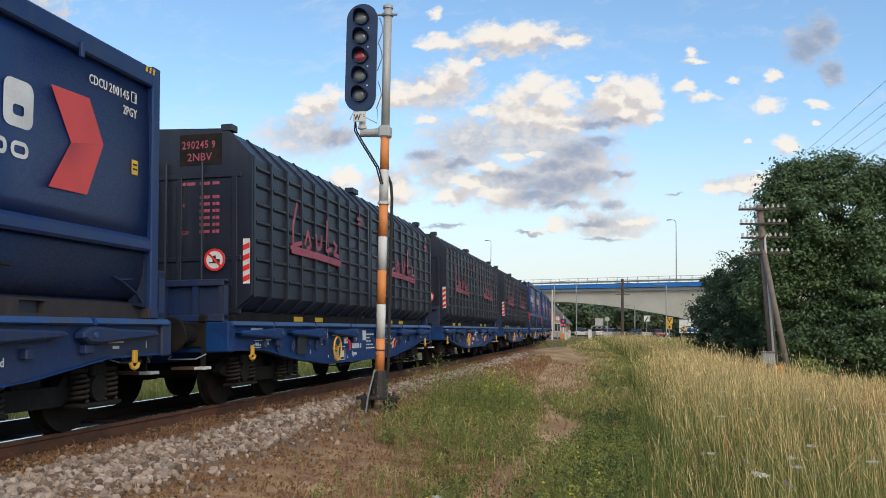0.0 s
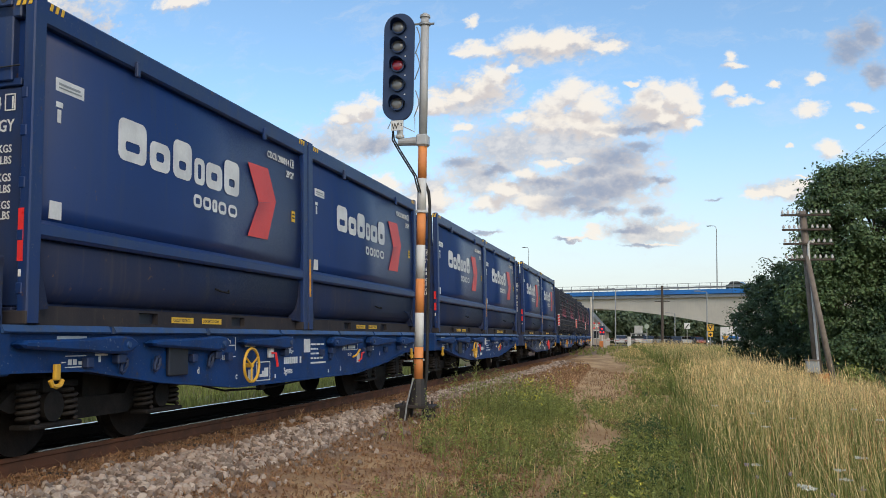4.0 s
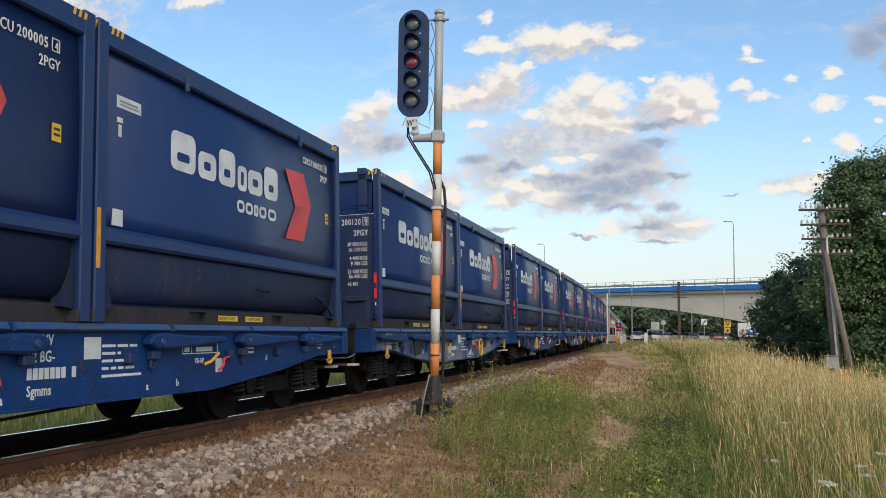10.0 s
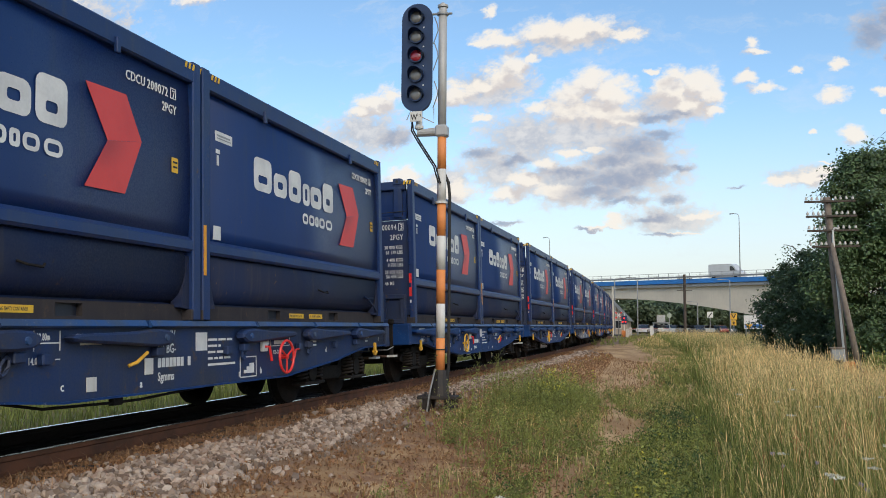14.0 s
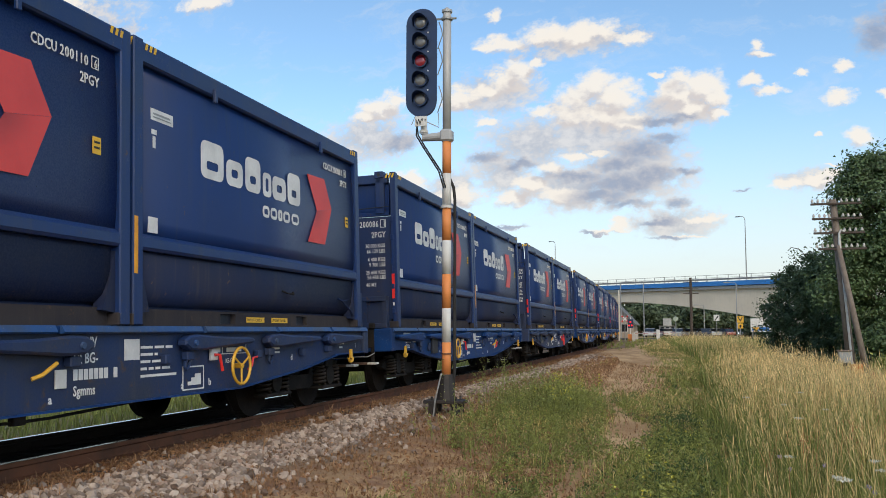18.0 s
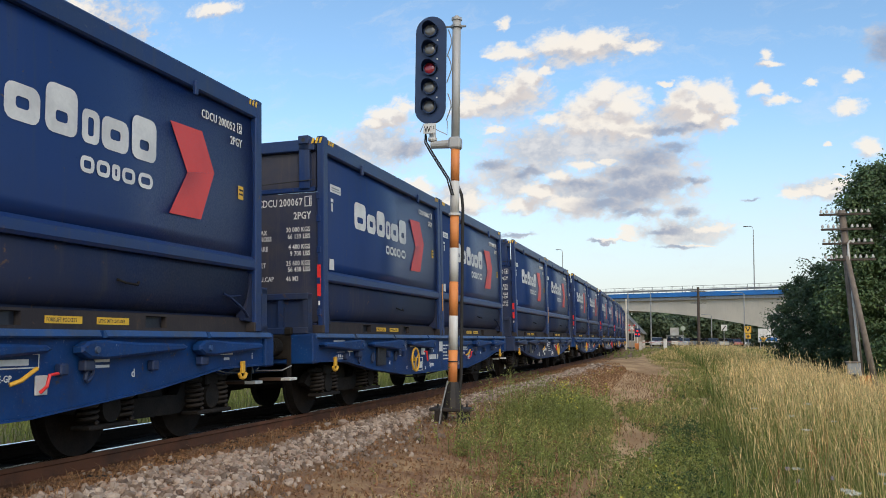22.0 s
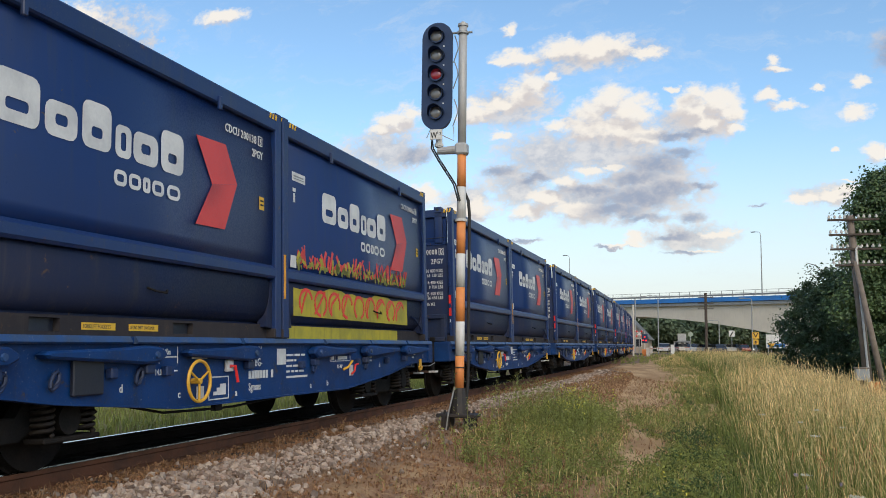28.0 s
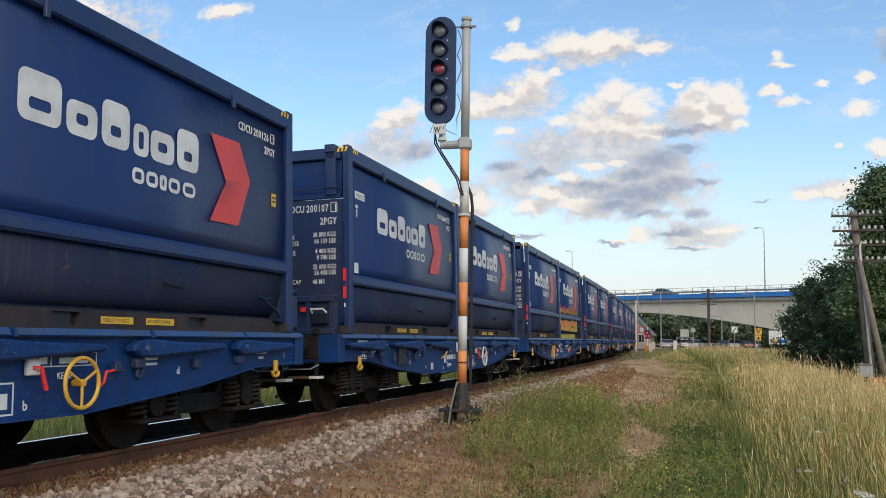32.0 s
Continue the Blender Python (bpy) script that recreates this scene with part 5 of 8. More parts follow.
def make_black_container():
    c = thing("timber_container", "", "freight container")
    sec = [(1.05, 0.06), (1.42, 0.36), (1.42, 2.36), (1.05, 2.76), (0.0, 2.81)]
    part("hull", prism(B(), sec + [(-a, b) for a, b in sec[-2::-1]], "y", -HALF + 0.06, HALF - 0.06), BLACK_PAINT, c, "black steel hull with sloping roof edges")
    for side in (1, -1):
        for k in range(10) if side > 0 else ():
            y = -HALF + 0.1 + k * (2 * HALF - 0.2) / 9
            outline = [(1.05 * side, 0.06), (1.08 * side, 0.02), (1.465 * side, 0.345), (1.465 * side, 2.372), (1.060 * side, 2.775), (1.05 * side, 2.76), (1.41 * side, 2.35), (1.41 * side, 0.37)]
            part("upright_rib", prism(B(), outline, "y", y - 0.03, y + 0.03), BLACK_PAINT, c)
        for k in range(9) if side > 0 else ():
            y = -HALF + 0.1 + (k + 0.5) * (2 * HALF - 0.2) / 9
            face = [(side * 1.40, 0.46), (side * 1.424, 0.46)]
            for z in (0.62, 0.89, 1.16, 1.43, 1.70, 1.97, 2.22):
                face += [(side * 1.424, z - 0.04), (side * 1.462, z - 0.012), (side * 1.462, z + 0.012), (side * 1.424, z + 0.035)]
            bm = prism(B(), face + [(side * 1.424, 2.32), (side * 1.40, 2.32)], "y", y - 0.25, y + 0.25)
            part("ridged_panel", bm, BLACK_PAINT, c)
        part("bottom_rail", box(B(), side * 1.02, side * 1.2, -HALF + 0.1, HALF - 0.1, 0.0, 0.14), GRIME, c)
    for e in (-1, 1):
        y = e * HALF
        frame_outline = sec + [(-a, b) for a, b in sec[-2::-1]]
        bm = prism(B(), [(a * 1.025, b * 1.008) for a, b in frame_outline], "y", y - 0.08 * e, y)
        part("end_wall", bm, BLACK_PAINT, c)
        bm = B()
        for x in (-1.2, -0.35, 0.35, 1.2):
            box(bm, x - 0.04, x + 0.04, y - 0.01 * e, y + 0.03 * e, 0.12, 2.1, 0.008)
        for z in (0.14, 0.9, 2.1):
            box(bm, -1.3, 1.3, y - 0.01 * e, y + 0.026 * e, z - 0.035, z + 0.035, 0.008)
        part("door_frame", bm, BLACK_PAINT, c)
        for x in (-0.72, 0.0, 0.16, 0.72):
            part("locking_bar", tube(B(), (x, y + 0.045 * e, 0.1), (x, y + 0.045 * e, 2.3), 0.02, seg=8), BLACK_PAINT, c)
        for sx in (1, -1):
            part("corner_casting", box(B(), sx * 0.98, sx * 1.16, y - 0.18 * e, y + 0.01 * e, 2.74, 2.845, 0.01), BLACK_PAINT, c)
            part("corner_casting", box(B(), sx * 1.04, sx * 1.22, y - 0.18 * e, y + 0.01 * e, 0.0, 0.12, 0.01), GRIME, c)
            bm = B()
            x0 = 1.38 * sx
            for k in range(4):
                prism(bm, [(x0 - 0.05, 0.55 + 0.15 * k), (x0 + 0.05, 0.59 + 0.15 * k), (x0 + 0.05, 0.665 + 0.15 * k), (x0 - 0.05, 0.625 + 0.15 * k)], "y", y + 0.008 * e, y + 0.012 * e)
            part("reflector", box(B(), x0 - 0.052, x0 + 0.052, y + 0.001 * e, y + 0.007 * e, 0.53, 1.17), WHITE_MARK, c, "white strip with red bars")
            part("reflector_bar", bm, REFLECTOR_RED, c)
    y = -HALF - 0.032
    letters("marking", "2NBV", 0.16, PINK_MARK, c, on_end(0.46, 2.33, y + 0.028), wide=0.95)
    digits("number", "290245", 0.16, PINK_MARK, c, on_end(0.80, 2.51, y + 0.028), 0.75, "pink stencilled number", "")
    letters("number", "9", 0.15, PINK_MARK, c, on_end(0.84, 2.51, y + 0.028), wide=0.75)
    for text, z in (("TARE", 1.66), ("NET", 1.46), ("CU.CAP", 1.26)):
        letters("marking", text, 0.07, PINK_MARK, c, on_end(0.30, z, y + 0.028), wide=0.75)
    bars("load_table", c, PINK_MARK, [(a, 1.97 - 0.1 * k, wide, 0.045) for k in range(8) if k != 1 for a, wide in ((0.66, 0.05), (0.72, 0.05), (0.78, 0.035), (0.86, 0.045), (0.915, 0.05))] + [(0.30, 1.97, 0.14, 0.045), (0.46, 1.97, 0.13, 0.045)], on_end(0, 0, y + 0.028))
    part("number_panel", box(B(), 0.34, 1.0, -HALF - 0.004, -HALF + 0.02, 2.26, 2.72, 0.003), GRIME, c, "darker number panel")
    for z in (0.55,):
        part("door_beam", box(B(), -1.16, 1.16, -HALF - 0.018, -HALF + 0.01, z - 0.06, z + 0.06, 0.015), BLACK_PAINT, c)
    bm = B()
    ring_o = [(0.91 + 0.16 * math.cos(a), 0.88 + 0.16 * math.sin(a)) for a in np.linspace(0, 2 * math.pi, 28)[:-1]]
    prism(bm, ring_o, "y", y - 0.002, y + 0.004)
    disc = part("prohibition_sign", bm, WHITE_MARK, c, "round white sign with a red border")
    bm = B()
    for a0, a1 in zip(np.linspace(0, 2 * math.pi, 28), np.linspace(0, 2 * math.pi, 28)[1:]):
        prism(bm, [(0.91 + r * math.cos(a), 0.88 + r * math.sin(a)) for r, a in ((0.16, a0), (0.16, a1), (0.127, a1), (0.127, a0))], "y", y - 0.006, y - 0.0025)
    prism(bm, [(0.80, 0.97), (0.82, 0.99), (1.02, 0.79), (1.0, 0.77)], "y", y - 0.009, y - 0.0065)
    part("red_border", bm, REFLECTOR_RED, disc)
    bm = box(box(box(B(), 0.88, 0.99, y - 0.006, y - 0.0025, 0.83, 0.89), 0.89, 0.93, y - 0.006, y - 0.0025, 0.89, 0.94), 0.83, 0.88, y - 0.006, y - 0.0025, 0.83, 0.85)
    part("truck_symbol", bm, BLACK_MARK, disc)
    # loose red brush strokes on the side
    bm = B()
    strokes = [[(-0.55, 1.75), (-0.75, 1.35), (-0.72, 1.05), (-0.35, 1.12)], [(-0.2, 1.1), (-0.05, 1.35), (0.1, 1.1), (-0.1, 1.05)], [(0.35, 1.35), (0.4, 1.1), (0.6, 1.12), (0.65, 1.35)], [(0.95, 1.65), (0.9, 1.1), (1.2, 1.15)], [(1.3, 1.3), (1.5, 1.2), (1.3, 1.08), (1.6, 1.05)], [(-0.85, 0.86), (0.4, 0.84), (1.75, 0.80)], [(-0.8, 0.80), (0.5, 0.79), (1.7, 0.75)]]
    strokes = [[(a - 0.7, b + (0.32 if b < 0.9 else 0.17)) for a, b in s] for s in strokes]
    for stroke in strokes:
        for a, b in zip(stroke, stroke[1:]):
            d = Vector((b[0] - a[0], b[1] - a[1])).normalized() * 0.035
            prism(bm, [(a[0] - d.y, a[1] + d.x), (b[0] - d.y, b[1] + d.x), (b[0] + d.y, b[1] - d.x), (a[0] + d.y, a[1] - d.x)], "x", 1.472, 1.475)
    part("graffiti", bm, PINK_MARK, c, "red brush strokes sprayed across the ribs")
    bars("marking", c, PINK_MARK, [(2.1, 2.05, 0.3, 0.06), (2.15, 1.95, 0.22, 0.06)], on_side(0, 0, 1.473))
    for y in (-0.7, 0.35):
        part("forklift_label", box(B(), 1.2, 1.205, y, y + 0.42, 0.02, 0.10), YELLOW_LABEL, c)
    return c


# check digits boxed after the numbers; rear container and front container of each wagon, front of the train first
NUMBERS = [("200085 6", "200145 1"), ("200032 6", "200015 2"), ("200014 1", "200148 6"), ("200172 3", "200163 7"), ("200048 3", "200031 0"), ("200120 9", "200124 4"),
           ("200005 4", "200035 9"), ("200094 3", "200077 4"), ("200072 7", "200075 3"), ("200086 1", "200090 2"), ("200110 6", "200081 4"), ("200067 1", "200051 0"),
           ("200170 2", "200052 5"), ("200008 0", "200155 7"), ("200138 5", "200066 8"), ("200107 1", "200125 6"), ("200099 5", "200126 1"), ("200140 4", "200112 0")]


def number_container(c, text, doors):
    """Its own number on the right side and, for the rear one, on the doors."""
    digits("number", text[:-2], 0.135, WHITE_MARK, c, on_side(2.46, 2.36, 1.4035), 0.82, "white stencilled number")
    letters("number", text[-1], 0.115, WHITE_MARK, c, on_side(2.58, 2.37, 1.4035), "RIGHT", 0.8)
    bars("check_frame", c, WHITE_MARK, [(2.495, 2.355, 0.105, 0.01), (2.495, 2.465, 0.105, 0.01), (2.495, 2.355, 0.01, 0.12), (2.59, 2.355, 0.01, 0.12)], on_side(0, 0, 1.403))
    if not doors:
        return
    digits("number", text[:-2], 0.155, WHITE_MARK, c, on_end(1.10, 1.865, -HALF + 0.0555), 0.69, "white stencilled number")
    letters("number", text[-1], 0.155, WHITE_MARK, c, on_end(1.215, 1.865, -HALF + 0.0555), "RIGHT", 0.78)
    bars("check_frame", c, WHITE_MARK, [(1.128, 1.845, 0.107, 0.011), (1.128, 1.985, 0.107, 0.011), (1.128, 1.845, 0.011, 0.15), (1.225, 1.845, 0.011, 0.15)], on_end(0, 0, -HALF + 0.055))


FIRST, LAST = -6, 16
SPREAD = {-1: 0.35, -2: 0.75, -3: 1.3}      # the timber wagons are a little longer


def wagon_place(i):
    """How far the middle of a wagon runs ahead of the first wagon's rear buffers."""
    return WAGON / 2 - WAGON * i + SPREAD.get(i, 1.9 if i < 0 else 0.0)


TURNED = {0: REFLECTOR_RED, 3: None, 5: None, 8: REFLECTOR_RED, 10: None, 15: OLD_WHITE, 16: None}      # wagons that run the other way round, with their hand wheels
TRAIN = []          # (thing, wagon index, place on the wagon)


def spray(c):
    """Yellow and red sprayed shapes on the trough of one container."""
    rnd = random.Random(4)
    x = 1.391
    bm = B()
    top = [(-2.62 + 0.2 * k, 0.70 + rnd.uniform(-0.05, 0.03)) for k in range(24)]
    prism(bm, [(-2.62, 0.30), (2.0, 0.27)] + top[::-1], "x", x, x + 0.003)
    field = part("graffiti", bm, SPRAY_YELLOW, c, "yellow sprayed field with red outlines")
    part("graffiti_foot", box(B(), 1.334, 1.338, -2.7, 1.6, 0.0, 0.168), SPRAY_YELLOW, field)

    def stroke(bm, pts, wide, x0):
        for a, b in zip(pts, pts[1:]):
            d = Vector((b[0] - a[0], b[1] - a[1])).normalized() * wide
            prism(bm, [(a[0] - d.y, a[1] + d.x), (b[0] - d.y, b[1] + d.x), (b[0] + d.y, b[1] - d.x), (a[0] + d.y, a[1] - d.x)], "x", x0, x0 + 0.003)
    for k in range(9):
        y0 = -2.45 + 0.48 * k
        bm = B()
        arc = [(y0 + 0.21 + 0.2 * math.cos(a), 0.49 + 0.17 * math.sin(a)) for a in np.linspace(rnd.uniform(-1.5, 0.5), rnd.uniform(3.5, 6.0), 12)]
        stroke(bm, arc, 0.022, x + 0.0035)
        stroke(bm, [(y0 + rnd.uniform(0, 0.1), 0.34), (y0 + rnd.uniform(0, 0.2), 0.5), (y0 + rnd.uniform(0.1, 0.4), 0.66)], 0.02, x + 0.0036)
        part("outline", bm, REFLECTOR_RED, field)
    for mat, z0, lab, x0 in ((RED_MARK, 0.97, "ragged red spray", 1.4085), (SPRAY_YELLOW, 0.95, "ragged yellow spray", 1.4105), (WEED, 0.93, "ragged green spray", 1.412)):
        bm = B()
        y = -2.5
        while y < 1.9:
            high = rnd.uniform(0.05, 0.3) * (1.0 if mat is RED_MARK else 0.75)
            d = rnd.uniform(0.03, 0.10)
            stroke(bm, [(y, z0 + rnd.uniform(-0.03, 0.05)), (y + rnd.uniform(-0.06, 0.06), z0 + high * 0.5), (y + rnd.uniform(-0.1, 0.12), z0 + high)], d * 0.35, x0)
            y += rnd.uniform(0.04, 0.12) * (1.0 if mat is RED_MARK else 1.8)
        part("graffiti_edge", bm, mat, field, lab)


def make_train():
    wagon, blue, black = make_wagon(), make_blue_container(), make_black_container()
    used = set()

    def take(ob):
        if ob not in used:
            used.add(ob)
            return ob
        return copy_thing(ob, Matrix())
    blues = [i for i in range(FIRST, LAST + 1) if i not in (-1, -2, -3)]
    copies = {}
    for i in blues:
        for k in (0, 1):
            copies[i, k] = take(blue)
    for i in range(FIRST, LAST + 1):
        TRAIN.append((take(wagon), i, Matrix()))
        for k in (0, 1):
            if i in blues:
                c = copies[i, k]
                for p in list(c.children):
                    if k == 0 and p.name.startswith("door_stay"):
                        bpy.data.objects.remove(p)
                        continue
                    kind = p.name.split(".")[0]
                    if k == 1 and (kind in ("reflector", "tarpaulin_cord", "door_pull") or kind == "marking" and max(q[1] for q in p.bound_box) < -HALF + 0.07):
                        bpy.data.objects.remove(p)
                        continue
                    if k == 1 and kind == "door":
                        for q in list(p.children):
                            bpy.data.objects.remove(q)
                if k == 1:
                    part("reflector", box(B(), 1.4525, 1.456, -HALF + 0.012, -HALF + 0.07, 0.50, 1.06), ORANGE_STRIP, c, "orange reflective strip")
                pair = NUMBERS[i] if 0 <= i < len(NUMBERS) else ("2000%d %d" % (20 + i, (i * 3) % 10), "2001%d %d" % (50 + i, (i * 7) % 10))
                number_container(c, pair[k], k == 0)
                grimy = i in (11, 12)
                tagged(c, "navy blue steel bulk container with a red arrow" + (", dusty and stained" if grimy else ""), "freight container", "containers on the train")
                if i == 14 and k == 1:
                    tagged(c, "navy blue bulk container sprayed with yellow graffiti")
                    spray(c)
            else:
                c = take(black)
                tagged(c, "black ribbed timber container with red sprayed strokes", "freight container", "containers on the train")
            TRAIN.append((c, i, pose(0, CENTRES[k] + (0.33 if i in (-1, -2, -3) else 0.0), SILL)))
    shifts = {"handwheel": 4.03, "change_over_plate": 2.8, "change_over_lever": 2.8, "ramp_sign": 2.6, "load_lever": -3.3, "load_plate": -3.3}
    for ob, i, m in TRAIN:
        if i in TURNED and ob.name.startswith("flat_wagon"):
            for p in ob.children:
                p.location.y += shifts.get(p.name.split(".")[0], 0.0)
                if p.name.startswith("handwheel") and TURNED[i]:
                    p.material_slots[0].link = "OBJECT"
                    p.material_slots[0].material = TURNED[i]
                    tagged(p, "red hand brake wheel" if TURNED[i] is REFLECTOR_RED else "pale grey hand brake wheel")
        if i in (0, 8, 10) and ob.name.startswith("flat_wagon"):
            tagged(ob, "blue four-axle container flat wagon, dark with grime")
            for p in ob.children:
                if p.name.split(".")[0] in ("side_girder", "headstock", "stop_arm"):
                    p.material_slots[0].link = "OBJECT"
                    p.material_slots[0].material = WAGON_GRIMY
        if i == 15 and ob.name.startswith("flat_wagon"):
            add_latch(ob)
        if i <= -4:                     # too far off to read
            for p in list(ob.children_recursive):
                if p.name.split(".")[0] in ("marking", "number", "check_frame", "load_table", "wagon_number", "owner_address", "test_panel", "warning_label", "inspection_sticker", "forklift_label", "hazard_stripe", "lashing_ring", "hinge", "pivot_bolt", "bracket", "catch", "casting_hole", "cover_lug", "maker_plate", "load_handle"):
                    bpy.data.objects.remove(p)
        if i in (5, 8, 11):
            for p in ob.children:
                if p.name.startswith("side_girder") and i == 5:
                    p.material_slots[0].link = "OBJECT"
                    p.material_slots[0].material = WAGON_WORN
                if p.name.split(".")[0] in ("door", "end_plate") and i == 11:
                    p.material_slots[0].link = "OBJECT"
                    p.material_slots[0].material = NAVY_DUSTY
        ob.matrix_basis = rail_pose(-4.05 + wagon_place(i)) @ m


make_train()

# ---------------------------------------------------------------- the light signal beside the track
def make_signal():
    s = thing("light_signal", "five-lamp railway light signal on a tall orange-and-white banded pole", "railway signal")
    x, y = -3.89, 13.9
    part("pole", tube(B(), (x, y, 4.29), (x, y, 6.46), 0.070, seg=18), PALE_STEEL, s, "pale grey upper pole", True)
    edges = [4.29, 3.74, 3.19, 2.64, 2.09, 1.54, 0.99, 0.47]
    for k, (hi, lo) in enumerate(zip(edges, edges[1:])):
        part("pole_band", tube(B(), (x, y, lo), (x, y, hi), 0.074, seg=18), ORANGE if k % 2 == 0 else OLD_WHITE, s, "faded orange band" if k % 2 == 0 else "dirty white band", True)
    part("pole_cap", tube(tube(B(), (x, y, 6.46), (x, y, 6.50), 0.088, seg=18), (x, y, 6.50), (x, y, 6.54), 0.07, 0.03, seg=18), PALE_STEEL, s)
    part("pole_clamp", tube(tube(B(), (x, y, 6.33), (x, y, 6.37), 0.095, seg=18), (x + 0.05, y, 6.35), (x + 0.16, y, 6.35), 0.02, seg=8), GREY_STEEL, s)
    part("pole_joint", tube(B(), (x, y, 3.17), (x, y, 3.21), 0.098, seg=18), OLD_WHITE, s)
    part("pole_joint", tube(B(), (x, y, 0.80), (x, y, 0.815), 0.09, seg=18), IRON, s)
    part("foot", tube(B(), (x, y, 0.06), (x, y, 0.48), 0.155, 0.105, seg=10), IRON, s, "tapered black foot")
    part("foot_plate", box(B(), x - 0.33, x + 0.31, y - 0.2, y + 0.2, 0.02, 0.075, 0.012), IRON, s)
    for dx in (-0.2, 0.2):
        for dy in (-0.14, 0.14):
            part("foundation_leg", tube(B(), (x + dx, y + dy, -0.3), (x + dx * 0.9, y + dy, 0.03), 0.06, 0.075, seg=7), IRON, s)
            part("bolt", tube(B(), (x + dx, y + dy, 0.07), (x + dx, y + dy, 0.13), 0.02, seg=6), IRON, s)
    part("earth_strap", pipe(B(), [(x - 0.05, y - 0.12, 0.5), (x - 0.12, y - 0.22, 0.08), (x - 0.15, y - 0.24, -0.2)], 0.014), GREY_STEEL, s)
    # head
    cx, z0, z1, r = x - 0.415, 4.70, 6.53, 0.265
    outline = [(cx + r * math.cos(a), z1 - r + r * math.sin(a)) for a in np.linspace(0, math.pi, 15)] + [(cx + r * math.cos(a), z0 + r + r * math.sin(a)) for a in np.linspace(math.pi, 2 * math.pi, 15)]
    part("backboard", prism(B(), outline, "y", y - 0.10, y - 0.07), SIGNAL_BLACK, s, "black backboard with rounded ends")
    inner = [(cx + (a - cx) * 0.72, (b - 5.635) * 0.93 + 5.635) for a, b in outline]
    part("lamp_case", prism(B(), inner, "y", y - 0.07, y + 0.16), SIGNAL_BLACK, s)
    for k, z in enumerate((6.28, 5.955, 5.63, 5.305, 4.98)):
        lamp = part("lamp", tube(B(), (cx, y - 0.16, z), (cx, y - 0.10, z), 0.115, seg=22), SIGNAL_BLACK, s)
        lens = bmesh.ops.create_uvsphere
        bm = B()
        lens(bm, u_segments=18, v_segments=9, radius=0.1, matrix=Matrix.Translation((cx, y - 0.15, z)) @ Matrix.Diagonal((1, 0.35, 1, 1)))
        part("lens", bm, RED_LENS if k == 2 else LENS, lamp, "red lens" if k == 2 else "clear lens", True)
        bm = B()
        n = 13
        ring0 = [bm.verts.new((cx + 0.13 * math.cos(a), y - 0.10, z + 0.13 * math.sin(a))) for a in np.linspace(radians(-15), radians(195), n)]
        ring1 = [bm.verts.new((cx + 0.135 * math.cos(a), y - 0.10 - 0.22 * (0.35 + 0.65 * max(0.0, math.sin(a))), z + 0.13 * math.sin(a) - 0.02)) for a in np.linspace(radians(-15), radians(195), n)]
        for i in range(n - 1):
            bm.faces.new((ring0[i], ring0[i + 1], ring1[i + 1], ring1[i]))
        bmesh.ops.solidify(bm, geom=bm.faces[:], thickness=0.006)
        part("visor", bm, SIGNAL_BLACK, lamp, "black visor")
    part("neck", tube(tube(B(), (cx + 0.02, y, 4.42), (cx + 0.02, y, 4.74), 0.055, seg=14), (cx + 0.02, y, 4.44), (cx + 0.02, y, 4.48), 0.075, seg=14), OLD_WHITE, s)
    bm = tube(B(), (cx + 0.0, y, 4.36), (x, y, 4.37), 0.06, 0.08, seg=12)
    box(bm, x - 0.1, x + 0.1, y - 0.1, y + 0.1, 4.27, 4.47, 0.03)
    part("bracket", bm, PALE_STEEL, s, "pale grey swan-neck bracket")
    plate = part("number_plate", box(B(), cx - 0.10, cx + 0.11, y - 0.13, y - 0.12, 4.53, 4.70, 0.003), OLD_WHITE, s, "small white plate")
    letters("marking", "W", 0.14, BLACK_MARK, plate, on_end(cx - 0.085, 4.555, y - 0.133), wide=0.75)
    letters("marking", "1", 0.06, BLACK_MARK, plate, on_end(cx + 0.02, 4.62, y - 0.133))
    letters("marking", "2", 0.06, BLACK_MARK, plate, on_end(cx + 0.065, 4.61, y - 0.133))
    # ladder wire at the side of the head
    for za in (4.66, 5.3, 5.75):
        part("stay_wire", pipe(B(), [(cx + 0.24, y + 0.05, za + 0.12), (x - 0.08, y, za + 0.33), (x - 0.09, y, za + 0.42), (cx + 0.26, y + 0.05, za + 0.58)], 0.009, 5), GREY_STEEL, s)
    for k in range(4):
        for dx, dz in ((0.115, 6.115),):
            part("screw", tube(B(), (cx + dx, y - 0.108, dz - 0.325 * k), (cx + dx, y - 0.1, dz - 0.325 * k), 0.014, seg=6), WHITE_MARK, s)
    part("stay_bar", pipe(B(), [(cx + 0.1, y, 6.36), (x, y, 6.36)], 0.018), GREY_STEEL, s)
    part("guard_rail", pipe(B(), [(cx - 0.18, y - 0.05, 4.58), (cx - 0.12, y - 0.05, 4.72), (cx + 0.28, y - 0.02, 4.52), (cx + 0.27, y, 4.76)], 0.009, 5), GREY_STEEL, s)
    for d in (0.0, 0.035):
        pts = [(cx - 0.09, y - 0.04, 4.58), (cx - 0.10 + d, y - 0.04, 4.40), (cx + 0.02 + d, y - 0.05, 4.2), (x - 0.12 + d, y - 0.06, 3.78), (x - 0.03 + d, y - 0.09, 3.5)]
        part("cable", pipe(B(), pts, 0.014, 6), RUBBER, s, "black cable")
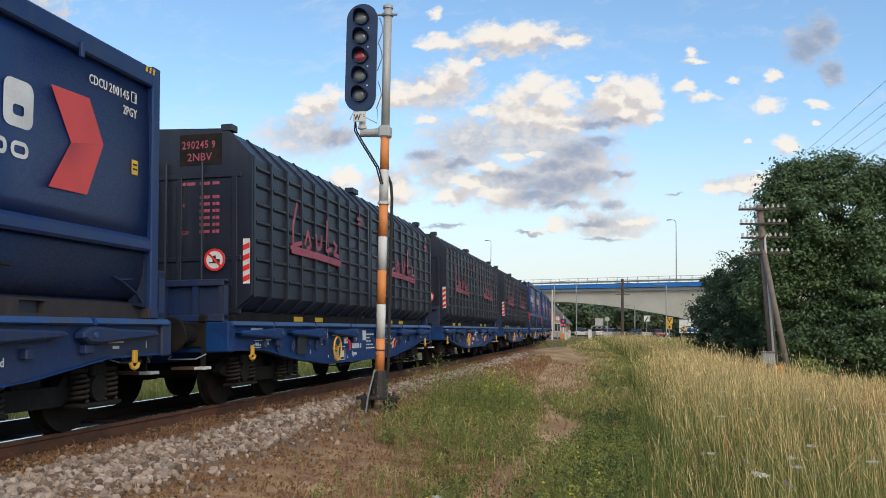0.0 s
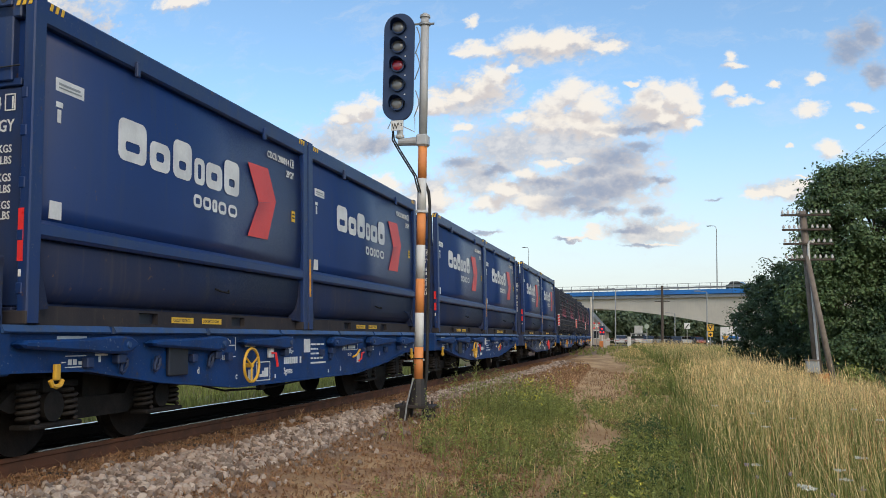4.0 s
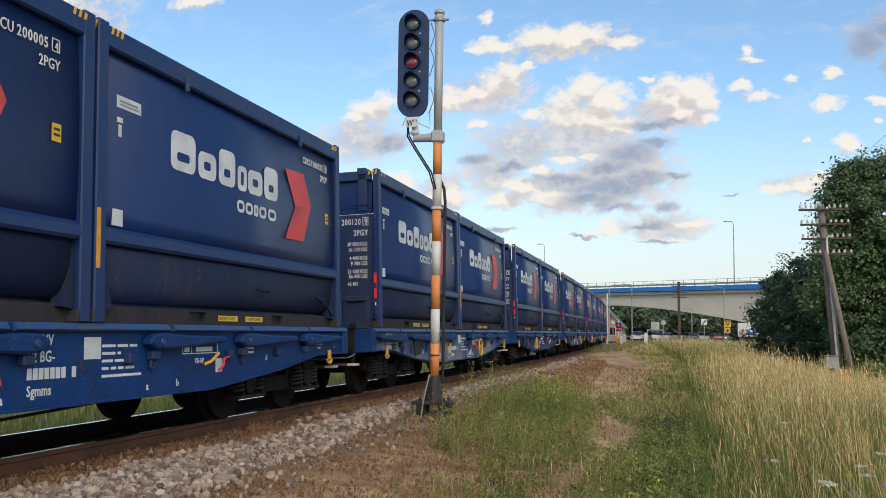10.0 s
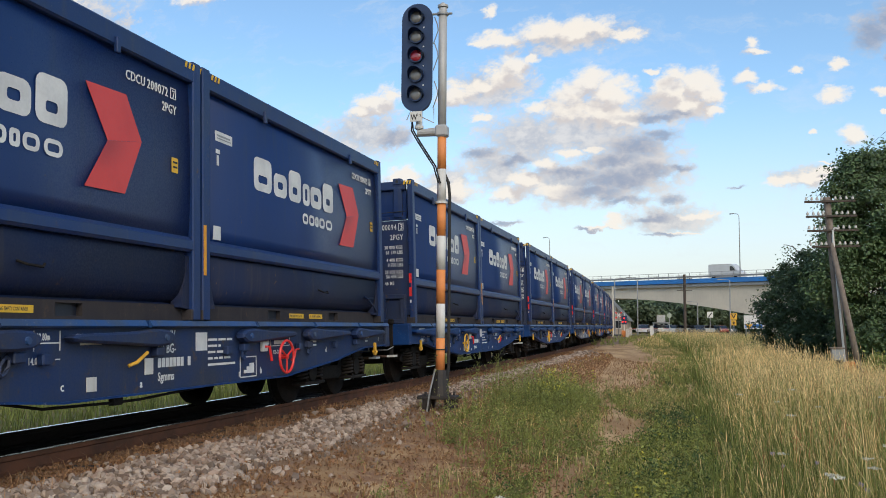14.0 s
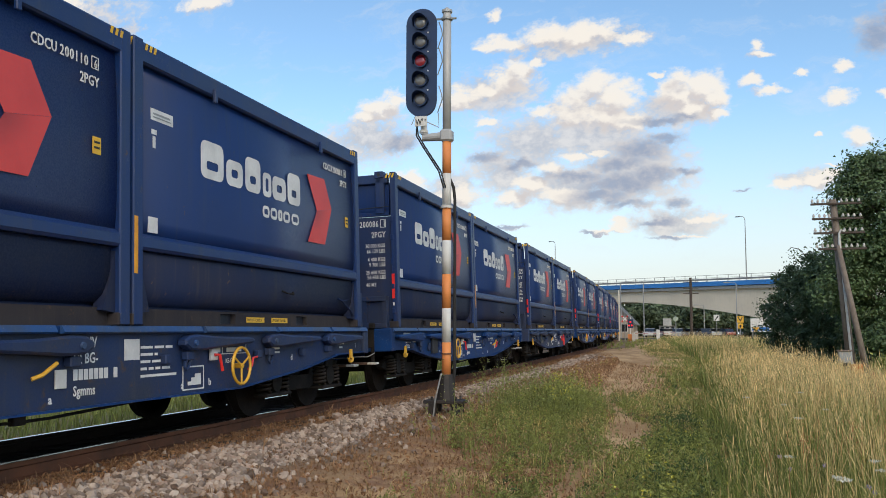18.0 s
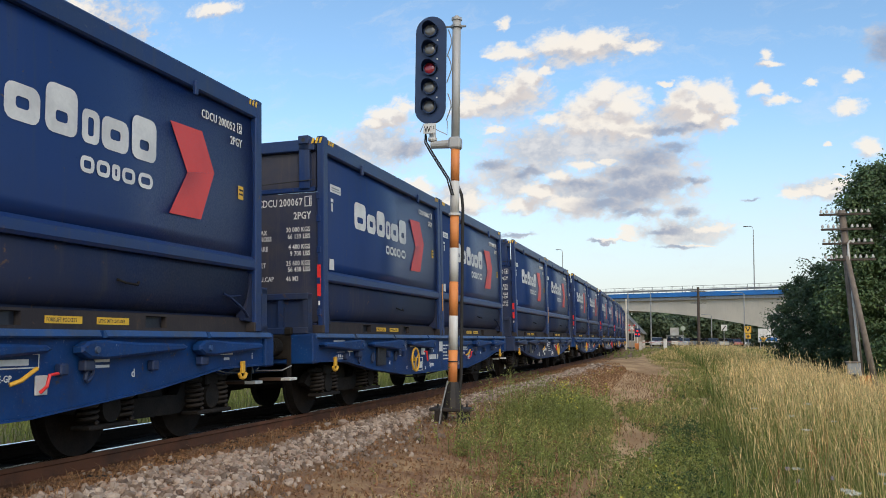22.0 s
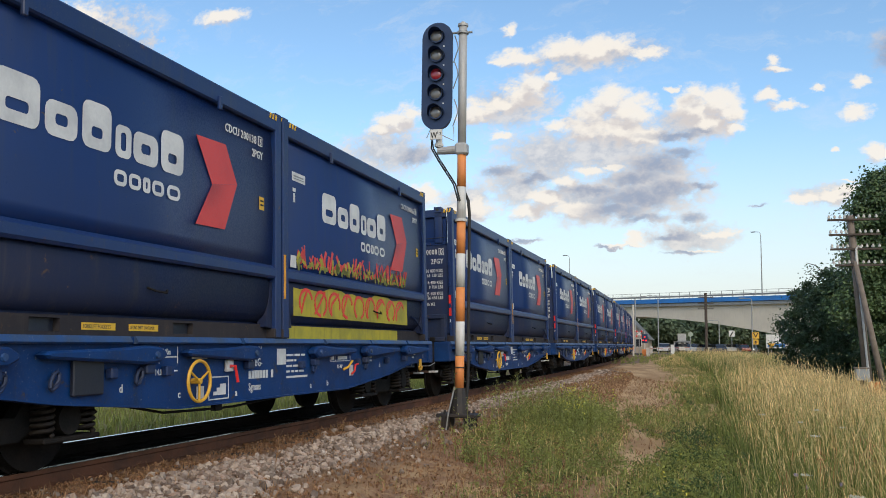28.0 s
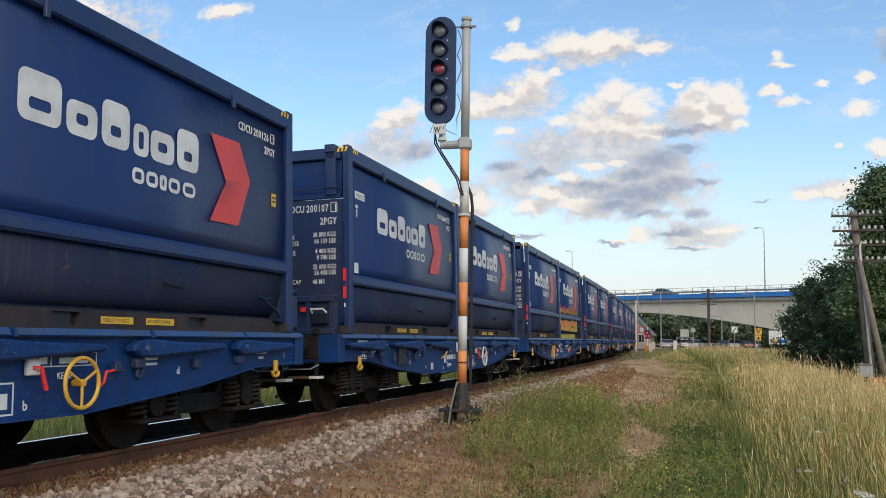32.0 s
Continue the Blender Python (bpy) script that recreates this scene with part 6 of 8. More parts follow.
    part("cable", pipe(B(), [(x + 0.02, y + 0.07, 3.7), (x + 0.10, y + 0.06, 3.52), (x + 0.125, y + 0.05, 3.3), (x + 0.125, y + 0.05, 0.55), (x + 0.10, y + 0.05, 0.3)], 0.026, 7), RUBBER, s, "black cable down the pole")


make_signal()


# ---------------------------------------------------------------- the telegraph pole by the trees
def make_telegraph_pole():
    p = thing("telegraph_pole", "weathered leaning wooden telegraph pole with strut and four crossarms", "telegraph pole")
    top, foot = Vector((5.02, 36, 6.1)), Vector((5.515, 36, -1.2))
    part("main_pole", tube(B(), foot, top, 0.17, 0.125, seg=14), BARE_WOOD, p, "grey weathered wood", True)
    part("strut", tube(B(), (5.99, 35.2, -1.2), (5.12, 35.85, 4.35), 0.12, 0.095, seg=14), BARE_WOOD, p, "slanting wooden strut", True)
    part("cable_guard", pipe(B(), [(5.36, 35.82, 4.86), (5.24, 35.80, 4.92), (5.17, 35.80, 4.8), (5.17, 35.80, 4.5), (5.43, 35.78, 0.2), (5.46, 35.76, -0.2)], 0.042, 8), OLD_WHITE, p, "white cable pipe")
    part("foot_guard", tube(B(), (5.70, 35.5, -1.1), (5.60, 35.5, -0.02), 0.30, 0.26, seg=12), ORANGE, p, "rust-red concrete footing")
    for k, z in enumerate((5.92, 5.36, 4.82, 4.22)):
        c = foot.lerp(top, (z + 1.2) / 7.3)
        arm = part("crossarm", box(B(), c.x - 0.82 + 0.1 * (k == 3), c.x + 0.95, 35.78, 35.88, z - 0.038, z + 0.038, 0.01), DARK_WOOD, p, "dark wooden crossarm")
        for dx in (-0.76, -0.56, -0.38, -0.22, 0.26, 0.44, 0.64, 0.86):
            bm = tube(B(), (c.x + dx, 35.83, z + 0.03), (c.x + dx, 35.83, z + 0.10), 0.012, seg=6)
            tube(bm, (c.x + dx, 35.83, z + 0.07), (c.x + dx, 35.83, z + 0.14), 0.055, 0.045, seg=10)
            tube(bm, (c.x + dx, 35.83, z + 0.14), (c.x + dx, 35.83, z + 0.19), 0.032, 0.028, seg=10)
            part("insulator", bm, PORCELAIN, arm, "white porcelain insulator")
    b = thing("cable_box", "small grey weathered cable cabinet on a post", "cable box")
    part("cabinet", box(B(), 4.88, 5.30, 34.9, 35.2, 0.02, 0.44, 0.02), GREY_STEEL, b)
    part("cabinet_roof", box(B(), 4.84, 5.34, 34.86, 35.24, 0.44, 0.49, 0.01), BARE_WOOD, b)
    part("leg", box(B(), 5.03, 5.15, 34.98, 35.1, -1.0, 0.02), DARK_WOOD, b)
    wires = thing("overhead_wires", "thin dark telegraph wires strung from the wooden pole", "wires")
    for k, (dz, dx) in enumerate(((5.92, -0.76), (5.92, -0.3), (5.92, 0.4), (5.92, 0.86), (5.36, -0.7), (5.36, 0.1), (5.36, 0.8), (4.82, 0.3), (4.82, 0.86))):
        a, e = Vector((5.06 + dx, 35.8, dz + 0.15)), Vector((6.15 + dx, -14.0, dz + 0.5))
        pts = []
        for f in np.linspace(0, 1, 15):
            q = a.lerp(e, f)
            q.z -= 0.35 * 4 * f * (1 - f)
            pts.append(q)
        part("wire", pipe(B(), pts, 0.0035, 4), RUBBER, wires)


make_telegraph_pole()


# ---------------------------------------------------------------- the road bridge
BRIDGE = Matrix.Translation((-15.8, 165.0, 0)) @ pose(0, 0, 0, 0, 0, -30.4)      # its x runs along the deck, its y to the far side
DECK = 9.0


def make_bridge():
    b = thing("road_bridge", "cream concrete road bridge with a bright blue edge and steel railing", "bridge")
    b.matrix_basis = BRIDGE
    lo, hi, piers = -330.0, 330.0, (-66.0, 31.0)

    def bottom(u):
        d = min(abs(u - p) for p in piers)
        span = (piers[1] - piers[0]) / 2
        return 6.2 - 3.5 * max(0.0, 1 - d / (span * 0.62)) ** 1.7
    for y0, y1 in ((0.9, 1.5), (9.5, 10.1)):
        us = np.arange(-130, 121, 3.0)
        bm = B()
        prism(bm, [(u, bottom(u)) for u in us] + [(us[-1], 7.95), (us[0], 7.95)], "y", y0, y1)
        part("girder", bm, CONCRETE, b, "cream concrete girder, deeper towards the pier")
    part("soffit", box(B(), -130, 120, 1.5, 9.5, 7.3, 7.9), CONCRETE, b)
    part("deck_slab", box(B(), lo, hi, 0.3, 10.7, 7.9, 8.38), GREY_STEEL, b, "grey deck edge")
    part("carriageway", box(B(), lo, hi, 0.6, 10.4, 8.38, DECK), ASPHALT, b)
    for y in (0.0, 10.8):
        for u, e in ([(lo, -60.0), (60.0, hi)] + [(a, a + 6.0) for a in np.arange(-60, 60, 6.0)] if y == 0.0 else [(lo, hi)]):
            part("edge_panel", box(B(), u + 0.02, e - 0.02, y, y + 0.2, 8.46, 9.20), BRIDGE_BLUE, b, "bright blue panel")
        rail = part("railing", box(box(B(), lo, hi, y + 0.3, y + 0.36, 10.22, 10.28), lo, hi, y + 0.3, y + 0.34, 9.82, 9.86), GREY_STEEL, b, "grey steel railing")
        part("crash_barrier", box(B(), lo, hi, y + (1.0 if y < 5 else -1.0), y + (1.1 if y < 5 else -0.9), 9.45, 9.75, 0.02), GREY_STEEL, b)
        for u in np.arange(-60 if y == 0.0 else 0, 60 if y == 0.0 else 40, 2.0):
            part("post", box(B(), u - 0.035, u + 0.035, y + 0.29, y + 0.37, 9.1, 10.25), GREY_STEEL, rail)
    for u in piers:
        part("pier", box(B(), u - 1.2, u + 1.2, 1.2, 9.8, -1, 3.2, 0.1), CONCRETE, b)
    for u, dy in ((27.0, 0.7), (-21.3, 11.5)):
        lamp = thing("street_lamp", "tall thin grey street lamp with a curved arm", "street lamp", "street lamps on the bridge")
        lamp.matrix_basis = BRIDGE @ pose(u, dy, DECK)
        part("mast", tube(B(), (0, 0, -0.6), (0, 0, 10.0), 0.11, 0.06, seg=8), GREY_STEEL, lamp)
        part("arm", pipe(B(), [(0, 0, 10.0), (-0.08, 0, 10.35), (-0.35, 0, 10.6), (-1.1, 0, 10.7)], 0.05), GREY_STEEL, lamp)
        part("lantern", box(B(), -1.7, -0.95, -0.14, 0.14, 10.6, 10.75, 0.04), GREY_STEEL, lamp)


make_bridge()


# ---------------------------------------------------------------- vehicles
def make_car(colour, label, tall=1.45, length=4.3, lights=False):
    paint = material("car_paint", colour, 0.3, 0.1, tuple(c * 0.8 for c in colour), 0.4, 1.0, 30, 0.1, coat=0.6)
    c = thing("car", label, "car")
    h = length / 2
    body = [(-h, 0.35), (-h, 0.8), (-h + 0.2, 0.95), (h - 1.1, 0.92), (h - 0.1, 0.75), (h, 0.55), (h, 0.3)]
    part("body", prism(B(), body, "y", -0.85, 0.85), paint, c)
    roof = [(-h + 0.35, 0.93), (-h + 0.8, tall), (h - 2.1, tall), (h - 1.2, 0.93)]
    part("window_band", prism(B(), roof, "y", -0.78, 0.78), GLASS_DARK, c, "dark glass")
    part("roof", prism(B(), [(-h + 0.75, tall - 0.06), (-h + 0.85, tall + 0.03), (h - 2.2, tall + 0.03), (h - 2.0, tall - 0.06)], "y", -0.76, 0.76), paint, c)
    for x in (-h + 0.75, h - 0.8):
        for y in (-0.78, 0.78):
            wheel = part("wheel", tube(B(), (x, y - 0.1, 0.31), (x, y + 0.1, 0.31), 0.31, seg=14), RUBBER, c)
            part("rim", tube(B(), (x, y - 0.11, 0.31), (x, y + 0.11, 0.31), 0.19, seg=10), GREY_STEEL, wheel)
    for y in (-0.62, 0.62):
        part("headlight", box(B(), h - 0.12, h + 0.01, y - 0.16, y + 0.16, 0.58, 0.72, 0.02), HEAD_LAMP if lights else PORCELAIN, c)
    return c


def make_van():
    paint = material("van_paint", (0.62, 0.63, 0.63), 0.35, 0, (0.5, 0.5, 0.5), 0.4, 1.0, 30, 0.1, coat=0.4)
    c = thing("delivery_van", "white high-roofed delivery van", "van")
    body = [(-2.9, 0.4), (-2.9, 2.45), (-2.75, 2.6), (1.2, 2.6), (1.5, 2.45), (2.25, 1.45), (2.85, 1.2), (2.95, 0.9), (2.95, 0.35)]
    part("body", prism(B(), body, "y", -1.0, 1.0), paint, c)
    part("side_window", prism(B(), [(1.0, 1.45), (1.0, 2.15), (1.45, 2.2), (2.0, 1.45)], "y", -1.01, 1.01), GLASS_DARK, c, "dark glass")
    for x in (-1.9, 1.95):
        for y in (-0.9, 0.9):
            part("wheel", tube(B(), (x, y - 0.12, 0.35), (x, y + 0.12, 0.35), 0.35, seg=14), RUBBER, c)
    return c


TRAFFIC = []        # (thing, place along the deck at a time, that time)


def make_traffic():
    kinds = [((0.03, 0.06, 0.045), "dark green saloon car", 9.9, 3.0), ((0.03, 0.035, 0.045), "dark grey saloon car", 7.1, 6.0), ((0.02, 0.025, 0.035), "black estate car", 13.8, 9.0),
             ((0.35, 0.36, 0.37), "silver saloon car", 26.6, 17.0), ((0.3, 0.32, 0.34), "grey hatchback car", 27.0, 24.5), ((0.05, 0.08, 0.13), "dark blue saloon car", 6.9, 32.0)]
    for colour, label, u, t in kinds:
        TRAFFIC.append((make_car(colour, label + " driving over the bridge"), u, t))
    TRAFFIC.append((make_van(), 3.5, 13.0))
    for ob, u, t in TRAFFIC:
        ob.matrix_basis = BRIDGE @ pose(u, 3.0, DECK)
    # waiting behind the level crossing
    spots = [(-4.9, 176, (0.55, 0.56, 0.57), "silver car", 100), (1.6, 178, (0.5, 0.51, 0.52), "white car", 120), (3.6, 172, (0.03, 0.04, 0.06), "dark blue car", 110), (5.9, 183, (0.3, 0.05, 0.04), "red car", 80), (-1.2, 187, (0.45, 0.46, 0.48), "grey car", 95), (8.4, 177, (0.5, 0.5, 0.5), "white car", 105), (-7.6, 152, (0.6, 0.61, 0.62), "silver car", 95), (-5.4, 160, (0.62, 0.62, 0.6), "white car", 250), (-3.0, 153, (0.42, 0.44, 0.47), "grey car", 100), (-1.2, 163, (0.6, 0.6, 0.6), "white car", 240), (0.9, 151, (0.05, 0.06, 0.08), "black car", 255), (2.8, 160, (0.62, 0.62, 0.62), "white car", 262)]
    for x, y, colour, label, turn in spots:
        c = make_car(colour, label + " waiting at the level crossing", lights=label in ("white car",))
        c.matrix_basis = pose(x, y, float(ground_z(x, y)), 0, 0, -turn)


make_traffic()


# ---------------------------------------------------------------- the level crossing and what stands behind it
def post(name, label, category, x, y, high, r=0.05, mat=None):
    t = thing(name, label, category)
    z = float(ground_z(x, y))
    t.matrix_basis = pose(x, y, z)
    part("post", tube(B(), (0, 0, -0.2), (0, 0, high - z), r, r * 0.8, seg=8), mat or GREY_STEEL, t)
    return t


def make_crossing():
    t = post("crossing_post", "tall pale concrete post by the level crossing", "post", -9.1, 110, 6.0, 0.12, CONCRETE)
    t = post("crossing_cross", "diagonal white warning cross on a post", "road sign", -8.1, 106, 3.1, 0.05)
    for a in (45, -45):
        bm = box(B(), -0.55, 0.55, -0.02, 0.02, -0.07, 0.07)
        bm.transform(pose(0, -0.08 - 0.002 * a / 45, 2.6, 0, a, 0))
        arm = part("cross_board", bm, WHITE_MARK, t)
        for d in (-0.4, 0.4):
            bm = box(B(), d - 0.13, d + 0.13, -0.025, 0.0, -0.072, 0.072)
            bm.transform(pose(0, -0.08 - 0.002 * a / 45, 2.6, 0, a, 0))
            part("red_tip", bm, REFLECTOR_RED, arm)
    t = post("crossing_light", "black level crossing light with lit red lamps", "crossing light", -7.4, 105, 2.7, 0.06, OLD_WHITE)
    part("backboard", box(B(), -0.32, 0.32, -0.1, -0.06, 1.55, 2.55, 0.04), SIGNAL_BLACK, t)
    for x, z in ((-0.16, 1.85), (0.16, 1.85), (0.0, 2.25)):
        part("lamp", tube(B(), (x, -0.16, z), (x, -0.1, z), 0.095, seg=14), RED_LAMP, t, "lit red lamp")
    part("control_box", box(B(), -0.3, 0.45, -0.25, 0.25, 0.1, 0.85, 0.02), ORANGE, t)
    for x0, x1, y in ((-7.0, -2.6, 104), (-7.4, -2.0, 116)):
        t = thing("barrier", "lowered red-and-white level crossing barrier", "barrier")
        t.matrix_basis = pose(x0, y, float(ground_z(x0, y)))
        part("stand", box(B(), -0.18, 0.18, -0.2, 0.2, 0, 1.05, 0.03), PORCELAIN, t)
        length = x1 - x0
        for k in range(8):
            part("boom_section", box(B(), length * k / 8, length * (k + 1) / 8, -0.02, 0.02, 0.935, 0.975), OLD_WHITE if k % 2 else FADED_RED, t)
    for x, y, label in ((-4.2, 102, "white"),):
        t = thing("control_cabinet", label + " cabinet beside the crossing", "cabinet")
        t.matrix_basis = pose(x, y, float(ground_z(x, y)))
        part("case", box(B(), -0.2, 0.2, -0.2, 0.2, 0, 1.25, 0.03), OLD_WHITE if label == "white" else PORCELAIN, t)
        part("lid", box(B(), -0.22, 0.22, -0.23, 0.23, 1.25, 1.31, 0.01), GREY_STEEL, t)
    # poles
    t = post("wooden_pole", "dark wooden line pole with small crossarms", "utility pole", -0.62, 105, 7.1, 0.18, DARK_WOOD)
    for z in (6.6, 5.9, 5.3):
        part("crossarm", box(B(), -0.85, 0.85, -0.2, -0.1, z, z + 0.08), DARK_WOOD, t)
    for x, y, high, flip in ((-7.55, 135, 8.2, -1), (5.1, 125, 7.3, -1), (-10.3, 128, 7.7, 1), (1.1, 150, 5.0, -1)):
        t = post("street_lamp", "thin grey street lamp", "street lamp", x, y, high, 0.09)
        t["group"] = "street lamps by the road"
        z = high - float(ground_z(x, y))
        part("arm", pipe(B(), [(0, 0, z), (0.15 * flip, 0, z + 0.15), (1.1 * flip, 0, z + 0.2)], 0.04), GREY_STEEL, t)
        part("lantern", box(B(), min(0.8 * flip, 1.6 * flip), max(0.8 * flip, 1.6 * flip), -0.14, 0.14, z + 0.14, z + 0.26, 0.03), GREY_STEEL, t)
    # signs
    t = post("road_sign", "round pale green-grey road sign", "road sign", -2.5, 112, 2.9)
    part("disc", tube(B(), (0, -0.06, 2.55), (0, -0.04, 2.55), 0.29, seg=20), PALE_GREEN, t)
    t = post("road_sign", "white square road sign with a black diagonal bar", "road sign", 2.4, 120, 3.2)
    part("board", box(B(), -0.36, 0.36, -0.08, -0.05, 2.38, 3.14, 0.02), OLD_WHITE, t)
    bm = box(B(), -0.06, 0.06, -0.012, 0, -0.36, 0.36)
    bm.transform(pose(0, -0.082, 2.72, 0, 35, 0))
    part("diagonal_bar", bm, BLACK_MARK, t)
    t = post("warning_sign", "bright yellow warning boards with a triangle", "road sign", 4.85, 110, 2.9)
    part("board", box(B(), -0.38, 0.38, -0.09, -0.06, 2.1, 2.85, 0.03), YELLOW, t)
    part("triangle", prism(B(), [(-0.3, 2.78), (0.3, 2.78), (0, 2.18)], "y", -0.1, -0.092), BLACK_MARK, t)
    part("triangle_face", prism(B(), [(-0.16, 2.72), (0.16, 2.72), (0, 2.42)], "y", -0.106, -0.101), YELLOW_LABEL, t)
    part("lower_board", box(B(), -0.29, 0.29, -0.09, -0.06, 1.42, 2.0, 0.03), YELLOW, t)
    part("detour_arrow", box(box(B(), -0.06, 0.06, -0.1, -0.092, 1.5, 1.85), -0.18, 0.18, -0.1, -0.092, 1.66, 1.76), BLACK_MARK, t)
    t = post("warning_sign", "small yellow road sign", "road sign", 7.0, 118, 1.6)
    part("board", prism(B(), [(-0.45, 1.6), (0.45, 1.6), (0, 0.85)], "y", -0.09, -0.06), YELLOW, t)
    t = thing("billboard", "white and blue advertising boards", "billboard")
    t.matrix_basis = pose(9.0, 140, 0)
    part("panel", box(B(), -1.4, 1.4, -0.05, 0.05, 0.9, 2.9, 0.03), OLD_WHITE, t)
    part("panel_field", box(B(), -1.2, 1.2, -0.07, -0.055, 1.1, 1.6), BRIDGE_BLUE, t)
    for x in (-1.1, 1.1):
        part("leg", box(B(), x - 0.06, x + 0.06, 0.05, 0.15, -0.3, 2.8), GREY_STEEL, t)
    # house with a steep grey roof
    t = thing("house", "beige rendered house with a steep grey roof", "house")
    t.matrix_basis = pose(-12.0, 140, 0, 0, 0, 0)
    part("wall", prism(B(), [(-2.6, -0.5), (2.6, -0.5), (2.6, 2.2), (0.0, 4.9), (-2.6, 2.2)], "y", 0, 9), PLASTER, t, "beige gable wall")
    for sgn in (1, -1):
        part("roof_slope", shell(B(), [(2.95 * sgn, 1.85), (-0.0 * sgn, 5.0)] if sgn > 0 else [(0.0, 5.0), (-2.95, 1.85)], "y", -0.4, 9.4, -0.15), ROOF_GREY, t, "grey roof")
    for x in (-1.2, 1.2):
        win = part("window", box(B(), x - 0.5, x + 0.5, -0.05, 0.02, 0.8, 2.1), OLD_WHITE, t)
        part("pane", box(B(), x - 0.42, x + 0.42, -0.06, -0.052, 0.88, 2.02), GLASS_DARK, win)
    # pale low building seen between the far trees
    t = thing("far_building", "pale low building far behind the trees", "building")
    t.matrix_basis = pose(-5.4, 178, 0)
    part("wall", box(box(B(), -1.7, 1.3, 0, 6, -0.4, 1.9), -1.0, 0.5, 1, 6, 1.9, 3.4), OLD_WHITE, t)
    part("roof", box(B(), -1.8, 1.4, -0.2, 6.2, 1.9, 1.98), OLD_WHITE, t)
    for x in (-1.1, -0.1, 0.8):
        part("window", box(B(), x - 0.3, x + 0.3, -0.02, 0.05, 0.8, 1.7), GLASS_DARK, t)
    road = raw("road", [(-60, 118, 0.02), (60, 126, 0.02), (60, 134, 0.02), (-60, 126, 0.02), (-60, 118, -0.5), (60, 126, -0.5), (60, 134, -0.5), (-60, 126, -0.5)],
               [(0, 1, 2, 3), (4, 7, 6, 5), (0, 4, 5, 1), (1, 5, 6, 2), (2, 6, 7, 3), (3, 7, 4, 0)], ASPHALT)
    tagged(road, "grey asphalt road over the level crossing", "road", kind="structure")


make_crossing()

# ---------------------------------------------------------------- trees
def leaf_mesh(name, centres, sizes, mat, parent, rng, slim=0.62, label="", facing=None):
    """One mesh of small folded leaves, four triangles each."""
    k = len(centres)
    a = rng.normal(size=(k, 3))
    a /= np.linalg.norm(a, axis=1)[:, None]
    b = rng.normal(size=(k, 3))
    b -= (b * a).sum(1)[:, None] * a
    b /= np.linalg.norm(b, axis=1)[:, None]
    n = np.cross(a, b)
    if facing is not None:
        n = facing + rng.normal(size=(k, 3)) * 0.55
        n /= np.linalg.norm(n, axis=1)[:, None]
        a -= (a * n).sum(1)[:, None] * n
        a /= np.maximum(np.linalg.norm(a, axis=1), 1e-3)[:, None]
        b = np.cross(n, a)
    s = sizes[:, None]
    v = np.stack([centres - a * s, centres + b * s * slim + n * s * 0.2, centres + a * s, centres - b * s * slim + n * s * 0.2], 1).reshape(-1, 3)
    i = np.arange(k)[:, None] * 4
    f = np.concatenate([i + [0, 1, 2], i + [0, 2, 3]])
    ob = raw(name, v.tolist(), f.tolist(), mat, parent)
    if label:
        tagged(ob, label)
    return ob


def crown_points(blobs, count, rng, clump=0.35, per=45):
    """Points in clumps near the skin of egg shapes (x, y, z, rx, ry, rz), and the way that each one faces."""
    vol = np.array([b[3] * b[4] + b[4] * b[5] + b[3] * b[5] for b in blobs])
    clumps = max(30, count // per)
    which = rng.choice(len(blobs), clumps, p=vol / vol.sum())
    d = rng.normal(size=(clumps, 3))
    d /= np.linalg.norm(d, axis=1)[:, None]
    rad = rng.uniform(0.5, 1.0, clumps) ** 0.5 * rng.uniform(0.72, 1.24, clumps)
    arr = np.array(blobs)
    c = arr[which, :3] + d * rad[:, None] * arr[which, 3:]
    own = rng.integers(0, clumps, count)
    size = rng.uniform(0.45, 1.5, clumps)
    spray = rng.normal(size=(count, 3)) * (clump * size[own])[:, None] * (1, 1, 0.6)
    facing = spray / np.maximum(np.linalg.norm(spray, axis=1), 0.05)[:, None] * 0.7 + d[own] * 0.3 + (0, 0, 0.5)
    return c[own] + spray, facing


def make_tree(name, label, base, height, blobs, count, leaf, mat, seed, trunk=0.25, category="tree", clump=0.35, twigs=(), per=45):
    rng = np.random.default_rng(seed)
    t = thing(name, label, category)
    x, y = base
    z = float(ground_z(x, y))
    bm = tube(B(), (x, y, z - 0.3), (x + 0.1, y, z + height * 0.35), trunk, trunk * 0.7, seg=10)
    tube(bm, (x + 0.1, y, z + height * 0.33), (x, y + 0.2, z + height * 0.8), trunk * 0.7, trunk * 0.15, seg=8)
    part("trunk", bm, BARK, t)
    for b in blobs:
        lo = Vector((x, y, z + min(height * 0.5, max(0.4, b[2] * 0.55 - z))))
        bm = tube(B(), lo, Vector(b[:3]), trunk * 0.4, trunk * 0.1, seg=6)
        for _ in range(4):
            d = Vector(rng.normal(size=3)) * 0.55
            tube(bm, Vector(b[:3]), Vector(b[:3]) + Vector((d.x * b[3], d.y * b[4], d.z * b[5])), trunk * 0.12, trunk * 0.03, seg=5)
        part("limb", bm, BARK, t)
    for a, b in twigs:
        part("bare_twig", tube(B(), a, b, 0.03, 0.01, seg=5), BARK, t)
    pts, facing = crown_points(blobs, count, rng, clump, per)
    pts[:, 2] = np.maximum(pts[:, 2], z + 0.05)
    leaf_mesh("crown", pts, rng.uniform(0.7, 1.3, count) * leaf, mat, t, rng, 0.62, "", facing)
    return t


